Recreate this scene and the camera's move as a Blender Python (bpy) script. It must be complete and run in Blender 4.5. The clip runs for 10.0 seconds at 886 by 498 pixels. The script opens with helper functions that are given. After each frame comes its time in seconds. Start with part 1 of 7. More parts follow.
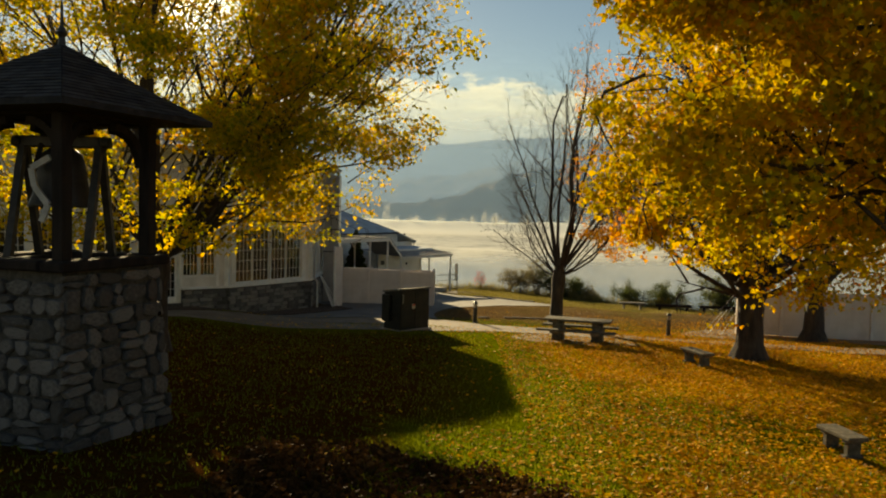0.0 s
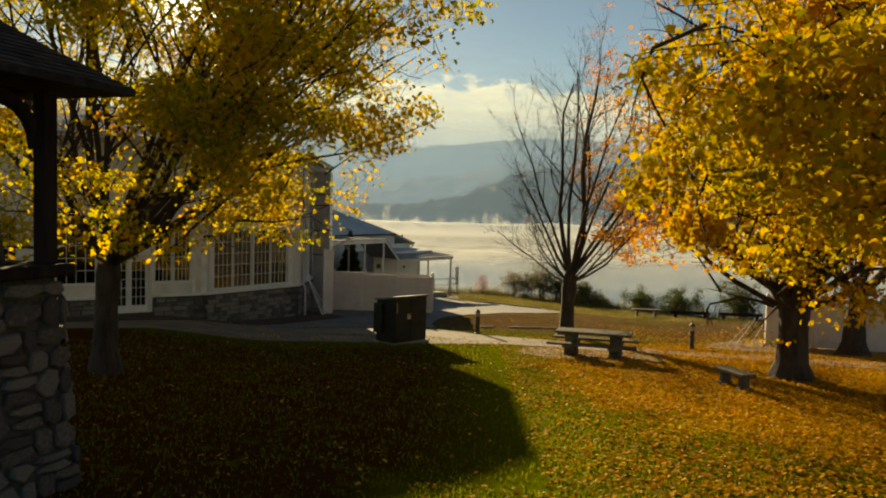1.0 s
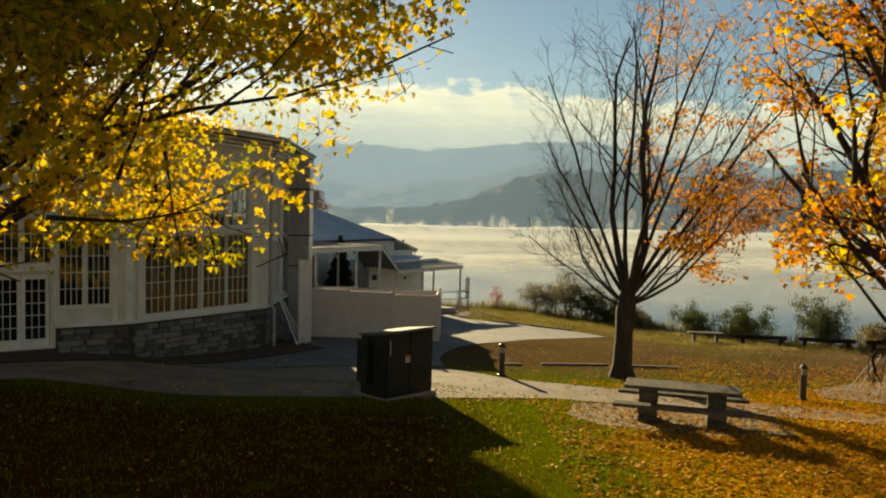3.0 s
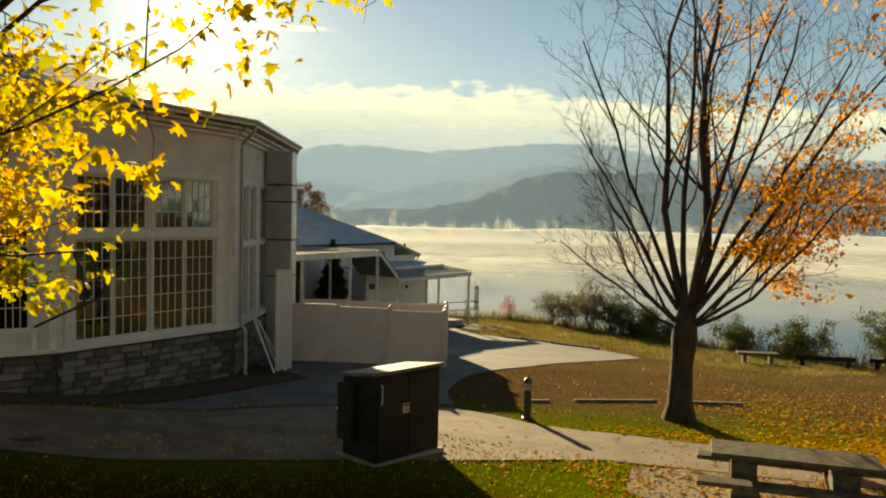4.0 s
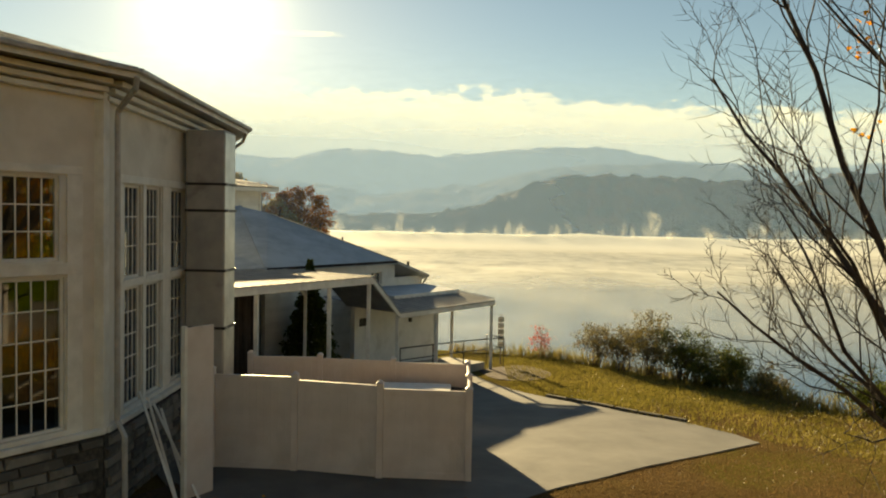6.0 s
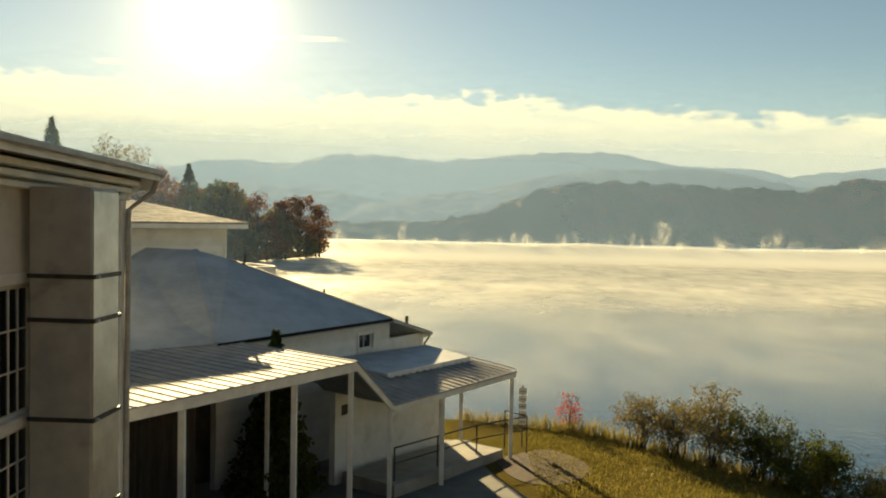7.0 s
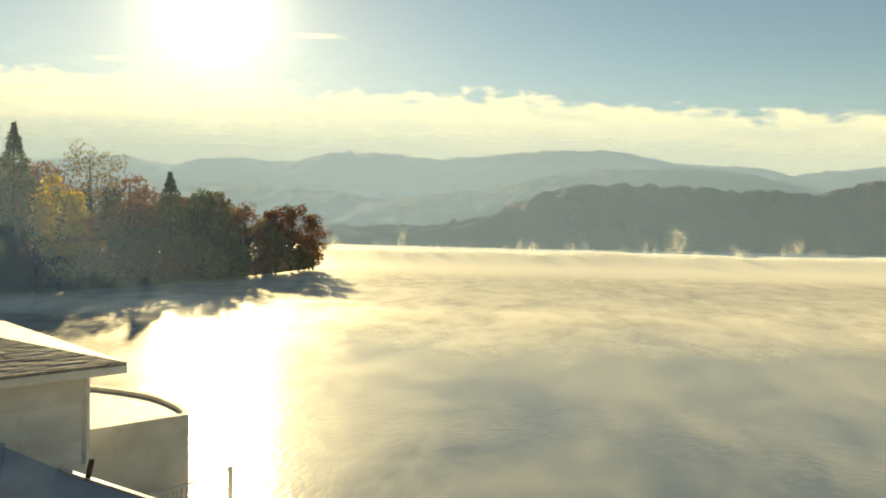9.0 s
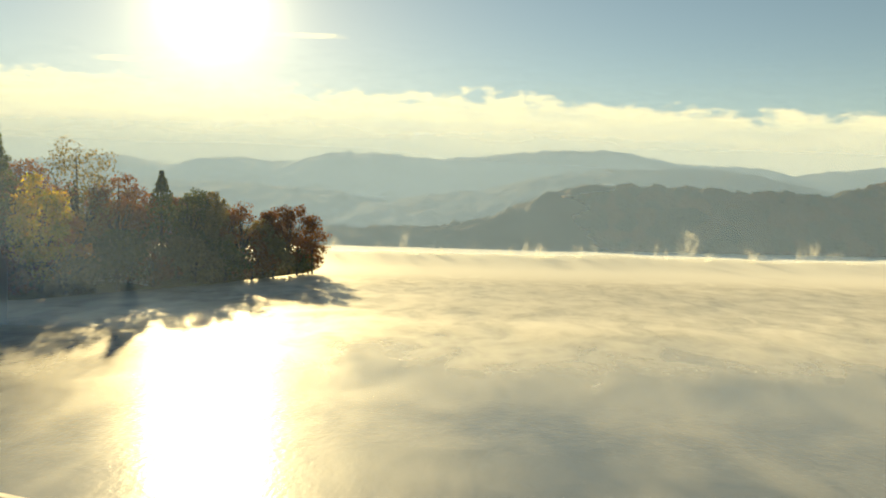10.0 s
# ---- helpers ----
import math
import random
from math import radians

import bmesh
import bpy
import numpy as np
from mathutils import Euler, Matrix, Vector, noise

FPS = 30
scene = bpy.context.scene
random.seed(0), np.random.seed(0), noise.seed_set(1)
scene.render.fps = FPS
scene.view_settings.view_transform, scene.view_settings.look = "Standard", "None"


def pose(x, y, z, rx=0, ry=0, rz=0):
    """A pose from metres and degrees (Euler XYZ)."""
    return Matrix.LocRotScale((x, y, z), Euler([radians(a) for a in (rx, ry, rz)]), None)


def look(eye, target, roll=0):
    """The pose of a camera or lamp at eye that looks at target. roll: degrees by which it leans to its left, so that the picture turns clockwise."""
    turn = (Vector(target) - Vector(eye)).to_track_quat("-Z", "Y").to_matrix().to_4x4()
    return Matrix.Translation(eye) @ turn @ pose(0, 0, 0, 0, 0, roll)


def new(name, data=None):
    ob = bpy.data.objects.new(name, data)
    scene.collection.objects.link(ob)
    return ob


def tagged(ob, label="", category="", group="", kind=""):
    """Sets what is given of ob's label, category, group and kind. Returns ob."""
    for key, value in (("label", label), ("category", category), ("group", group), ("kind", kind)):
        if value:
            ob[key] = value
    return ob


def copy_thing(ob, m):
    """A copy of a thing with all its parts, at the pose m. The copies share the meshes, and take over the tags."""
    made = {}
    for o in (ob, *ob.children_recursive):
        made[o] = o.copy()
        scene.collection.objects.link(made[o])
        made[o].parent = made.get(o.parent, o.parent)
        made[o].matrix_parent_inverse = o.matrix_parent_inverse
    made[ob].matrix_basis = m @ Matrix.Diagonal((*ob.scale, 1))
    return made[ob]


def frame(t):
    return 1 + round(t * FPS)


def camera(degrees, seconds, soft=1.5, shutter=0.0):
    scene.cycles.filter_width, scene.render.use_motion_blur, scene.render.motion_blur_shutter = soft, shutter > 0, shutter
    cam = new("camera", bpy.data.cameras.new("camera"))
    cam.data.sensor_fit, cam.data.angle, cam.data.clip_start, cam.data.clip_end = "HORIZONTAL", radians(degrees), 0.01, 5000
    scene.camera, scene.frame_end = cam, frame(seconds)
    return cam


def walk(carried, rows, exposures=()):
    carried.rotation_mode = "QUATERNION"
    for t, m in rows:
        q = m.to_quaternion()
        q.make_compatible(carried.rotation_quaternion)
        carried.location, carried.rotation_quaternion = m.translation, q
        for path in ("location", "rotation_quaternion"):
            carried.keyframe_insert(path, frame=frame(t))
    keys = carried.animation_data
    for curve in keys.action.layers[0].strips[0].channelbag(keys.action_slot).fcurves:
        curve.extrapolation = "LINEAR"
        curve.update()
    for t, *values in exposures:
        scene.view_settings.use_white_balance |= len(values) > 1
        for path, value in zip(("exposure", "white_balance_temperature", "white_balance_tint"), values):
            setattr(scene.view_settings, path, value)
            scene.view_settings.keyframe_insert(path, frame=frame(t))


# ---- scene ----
cam = camera(58.6, 10.0, 2.0)
PATH = [
    (0, (0.697, 3.477, 5.167), (0.65, 5.474, 5.058), 1.4),
    (0.5, (0.692, 4.962, 5.137), (0.644, 6.958, 5.028), 1.4),
    (1, (0.686, 6.726, 5.068), (0.637, 8.723, 4.962), 1.4),
    (1.5, (0.614, 8.646, 5.027), (0.563, 10.643, 4.922), 1.3),
    (2, (0.513, 10.726, 4.952), (0.461, 12.723, 4.849), 1.2),
    (2.5, (0.382, 12.917, 4.901), (0.326, 14.913, 4.801), 1.3),
    (4, (-0.012, 20.223, 4.758), (-0.083, 22.22, 4.666), 1.2),
    (4.5, (-0.215, 22.921, 4.746), (-0.291, 24.918, 4.657), 1.4),
    (5, (-0.396, 25.085, 4.719), (-0.475, 27.082, 4.637), 1.4),
    (5.2, (-0.446, 25.975, 4.685), (-0.528, 27.971, 4.601), 1.4),
    (6.3, (-0.771, 31.782, 5.246), (-0.864, 33.778, 5.167), 1.0),
    (6.5, (-0.867, 33.09, 5.489), (-0.961, 35.086, 5.413), 1.0),
    (7, (-1.127, 36.72, 6.355), (-1.226, 38.716, 6.285), 1.1),
    (7.5, (-1.384, 39.974, 7.225), (-1.483, 41.97, 7.153), 1.1),
    (8, (-1.659, 42.802, 8.008), (-1.759, 44.798, 7.93), 1.3),
    (8.5, (-1.935, 45.714, 8.763), (-2.036, 47.71, 8.686), 1.1),
    (9, (-2.364, 49.322, 9.296), (-2.463, 51.318, 9.219), 1.1),
    (9.5, (-3.176, 53.09, 9.553), (-3.275, 55.086, 9.476), 1.1),
    (10, (-3.993, 56.85, 9.606), (-4.09, 58.846, 9.529), 1.2),
]
EXPOSURES = [(0, 1.02, 8100, -1), (1.5, 1.04, 8100, -1), (2.7, 1.13, 7700, -3), (3.9, 1.27, 7900, -3), (4.3, 1.46, 8700, -3), (6.5, 1.42, 8700, -3), (8.0, 1.37, 8700, -4), (10, 1.34, 9000, -4)]
walk(cam, [(t, look(eye, target, roll)) for t, eye, target, roll in PATH], EXPOSURES)

# ---- world, sun, exposure ----
SUN_AZ, SUN_EL = 19.3, 14.2          # degrees left of +y, degrees above the horizon
SUN_DIR = Vector((-math.sin(radians(SUN_AZ)) * math.cos(radians(SUN_EL)), math.cos(radians(SUN_AZ)) * math.cos(radians(SUN_EL)), math.sin(radians(SUN_EL))))


class Nodes:
    """Small helper round a node tree."""

    def __init__(self, tree):
        self.tree = tree

    def add(self, kind, operation="", **sockets):
        n = self.tree.nodes.new(kind)
        if operation:
            n.operation = operation
        for key, value in sockets.items():
            self.feed(n.inputs[key.replace("_", " ")], value)
        return n

    def feed(self, socket, value):
        if isinstance(value, bpy.types.NodeSocket):
            self.tree.links.new(value, socket)
        elif isinstance(value, bpy.types.Node):
            self.tree.links.new(value.outputs[0], socket)
        else:
            socket.default_value = value

    def math(self, op, a, b=0.0, c=None):
        n = self.tree.nodes.new("ShaderNodeMath")
        n.operation = op
        self.feed(n.inputs[0], a)
        self.feed(n.inputs[1], b)
        if c is not None:
            self.feed(n.inputs[2], c)
        return n.outputs[0]

    def mix(self, fac, a, b, blend="MIX"):
        n = self.tree.nodes.new("ShaderNodeMix")
        n.data_type, n.blend_type = "RGBA", blend
        self.feed(n.inputs["Factor"], fac)
        self.feed(n.inputs["A"], (*a, 1.0) if isinstance(a, tuple) and len(a) == 3 else a)
        self.feed(n.inputs["B"], (*b, 1.0) if isinstance(b, tuple) and len(b) == 3 else b)
        return n.outputs["Result"]

    def ramp(self, fac, stops, interpolation="LINEAR"):
        n = self.tree.nodes.new("ShaderNodeValToRGB")
        n.color_ramp.interpolation = interpolation
        while len(n.color_ramp.elements) < len(stops):
            n.color_ramp.elements.new(0.5)
        for e, (at, col) in zip(n.color_ramp.elements, stops):
            e.position = at
            e.color = (*col, 1.0) if not isinstance(col, (int, float)) else (col, col, col, 1.0)
        self.feed(n.inputs[0], fac)
        return n.outputs[0]

    def noise(self, vec, scale, detail=4.0, rough=0.55, distort=0.0, dims="3D"):
        n = self.tree.nodes.new("ShaderNodeTexNoise")
        n.noise_dimensions = dims
        if vec is not None:
            self.feed(n.inputs["Vector"], vec)
        n.inputs["Scale"].default_value, n.inputs["Detail"].default_value = scale, detail
        n.inputs["Roughness"].default_value, n.inputs["Distortion"].default_value = rough, distort
        return n.outputs["Fac"]

    def smooth(self, value, lo, hi, a=0.0, b=1.0):
        n = self.tree.nodes.new("ShaderNodeMapRange")
        n.interpolation_type = "SMOOTHSTEP"
        self.feed(n.inputs["Value"], value)
        for key, v in (("From Min", lo), ("From Max", hi), ("To Min", a), ("To Max", b)):
            self.feed(n.inputs[key], v)
        return n.outputs["Result"]


def build_world():
    w = bpy.data.worlds.new("morning_sky")
    w.use_nodes = True
    w.node_tree.nodes.clear()
    k = Nodes(w.node_tree)
    sky = k.add("ShaderNodeTexSky")
    sky.sky_type, sky.sun_disc, sky.sun_elevation, sky.sun_rotation = "NISHITA", False, radians(SUN_EL), radians(-SUN_AZ)
    sky.altitude, sky.air_density, sky.dust_density, sky.ozone_density = 800.0, 1.0, SKY_DUST, 1.5
    co = k.add("ShaderNodeTexCoord").outputs["Generated"]
    sep = k.add("ShaderNodeSeparateXYZ", Vector=co)
    az = k.math("ARCTAN2", sep.outputs[0], sep.outputs[1])
    el = k.math("ARCSINE", sep.outputs[2])
    # a bank of cloud low over the hills, with a puffed upper rim
    flat = k.add("ShaderNodeCombineXYZ", X=k.math("MULTIPLY", az, 1.0), Y=k.math("MULTIPLY", el, 2.2), Z=0.0)
    rim = k.noise(flat, 26.0, 5.0, 0.55)
    big = k.noise(flat, 4.0, 2.0, 0.5)
    tilt = k.math("MULTIPLY_ADD", k.math("MAXIMUM", az, 0.0), -0.07, CLOUD_TOP)
    edge = k.math("ADD", tilt, k.math("MULTIPLY_ADD", rim, 0.070, k.math("MULTIPLY", big, 0.025)))
    edge = k.math("SUBTRACT", edge, 0.047)
    below = k.smooth(k.math("SUBTRACT", edge, el), -0.002, 0.014)
    thin = k.noise(k.add("ShaderNodeCombineXYZ", X=k.math("MULTIPLY", az, 1.0), Y=k.math("MULTIPLY", el, 8.0), Z=0.3), 9.0, 4.0, 0.5)
    body = k.math("MULTIPLY", below, k.smooth(thin, 0.25, 0.62, 0.70, 1.0))
    dot = k.add("ShaderNodeVectorMath", "DOT_PRODUCT")
    k.feed(dot.inputs[0], co)
    dot.inputs[1].default_value = SUN_DIR
    ang = k.math("ARCCOSINE", k.math("MINIMUM", dot.outputs["Value"], 0.99999))
    glow = k.math("ADD", k.math("MULTIPLY", k.math("POWER", 2.718, k.math("MULTIPLY", ang, -36.0)), GLOW_NEAR),
                  k.math("MULTIPLY", k.math("POWER", 2.718, k.math("MULTIPLY", ang, -5.0)), GLOW_FAR))
    disc = k.math("MULTIPLY", k.smooth(ang, 0.0, 0.07, 1.0, 0.0), GLOW_DISC)
    front = k.math("POWER", 2.718, k.math("MULTIPLY", ang, -1.6))
    cloud = k.mix(front, CLOUD_DIM, CLOUD_LIT)
    # two short trails near the sun
    for az0, el0, slope in ((-0.222, 0.219, 0.02), (-0.42, 0.178, 0.05)):
        across = k.math("ABSOLUTE", k.math("SUBTRACT", k.math("SUBTRACT", el, el0), k.math("MULTIPLY", k.math("SUBTRACT", az, az0), slope)))
        trail = k.math("MULTIPLY", k.smooth(across, 0.0008, 0.0040, 0.8, 0.0), k.smooth(k.math("ABSOLUTE", k.math("SUBTRACT", az, az0)), 0.025, 0.055, 1.0, 0.0))
        body = k.math("MAXIMUM", body, k.math("MULTIPLY", trail, k.smooth(rim, 0.3, 0.6)))
    col = k.mix(body, k.mix(1.0, sky.outputs[0], SKY_TINT, "MULTIPLY"), cloud)
    add = k.mix(1.0, col, k.mix(k.math("ADD", glow, disc), (0.0, 0.0, 0.0), (1.0, 0.93, 0.72)), "ADD")
    add.node.clamp_factor = False
    for link in add.node.inputs["B"].links:
        link.from_node.clamp_factor = False
    bg = k.add("ShaderNodeBackground", Color=add, Strength=SKY_STRENGTH)
    k.add("ShaderNodeOutputWorld", Surface=bg)
    scene.world = w


SKY_STRENGTH, SKY_DUST = 0.05, 0.25
CLOUD_TOP = 0.158
SKY_TINT = (0.785, 0.79, 0.84)
CLOUD_DIM, CLOUD_LIT = (9.5, 8.7, 6.5), (13.0, 12.2, 9.2)
GLOW_NEAR, GLOW_FAR, GLOW_DISC = 44.0, 0.1, 20.0
build_world()
sun_data = bpy.data.lights.new("sun", "SUN")
sun_data.energy, sun_data.angle, sun_data.color = 5.0, radians(0.6), (1.0, 0.80, 0.55)
sun = new("sun", sun_data)
sun.matrix_world = look(SUN_DIR * 100, (0, 0, 0))


# ---- materials ----
def material(name):
    m = bpy.data.materials.new(name)
    m.use_nodes = True
    m.node_tree.nodes.clear()
    return m, Nodes(m.node_tree)


def surface(name, stops, scale, rough=0.7, metal=0.0, fine=0.0, bump=0.3, bump_scale=None, distance=0.01, stain=None, stain_scale=0.6, spec=0.5, random_shift=0.0, stretch=None, use_island=False):
    """A plain opaque surface: colour by noise at two scales, fine bump."""
    m, k = material(name)
    co = k.add("ShaderNodeTexCoord").outputs["Object"]
    if stretch:
        mp = k.add("ShaderNodeMapping", Vector=co)
        mp.inputs["Scale"].default_value = stretch
        co = mp.outputs[0]
    base = k.noise(co, scale, 5.0, 0.6)
    if random_shift:
        rnd = k.add("ShaderNodeNewGeometry").outputs["Random Per Island"] if use_island else k.add("ShaderNodeObjectInfo").outputs["Random"]
        base = k.math("ADD", base, k.math("MULTIPLY", k.math("SUBTRACT", rnd, 0.5), random_shift))
    col = k.ramp(k.smooth(base, 0.28, 0.72), stops)
    if stain:
        patch = k.smooth(k.noise(co, stain_scale, 4.0, 0.6, 0.4), 0.52, 0.75)
        col = k.mix(k.math("MULTIPLY", patch, stain[1]), col, stain[0])
    grain = k.noise(co, bump_scale or scale * 8, 3.0, 0.6)
    b = k.add("ShaderNodeBump", Strength=bump, Distance=distance, Height=grain)
    ro = k.math("MULTIPLY_ADD", k.noise(co, scale * 2.3, 3.0), 0.25, rough - 0.12)
    p = k.add("ShaderNodeBsdfPrincipled", Base_Color=col, Roughness=ro, Metallic=metal, Normal=b.outputs[0])
    p.inputs["Specular IOR Level"].default_value = spec
    k.add("ShaderNodeOutputMaterial", Surface=p)
    return m


def leafy(name, stops, through_share=0.5, rough=0.5, gloss=0.05):
    """Leaves: light passes through them; each one has its own colour."""
    m, k = material(name)
    geo = k.add("ShaderNodeNewGeometry")
    co = k.add("ShaderNodeTexCoord").outputs["Object"]
    rnd = geo.outputs["Random Per Island"]
    patch = k.noise(co, 0.55, 3.0, 0.6)
    f = k.math("ADD", k.math("MULTIPLY", rnd, 0.55), k.math("MULTIPLY", k.smooth(patch, 0.3, 0.7), 0.45))
    col = k.ramp(f, stops)
    fine = k.noise(co, 30.0, 2.0)
    col = k.mix(k.math("MULTIPLY", fine, 0.15), col, (0.16, 0.07, 0.01))
    d = k.add("ShaderNodeBsdfDiffuse", Color=col)
    t = k.add("ShaderNodeBsdfTranslucent", Color=col)
    s = k.add("ShaderNodeMixShader", Fac=through_share)
    k.feed(s.inputs[1], d)
    k.feed(s.inputs[2], t)
    g = k.add("ShaderNodeBsdfGlossy", Color=(0.9, 0.9, 0.9, 1.0), Roughness=rough)
    s2 = k.add("ShaderNodeMixShader", Fac=k.math("MULTIPLY", k.add("ShaderNodeFresnel", IOR=1.35).outputs[0], gloss))
    k.feed(s2.inputs[1], s)
    k.feed(s2.inputs[2], g)
    k.add("ShaderNodeOutputMaterial", Surface=s2)
    return m


def mist(name, colour, build_alpha, forward=0.62, lean=None, sheen=0.0, spread=0.6):
    """Drifting mist: part of the light passes, part scatters; sheen is the share that is thrown onward at a low angle."""
    m, k = material(name)
    co = k.add("ShaderNodeTexCoord")
    alpha = build_alpha(k, co.outputs["Object"], co.outputs["Generated"])
    d = k.add("ShaderNodeBsdfDiffuse", Color=(*colour, 1.0))
    t = k.add("ShaderNodeBsdfTranslucent", Color=(*colour, 1.0))
    if lean is not None:
        way = k.add("ShaderNodeCombineXYZ", X=lean[0], Y=lean[1], Z=lean[2]).outputs[0]
        k.feed(d.inputs["Normal"], way)
    s = k.add("ShaderNodeMixShader", Fac=forward)
    k.feed(s.inputs[1], d)
    k.feed(s.inputs[2], t)
    if sheen:
        far_thrown = k.add("ShaderNodeBsdfGlossy", Color=(*colour, 1.0), Roughness=spread)
        both = k.add("ShaderNodeMixShader", Fac=sheen)
        k.feed(both.inputs[1], s.outputs[0])
        k.feed(both.inputs[2], far_thrown)
        s = both
    o = k.add("ShaderNodeMixShader", Fac=alpha)
    k.feed(o.inputs[1], k.add("ShaderNodeBsdfTransparent").outputs[0])
    k.feed(o.inputs[2], s)
    k.add("ShaderNodeOutputMaterial", Surface=o)
    return m


def lawn_material():
    m, k = material("lawn_with_fallen_leaves")
    co = k.add("ShaderNodeTexCoord").outputs["Object"]
    sep = k.add("ShaderNodeSeparateXYZ", Vector=co)
    x, y = sep.outputs[0], sep.outputs[1]
    blades = k.noise(co, 28.0, 4.0, 0.7)
    grass = k.ramp(blades, [(0.3, (0.050, 0.075, 0.004)), (0.55, (0.15, 0.19, 0.006)), (0.8, (0.27, 0.27, 0.010))])
    dry = k.ramp(blades, [(0.3, (0.085, 0.054, 0.025)), (0.6, (0.185, 0.122, 0.060)), (0.85, (0.26, 0.185, 0.095))])
    litter = k.ramp(k.noise(co, 14.0, 4.0, 0.75), [(0.3, (0.13, 0.052, 0.005)), (0.5, (0.50, 0.235, 0.008)), (0.7, (0.72, 0.40, 0.014))])
    big = k.noise(co, 0.16, 4.0, 0.6)
    # tired turf past the path, greener strips by the water
    tired = k.math("MULTIPLY", k.smooth(y, 38.6, 41.0), k.smooth(big, 0.3, 0.55, 0.55, 1.0))
    bank = k.smooth(y, 53.0, 56.0)
    base = k.mix(k.math("MULTIPLY", tired, k.math("SUBTRACT", 1.0, k.math("MULTIPLY", bank, 0.25))), grass, dry)
    # leaves lie thick under the crowns
    e1 = k.math("SUBTRACT", x, 10.0)
    e2 = k.math("SUBTRACT", y, 29.0)
    near = k.smooth(k.math("SQRT", k.math("ADD", k.math("MULTIPLY", e1, e1), k.math("MULTIPLY", k.math("MULTIPLY", e2, e2), 0.55))), 3.0, 10.0, 1.0, 0.0)
    front = k.smooth(y, 12.0, 26.0, 0.75, 0.0)
    cover = k.math("MAXIMUM", near, k.math("MULTIPLY", front, k.smooth(x, 0.5, 5.0)))
    cover = k.math("MULTIPLY", k.smooth(k.math("ADD", cover, k.math("MULTIPLY", k.math("SUBTRACT", k.noise(co, 0.9, 5.0, 0.65), 0.5), 1.3)), 0.25, 0.75), k.smooth(y, 44.0, 50.0, 1.0, 0.12))
    # matted brown leaves under the golden maple, darkened to stand for the shade there
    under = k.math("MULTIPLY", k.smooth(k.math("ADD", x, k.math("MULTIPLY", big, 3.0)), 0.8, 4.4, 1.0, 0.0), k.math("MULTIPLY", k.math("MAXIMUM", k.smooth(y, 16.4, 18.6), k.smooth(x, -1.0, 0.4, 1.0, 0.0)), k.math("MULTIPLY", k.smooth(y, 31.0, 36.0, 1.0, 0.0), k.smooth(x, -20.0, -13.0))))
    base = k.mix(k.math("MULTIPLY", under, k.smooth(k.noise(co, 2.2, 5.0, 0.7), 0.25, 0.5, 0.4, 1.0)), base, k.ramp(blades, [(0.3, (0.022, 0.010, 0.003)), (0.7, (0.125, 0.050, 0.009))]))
    patchy = k.smooth(k.noise(co, 7.0, 4.0, 0.7), 0.36, 0.56, 0.35, 1.0)
    col = k.mix(k.math("MULTIPLY", cover, patchy), base, litter)
    col = k.mix(k.math("MULTIPLY", k.smooth(k.noise(co, 0.45, 5.0, 0.6), 0.56, 0.72), 0.15), col, (0.10, 0.07, 0.035))
    h = k.math("ADD", k.math("MULTIPLY", blades, 0.6), k.noise(co, 90.0, 3.0, 0.7))
    b = k.add("ShaderNodeBump", Strength=0.9, Distance=0.05, Height=h)
    p = k.add("ShaderNodeBsdfPrincipled", Base_Color=col, Roughness=0.85, Normal=b.outputs[0])
    p.inputs["Specular IOR Level"].default_value = 0.0
    k.add("ShaderNodeOutputMaterial", Surface=p)
    return m


def water_material():
    m, k = material("lake_water")
    co = k.add("ShaderNodeTexCoord").outputs["Object"]
    mp = k.add("ShaderNodeMapping", Vector=co)
    mp.inputs["Scale"].default_value = (1.0, 0.55, 1.0)
    small = k.noise(mp.outputs[0], 2.6, 4.0, 0.6)
    wide = k.noise(mp.outputs[0], 0.09, 3.0, 0.5)
    h = k.math("ADD", k.math("MULTIPLY", small, 0.5), k.math("MULTIPLY", wide, 1.0))
    b = k.add("ShaderNodeBump", Strength=0.22, Distance=0.25, Height=h)
    p = k.add("ShaderNodeBsdfPrincipled", Base_Color=(0.028, 0.080, 0.160, 1.0), Roughness=WATER_ROUGH, IOR=1.33, Normal=b.outputs[0])
    k.add("ShaderNodeOutputMaterial", Surface=p)
    return m


def forest_material(name, stops, scale):
    m, k = material(name)
    co = k.add("ShaderNodeTexCoord").outputs["Object"]
    crowns = k.add("ShaderNodeTexVoronoi", Vector=co, Scale=scale)
    f = k.math("ADD", k.math("MULTIPLY", k.add("ShaderNodeSeparateColor", Color=crowns.outputs["Color"]).outputs[0], 0.6), k.math("MULTIPLY", k.noise(co, scale * 0.12, 3.0), 0.5))
    p = k.add("ShaderNodeBsdfPrincipled", Base_Color=k.ramp(f, stops), Roughness=0.9, Normal=k.add("ShaderNodeBump", Strength=0.8, Distance=2.0, Height=k.noise(co, scale * 3, 4.0, 0.7)).outputs[0])
    p.inputs["Specular IOR Level"].default_value = 0.1
    k.add("ShaderNodeOutputMaterial", Surface=p)
    return m


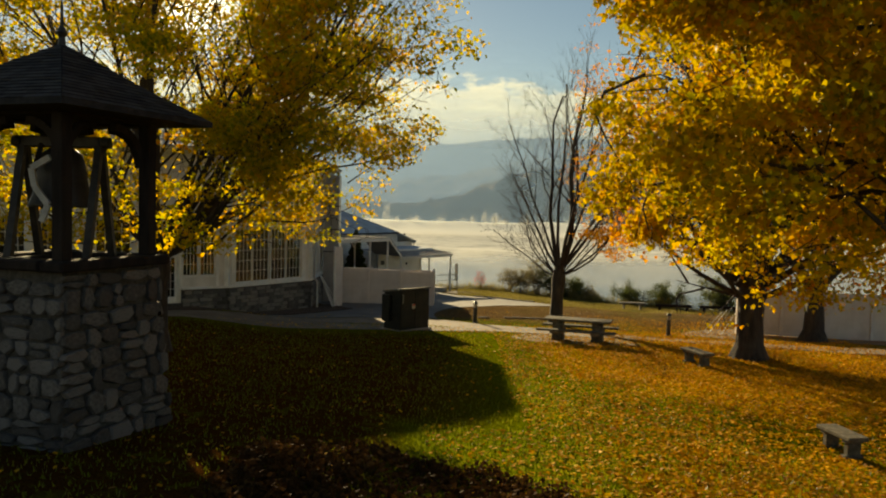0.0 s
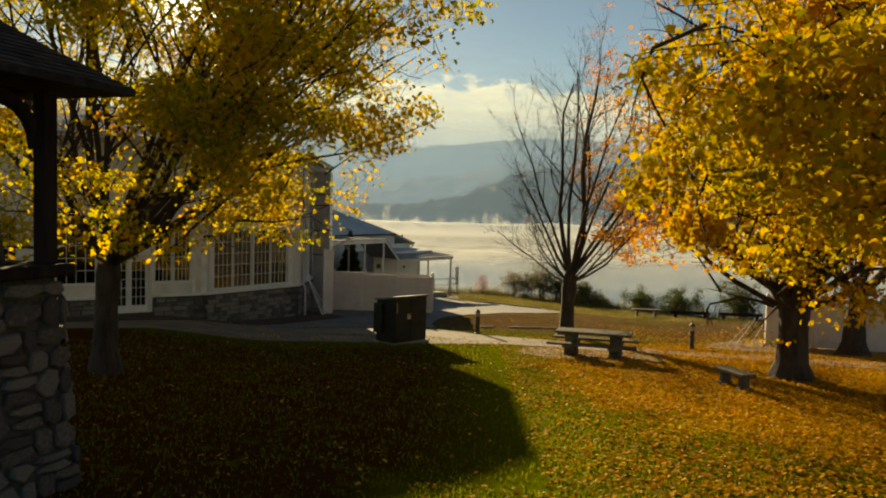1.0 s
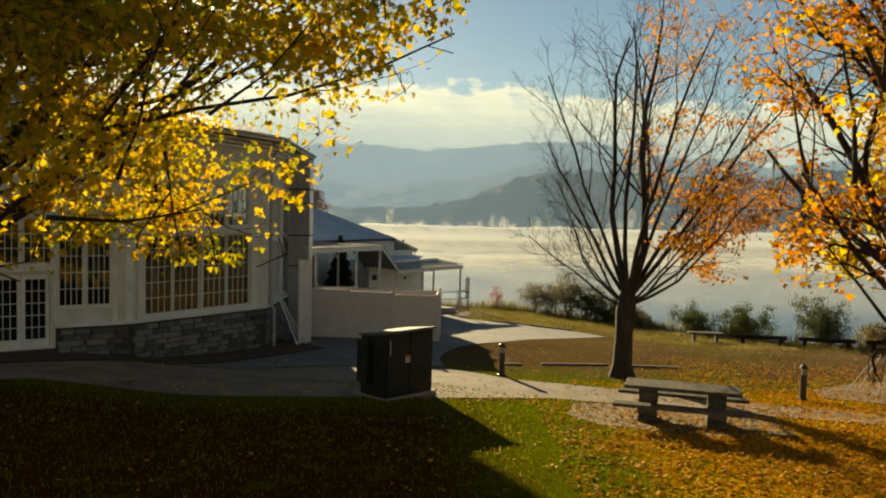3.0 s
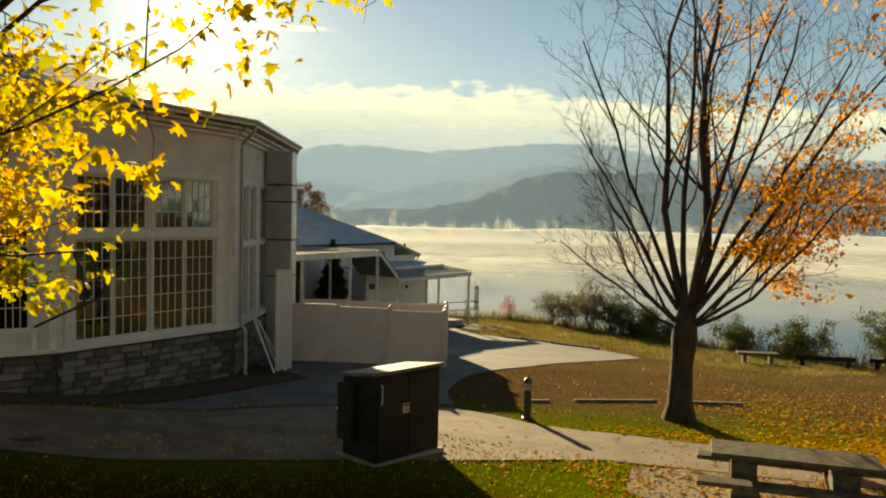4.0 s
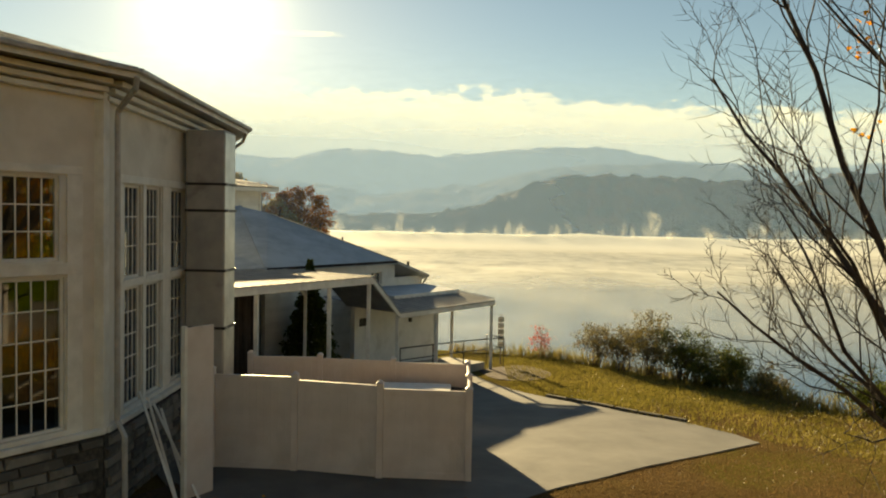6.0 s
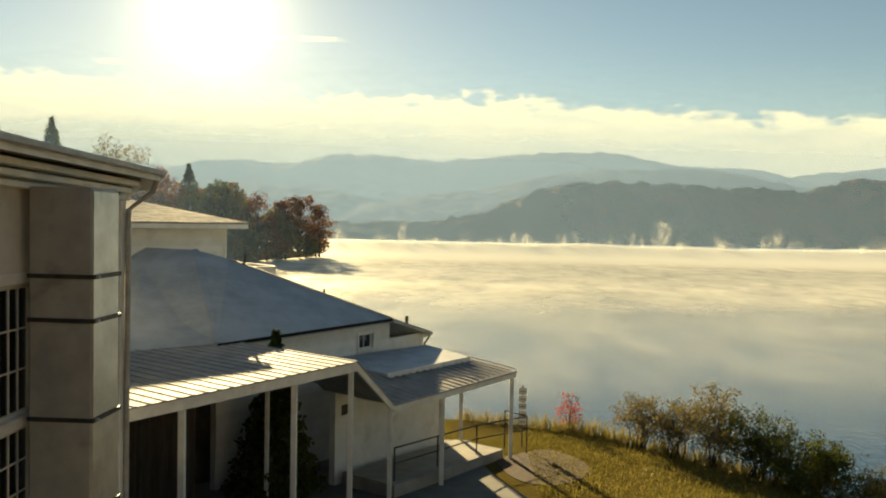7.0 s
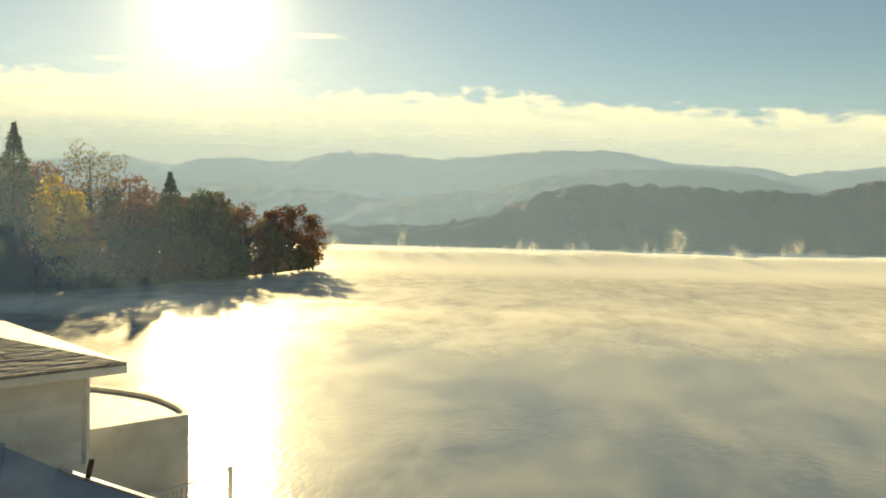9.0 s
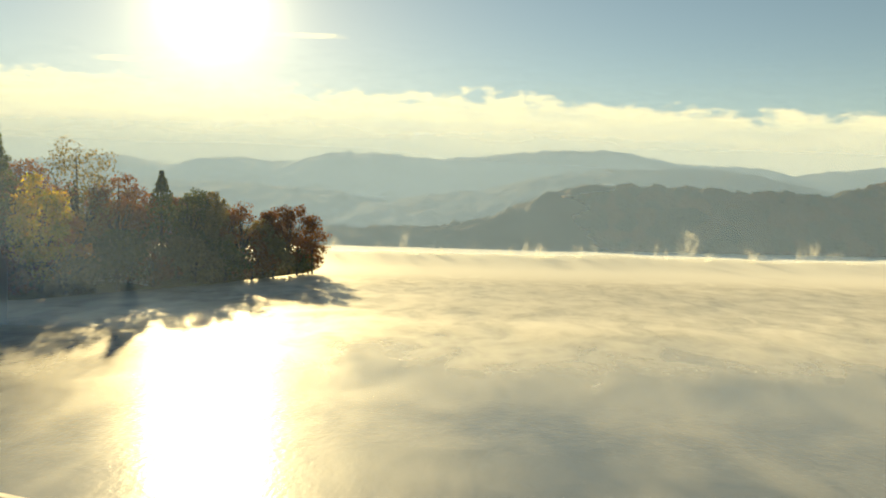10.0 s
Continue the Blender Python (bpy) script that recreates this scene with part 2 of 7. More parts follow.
def glass_material():
    m, k = material("window_glass")
    g = k.add("ShaderNodeBsdfGlossy", Color=(0.95, 0.97, 1.0, 1.0), Roughness=0.02)
    t = k.add("ShaderNodeBsdfTransparent", Color=(0.50, 0.55, 0.57, 1.0))
    s = k.add("ShaderNodeMixShader", Fac=k.math("MULTIPLY_ADD", k.add("ShaderNodeFresnel", IOR=1.5).outputs[0], 0.9, 0.045))
    k.feed(s.inputs[1], t)
    k.feed(s.inputs[2], g)
    k.add("ShaderNodeOutputMaterial", Surface=s)
    return m


WATER_ROUGH = 0.16
M = {
    "lawn": lawn_material(),
    "water": water_material(),
    "glass": glass_material(),
    "bark_dark": surface("maple_bark", [(0, (0.016, 0.012, 0.010)), (1, (0.060, 0.046, 0.037))], 6, 0.9, bump=0.9, bump_scale=22, distance=0.03, stretch=(1, 1, 0.25)),
    "bark_grey": surface("grey_bark", [(0, (0.016, 0.012, 0.010)), (1, (0.062, 0.049, 0.040))], 6, 0.9, bump=0.9, bump_scale=22, distance=0.03, stretch=(1, 1, 0.25)),
    "stone": surface("field_stone", [(0, (0.050, 0.043, 0.040)), (0.5, (0.090, 0.080, 0.074)), (1, (0.145, 0.130, 0.122))], 5, 0.85, bump=0.7, bump_scale=30, distance=0.012, random_shift=0.5, stain=((0.10, 0.10, 0.09), 0.4), stain_scale=4),
    "mortar": surface("dark_mortar", [(0, (0.035, 0.032, 0.028)), (1, (0.09, 0.08, 0.07))], 12, 0.95, bump=0.6),
    "ashlar": surface("grey_ledge_stone", [(0, (0.09, 0.086, 0.08)), (0.5, (0.15, 0.145, 0.13)), (1, (0.22, 0.205, 0.185))], 4, 0.85, bump=0.6, bump_scale=24, distance=0.01, random_shift=0.6, stain=((0.08, 0.08, 0.07), 0.5), stain_scale=2.5),
    "stucco": surface("cream_painted_wall", [(0, (0.60, 0.57, 0.51)), (1, (0.72, 0.69, 0.63))], 1.2, 0.8, bump=0.25, bump_scale=60, distance=0.004, stain=((0.36, 0.33, 0.29), 0.5), stain_scale=0.8),
    "white_paint": surface("white_painted_wood", [(0, (0.62, 0.61, 0.57)), (1, (0.78, 0.77, 0.73))], 2.5, 0.55, bump=0.2, bump_scale=40, distance=0.003, stain=((0.45, 0.42, 0.36), 0.4), stain_scale=1.7),
    "siding": surface("white_lap_siding", [(0, (0.60, 0.60, 0.58)), (1, (0.74, 0.74, 0.72))], 1.5, 0.6, bump=0.2, bump_scale=40, distance=0.003, stain=((0.42, 0.40, 0.36), 0.45), stain_scale=1.2, random_shift=0.25),
    "vinyl": surface("pale_vinyl_fence", [(0, (0.58, 0.51, 0.47)), (1, (0.68, 0.61, 0.57))], 1.5, 0.5, bump=0.1, stain=((0.46, 0.40, 0.35), 0.4), stain_scale=1.1, random_shift=0.06),
    "shingle": surface("weathered_asphalt_shingle", [(0, (0.19, 0.18, 0.165)), (1, (0.36, 0.345, 0.315))], 5, 0.75, bump=0.7, bump_scale=90, distance=0.006, random_shift=0.6, use_island=True, spec=0.6),
    "slate": surface("dark_slate_shingle", [(0, (0.016, 0.016, 0.019)), (1, (0.044, 0.043, 0.048))], 5, 0.85, spec=0.2, bump=0.7, bump_scale=90, distance=0.006, random_shift=0.5, use_island=True),
    "membrane": surface("grey_blue_roof_sheet", [(0, (0.260, 0.306, 0.355)), (1, (0.390, 0.449, 0.511))], 1.0, 0.6, bump=0.2, bump_scale=30, distance=0.004, stain=((0.20, 0.22, 0.25), 0.5), stain_scale=0.5),
    "metal_roof": surface("corrugated_pale_metal", [(0, (0.22, 0.23, 0.24)), (1, (0.32, 0.33, 0.34))], 2, 0.72, metal=0.0, bump=0.1, stain=((0.24, 0.20, 0.16), 0.4), stain_scale=1.0),
    "duct": surface("grey_sheet_metal_duct", [(0, (0.30, 0.295, 0.28)), (1, (0.42, 0.41, 0.39))], 1.6, 0.55, metal=0.0, bump=0.15, stain=((0.12, 0.10, 0.08), 0.5), stain_scale=1.5),
    "duct_bright_side": surface("bright_side_sheet", [(0, (0.50, 0.49, 0.46)), (1, (0.66, 0.65, 0.62))], 2.2, 0.42, metal=1.0, bump=0.08, stain=((0.30, 0.28, 0.25), 0.4), stain_scale=1.8),
    "steel_dark": surface("dark_steel", [(0, (0.03, 0.03, 0.03)), (1, (0.07, 0.065, 0.06))], 8, 0.45, metal=0.6, bump=0.15),
    "box_green": surface("dark_green_enclosure", [(0, (0.010, 0.011, 0.009)), (1, (0.022, 0.022, 0.018))], 2, 0.55, bump=0.1, stain=((0.04, 0.034, 0.026), 0.5), stain_scale=1.4, spec=0.25),
    "box_lid": surface("dull_grey_lid", [(0, (0.07, 0.07, 0.062)), (1, (0.13, 0.125, 0.11))], 3, 0.58, bump=0.1, stain=((0.18, 0.16, 0.11), 0.4), stain_scale=2.0),
    "concrete": surface("worn_concrete", [(0, (0.24, 0.225, 0.20)), (1, (0.36, 0.34, 0.30))], 0.9, 0.85, bump=0.4, bump_scale=45, distance=0.005, stain=((0.19, 0.16, 0.12), 0.6), stain_scale=0.45),
    "table_stone": surface("mossy_concrete", [(0, (0.06, 0.054, 0.042)), (1, (0.15, 0.135, 0.105))], 7, 0.9, bump=0.5, bump_scale=50, distance=0.006, stain=((0.05, 0.055, 0.03), 0.6), stain_scale=3.0, spec=0.2),
    "path": surface("pale_path", [(0, (0.125, 0.095, 0.062)), (1, (0.21, 0.168, 0.115))], 1.3, 0.9, bump=0.5, bump_scale=40, distance=0.008, stain=((0.16, 0.10, 0.05), 0.7), stain_scale=0.8),
    "drive": surface("grey_asphalt_drive", [(0, (0.095, 0.094, 0.090)), (1, (0.155, 0.150, 0.140))], 0.7, 0.85, bump=0.5, bump_scale=60, distance=0.006, stain=((0.10, 0.10, 0.095), 0.6), stain_scale=0.3),
    "mulch": surface("brown_mulch", [(0, (0.030, 0.018, 0.011)), (1, (0.10, 0.06, 0.035))], 12, 0.95, bump=1.0, bump_scale=35, distance=0.03),
    "bollard": surface("black_bollard", [(0, (0.018, 0.016, 0.014)), (1, (0.05, 0.045, 0.04))], 9, 0.45, bump=0.2),
    "lamp_lens": surface("clouded_lamp_lens", [(0, (0.35, 0.33, 0.28)), (1, (0.5, 0.48, 0.42))], 9, 0.25, bump=0.05),
    "wood_dark": surface("dark_stained_timber", [(0, (0.011, 0.008, 0.008)), (1, (0.030, 0.023, 0.019))], 5, 0.85, spec=0.15, bump=0.4, bump_scale=30, stretch=(1, 1, 0.2)),
    "wood_grey": surface("weathered_timber", [(0, (0.10, 0.085, 0.07)), (1, (0.22, 0.19, 0.16))], 6, 0.85, bump=0.5, bump_scale=30, distance=0.006),
    "bell": surface("dark_bronze_bell", [(0, (0.022, 0.019, 0.016)), (1, (0.055, 0.046, 0.038))], 4, 0.5, metal=0.5, bump=0.1),
    "pale_metal": surface("pale_painted_metal", [(0, (0.30, 0.29, 0.27)), (1, (0.45, 0.44, 0.42))], 5, 0.5, bump=0.1),
    # low tone puts the shade of rooms and porch into their walls
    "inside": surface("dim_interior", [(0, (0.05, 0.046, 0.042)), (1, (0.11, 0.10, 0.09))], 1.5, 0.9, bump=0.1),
    "curtain": surface("brown_hanging_cloth", [(0, (0.06, 0.042, 0.034)), (1, (0.13, 0.095, 0.075))], 5, 0.9, bump=0.3, stretch=(1, 1, 0.1)),
    "red_paint": surface("red_fitting", [(0, (0.35, 0.02, 0.015)), (1, (0.5, 0.05, 0.03))], 6, 0.4),
    "sign_white": surface("pale_sign_face", [(0, (0.55, 0.54, 0.5)), (1, (0.68, 0.67, 0.63))], 5, 0.5),
    "reed": surface("dry_reeds", [(0, (0.16, 0.12, 0.06)), (1, (0.36, 0.28, 0.15))], 8, 0.9),
    "hill_near": forest_material("wooded_shore", [(0.2, (0.028, 0.034, 0.022)), (0.55, (0.060, 0.052, 0.030)), (0.8, (0.10, 0.060, 0.030))], 0.14),
    "hill_mid": forest_material("wooded_hill", [(0.2, (0.030, 0.038, 0.030)), (0.55, (0.055, 0.055, 0.038)), (0.8, (0.085, 0.060, 0.036))], 0.11),
    "hill_far": forest_material("far_mountain", [(0.2, (0.030, 0.040, 0.036)), (0.8, (0.060, 0.062, 0.046))], 0.06),
    "leaf_gold": leafy("golden_maple_leaf", [(0.0, (0.12, 0.17, 0.010)), (0.3, (0.42, 0.40, 0.013)), (0.58, (0.68, 0.49, 0.015)), (0.85, (0.78, 0.44, 0.015)), (1.0, (0.70, 0.29, 0.012))], 0.62),
    "leaf_yellow": leafy("yellow_maple_leaf", [(0.0, (0.18, 0.20, 0.012)), (0.3, (0.52, 0.43, 0.014)), (0.6, (0.80, 0.56, 0.016)), (0.9, (0.82, 0.46, 0.014)), (1.0, (0.70, 0.28, 0.012))], 0.60),
    "leaf_near": leafy("yellow_green_maple_leaf", [(0.0, (0.10, 0.13, 0.010)), (0.35, (0.42, 0.34, 0.012)), (0.65, (0.70, 0.46, 0.014)), (1.0, (0.78, 0.38, 0.013))], 0.46),
    "leaf_orange": leafy("orange_maple_leaf", [(0.0, (0.62, 0.36, 0.014)), (0.5, (0.66, 0.28, 0.013)), (1.0, (0.54, 0.14, 0.011))], 0.60),
    "leaf_fallen": leafy("fallen_leaf", [(0.0, (0.14, 0.055, 0.007)), (0.35, (0.52, 0.24, 0.009)), (0.7, (0.78, 0.395, 0.013)), (1.0, (0.82, 0.51, 0.02))], 0.3, 0.6, gloss=0.12),
    # near-black tones put the lawn's shadow into the drifted leaves
    "leaf_brown_shaded": leafy("curled_shaded_leaf", [(0.0, (0.020, 0.010, 0.004)), (0.6, (0.060, 0.028, 0.009)), (1.0, (0.20, 0.10, 0.03))], 0.2, 0.55, gloss=0.05),
    "leaf_green": leafy("dark_green_leaf", [(0.0, (0.025, 0.042, 0.012)), (0.6, (0.075, 0.105, 0.025)), (1.0, (0.18, 0.17, 0.045))], 0.4),
    "leaf_olive": leafy("olive_brown_leaf", [(0.0, (0.08, 0.085, 0.030)), (0.6, (0.20, 0.17, 0.070)), (1.0, (0.32, 0.22, 0.09))], 0.45),
    "leaf_red": leafy("red_shrub_leaf", [(0.0, (0.25, 0.02, 0.01)), (0.6, (0.48, 0.05, 0.02)), (1.0, (0.45, 0.16, 0.06))], 0.5),
    "leaf_rust": leafy("rust_tree_leaf", [(0.0, (0.09, 0.035, 0.015)), (0.5, (0.22, 0.08, 0.02)), (1.0, (0.30, 0.14, 0.035))], 0.4),
    "grass": leafy("grass_blade", [(0.0, (0.07, 0.10, 0.008)), (0.5, (0.17, 0.21, 0.012)), (1.0, (0.30, 0.27, 0.02))], 0.5),
    "grass_dry": leafy("dry_grass_blade", [(0.0, (0.11, 0.10, 0.025)), (0.5, (0.24, 0.21, 0.05)), (1.0, (0.36, 0.29, 0.10))], 0.4),
    "grass_tan": leafy("tan_grass_blade", [(0.0, (0.09, 0.058, 0.025)), (0.5, (0.195, 0.125, 0.057)), (1.0, (0.27, 0.19, 0.095))], 0.4),
}


# ---- shapes ----
def mesh_object(name, verts, faces, mat, parent=None, smooth=False):
    me = bpy.data.meshes.new(name)
    me.from_pydata([tuple(v) for v in verts], [], faces)
    if smooth:
        me.polygons.foreach_set("use_smooth", [True] * len(me.polygons))
    me.materials.append(mat)
    me.update()
    ob = new(name, me)
    if parent is not None:
        ob.parent = parent
    return ob


def array_object(name, verts, faces, mat, parent=None):
    """A mesh from arrays: verts (n, 3), faces (m, k) with k corners each."""
    me = bpy.data.meshes.new(name)
    m, c = faces.shape
    me.vertices.add(len(verts))
    me.vertices.foreach_set("co", np.ascontiguousarray(verts, dtype=np.float32).ravel())
    me.loops.add(m * c)
    me.loops.foreach_set("vertex_index", np.ascontiguousarray(faces, dtype=np.int32).ravel())
    me.polygons.add(m)
    me.polygons.foreach_set("loop_start", np.arange(0, m * c, c, dtype=np.int32))
    me.materials.append(mat)
    me.update(calc_edges=True)
    ob = new(name, me)
    if parent is not None:
        ob.parent = parent
    return ob


def part(name, bm, mat, parent=None, label="", smooth=False):
    """One bmesh as one mesh object under a thing or a part."""
    me = bpy.data.meshes.new(name)
    bm.to_mesh(me)
    bm.free()
    me.materials.append(mat)
    if smooth:
        me.polygons.foreach_set("use_smooth", [True] * len(me.polygons))
    ob = new(name, me)
    if parent is not None:
        ob.parent = parent
    if label:
        ob["label"] = label
    return ob


def thing(name, m, label, category, group="", kind=""):
    ob = new(name)
    ob.empty_display_size = 0.2
    ob.matrix_world = m
    return tagged(ob, label, category, group, kind)


def box_into(bm, x0, y0, z0, x1, y1, z1, bevel=0.0, m=None):
    got = bmesh.ops.create_cube(bm, size=1.0)["verts"]
    for v in got:
        v.co = Vector((x0 + (v.co.x + 0.5) * (x1 - x0), y0 + (v.co.y + 0.5) * (y1 - y0), z0 + (v.co.z + 0.5) * (z1 - z0)))
    if bevel:
        edges = list({e for v in got for e in v.link_edges})
        got = [g for g in bmesh.ops.bevel(bm, geom=edges, offset=bevel, segments=1, affect="EDGES", profile=0.5)["verts"]] + [v for v in got if v.is_valid]
    if m is not None:
        bmesh.ops.transform(bm, matrix=m, verts=list({v for v in got if v.is_valid}))
    return got


def box(x0, y0, z0, x1, y1, z1, bevel=0.0):
    bm = bmesh.new()
    box_into(bm, min(x0, x1), min(y0, y1), min(z0, z1), max(x0, x1), max(y0, y1), max(z0, z1), bevel)
    return bm


def beam_into(bm, a, b, w, h, bevel=0.0):
    """A straight bar from a to b, w wide and h deep."""
    a, b = Vector(a), Vector(b)
    d = (b - a)
    q = d.to_track_quat("Z", "Y").to_matrix().to_4x4()
    box_into(bm, -w / 2, -h / 2, 0, w / 2, h / 2, d.length, bevel, Matrix.Translation(a) @ q)


def beam(a, b, w, h, bevel=0.0):
    bm = bmesh.new()
    beam_into(bm, a, b, w, h, bevel)
    return bm


def lathe(profile, sides=16, close=True):
    """A turned body from (radius, height) pairs."""
    bm = bmesh.new()
    rings = []
    for r, z in profile:
        rings.append([bm.verts.new((r * math.cos(2 * math.pi * i / sides), r * math.sin(2 * math.pi * i / sides), z)) for i in range(sides)])
    for lo, hi in zip(rings, rings[1:]):
        for i in range(sides):
            bm.faces.new((lo[i], lo[(i + 1) % sides], hi[(i + 1) % sides], hi[i]))
    if close:
        bm.faces.new(list(reversed(rings[0])))
        bm.faces.new(rings[-1])
    return bm


def tube_arrays(points, radii, sides, verts, faces):
    """Adds a tapering tube along points to the lists."""
    start = len(verts)
    prev = None
    for i, (p, r) in enumerate(zip(points, radii)):
        d = (points[min(i + 1, len(points) - 1)] - points[max(i - 1, 0)]).normalized()
        if prev is None:
            side = d.orthogonal().normalized()
        else:
            side = (prev - d * prev.dot(d))
            side = side.normalized() if side.length > 1e-4 else d.orthogonal().normalized()
        prev = side
        up = d.cross(side)
        for s in range(sides):
            a = 2 * math.pi * s / sides
            verts.append(p + (side * math.cos(a) + up * math.sin(a)) * r)
    for i in range(len(points) - 1):
        for s in range(sides):
            a, b = start + i * sides + s, start + i * sides + (s + 1) % sides
            faces.append((a, b, b + sides, a + sides))


def rod(points, r, sides=8):
    """A round rod along points, as a bmesh."""
    verts, faces = [], []
    pts = [Vector(p) for p in points]
    tube_arrays(pts, [r] * len(pts), sides, verts, faces)
    bm = bmesh.new()
    vs = [bm.verts.new(v) for v in verts]
    for f in faces:
        bm.faces.new([vs[i] for i in f])
    bm.faces.new(list(reversed(vs[:sides])))
    bm.faces.new(vs[-sides:])
    return bm


def prism(outline, z0, z1):
    """An upright prism over a plan outline (counter-clockwise)."""
    bm = bmesh.new()
    lo = [bm.verts.new((x, y, z0)) for x, y in outline]
    hi = [bm.verts.new((x, y, z1)) for x, y in outline]
    n = len(outline)
    for i in range(n):
        bm.faces.new((lo[i], lo[(i + 1) % n], hi[(i + 1) % n], hi[i]))
    bm.faces.new(list(reversed(lo)))
    bm.faces.new(hi)
    return bm


def slab(corners, thick):
    """A flat plate: corners in space, thickness straight down."""
    bm = bmesh.new()
    hi = [bm.verts.new(c) for c in corners]
    lo = [bm.verts.new((c[0], c[1], c[2] - thick)) for c in corners]
    n = len(corners)
    bm.faces.new(hi)
    bm.faces.new(list(reversed(lo)))
    for i in range(n):
        bm.faces.new((lo[i], lo[(i + 1) % n], hi[(i + 1) % n], hi[i]))
    bmesh.ops.recalc_face_normals(bm, faces=bm.faces)
    return bm


def side_frame(p0, p1, z=0.0):
    """The pose of a wall from p0 to p1: x along it, y into the building, z up. Also its length."""
    a, b = Vector((*p0, 0)), Vector((*p1, 0))
    d = (b - a).normalized()
    m = Matrix(((d.x, -d.y, 0, a.x), (d.y, d.x, 0, a.y), (0, 0, 1, z), (0, 0, 0, 1)))
    return m, (b - a).length


def holed_wall(length, z0, z1, thick, holes):
    """A wall along x with openings (x0, z0, x1, z1) that go through it."""
    xs = sorted({0.0, length, *[h[0] for h in holes], *[h[2] for h in holes]})
    zs = sorted({z0, z1, *[h[1] for h in holes], *[h[3] for h in holes]})
    solid = {}
    for i in range(len(xs) - 1):
        for j in range(len(zs) - 1):
            cx, cz = (xs[i] + xs[i + 1]) / 2, (zs[j] + zs[j + 1]) / 2
            solid[i, j] = not any(h[0] < cx < h[2] and h[1] < cz < h[3] for h in holes)
    bm = bmesh.new()

    def quad(*pts):
        bm.faces.new([bm.verts.new(p) for p in pts])

    for (i, j), full in solid.items():
        if not full:
            continue
        a, b, c, d = xs[i], xs[i + 1], zs[j], zs[j + 1]
        quad((a, 0, c), (b, 0, c), (b, 0, d), (a, 0, d))
        quad((b, thick, c), (a, thick, c), (a, thick, d), (b, thick, d))
        if not solid.get((i - 1, j), False):
            quad((a, thick, c), (a, 0, c), (a, 0, d), (a, thick, d))
        if not solid.get((i + 1, j), False):
            quad((b, 0, c), (b, thick, c), (b, thick, d), (b, 0, d))
        if not solid.get((i, j - 1), False):
            quad((a, thick, c), (b, thick, c), (b, 0, c), (a, 0, c))
        if not solid.get((i, j + 1), False):
            quad((a, 0, d), (b, 0, d), (b, thick, d), (a, thick, d))
    bmesh.ops.remove_doubles(bm, verts=bm.verts, dist=0.0005)
    return bm


# ---- ground, paving, lake ----
WATER_Z = -3.0
LEVELS_Y = [-60, 28, 33, 38.5, 45, 52, 61.7, 66, 400]
LEVELS_Z = [0.30, 0.30, 0.30, 0.0, -0.15, -0.60, -1.15, -1.40, -1.6]
SHORE = [(-260, 60), (-60, 66), (-30, 69), (-14, 71.5), (-9, 72), (-4, 69.5), (0.5, 68.2), (3, 66.8), (5.5, 64.6), (8.5, 60.6), (10.5, 57.0), (13, 53.5), (17, 50.5), (24, 49), (40, 51), (80, 62), (260, 90)]


def shore_y(x):
    return float(np.interp(x, [p[0] for p in SHORE], [p[1] for p in SHORE]))


def ground_z(x, y):
    z = float(np.interp(y, LEVELS_Y, LEVELS_Z))
    z -= 0.20 * max(0.0, min(1.0, (x - 3) / 7)) * max(0.0, min(1.0, (y - 32) / 4))
    u = max(0.0, min(1.0, (-5.5 - x) / 5.5)) * max(0.0, min(1.0, (41.0 - y) / 4.0))
    z += 0.45 * u * u * (3 - 2 * u)
    dip = max(0.0, min(1.0, (x - 5.0) / 2.5)) * max(0.0, min(1.0, (22.0 - y) / 3.5))
    z -= 0.28 * dip * dip * (3 - 2 * dip)
    # the lawn climbs away from the path
    z += max(0.0, min(25.0, 33.0 - y)) * (0.0466 - 0.0031 * (max(-2.0, min(10.0, x)) - 4.0))
    z += 0.035 * (noise.noise(Vector((x * 0.25, y * 0.25, 0.0))) + 0.5 * noise.noise(Vector((x * 0.8, y * 0.8, 3.0))))
    past = y - shore_y(x)
    if past > -1.2:
        u = min(1.0, (past + 1.2) / 4.2)
        z = z * (1 - u) + (WATER_Z - 1.6) * u
    return z


def axis(steps):
    """Growing spacing: (from, to, step) stretches joined."""
    out = []
    for a, b, s in steps:
        n = max(1, round((b - a) / s))
        out += [a + (b - a) * i / n for i in range(n)]
    return out + [steps[-1][1]]


def build_ground():
    xs = axis([(-260, -60, 25), (-60, -24, 4), (-24, 26, 0.5), (26, 60, 3), (60, 260, 25)])
    ys = axis([(-120, -20, 20), (-20, 8, 2), (8, 75, 0.5), (75, 110, 5)])
    verts = [(x, y, ground_z(x, y)) for y in ys for x in xs]
    w = len(xs)
    faces = [(j * w + i, j * w + i + 1, (j + 1) * w + i + 1, (j + 1) * w + i) for j in range(len(ys) - 1) for i in range(w - 1)]
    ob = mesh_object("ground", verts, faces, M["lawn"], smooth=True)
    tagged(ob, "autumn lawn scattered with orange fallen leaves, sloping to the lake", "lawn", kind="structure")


build_ground()


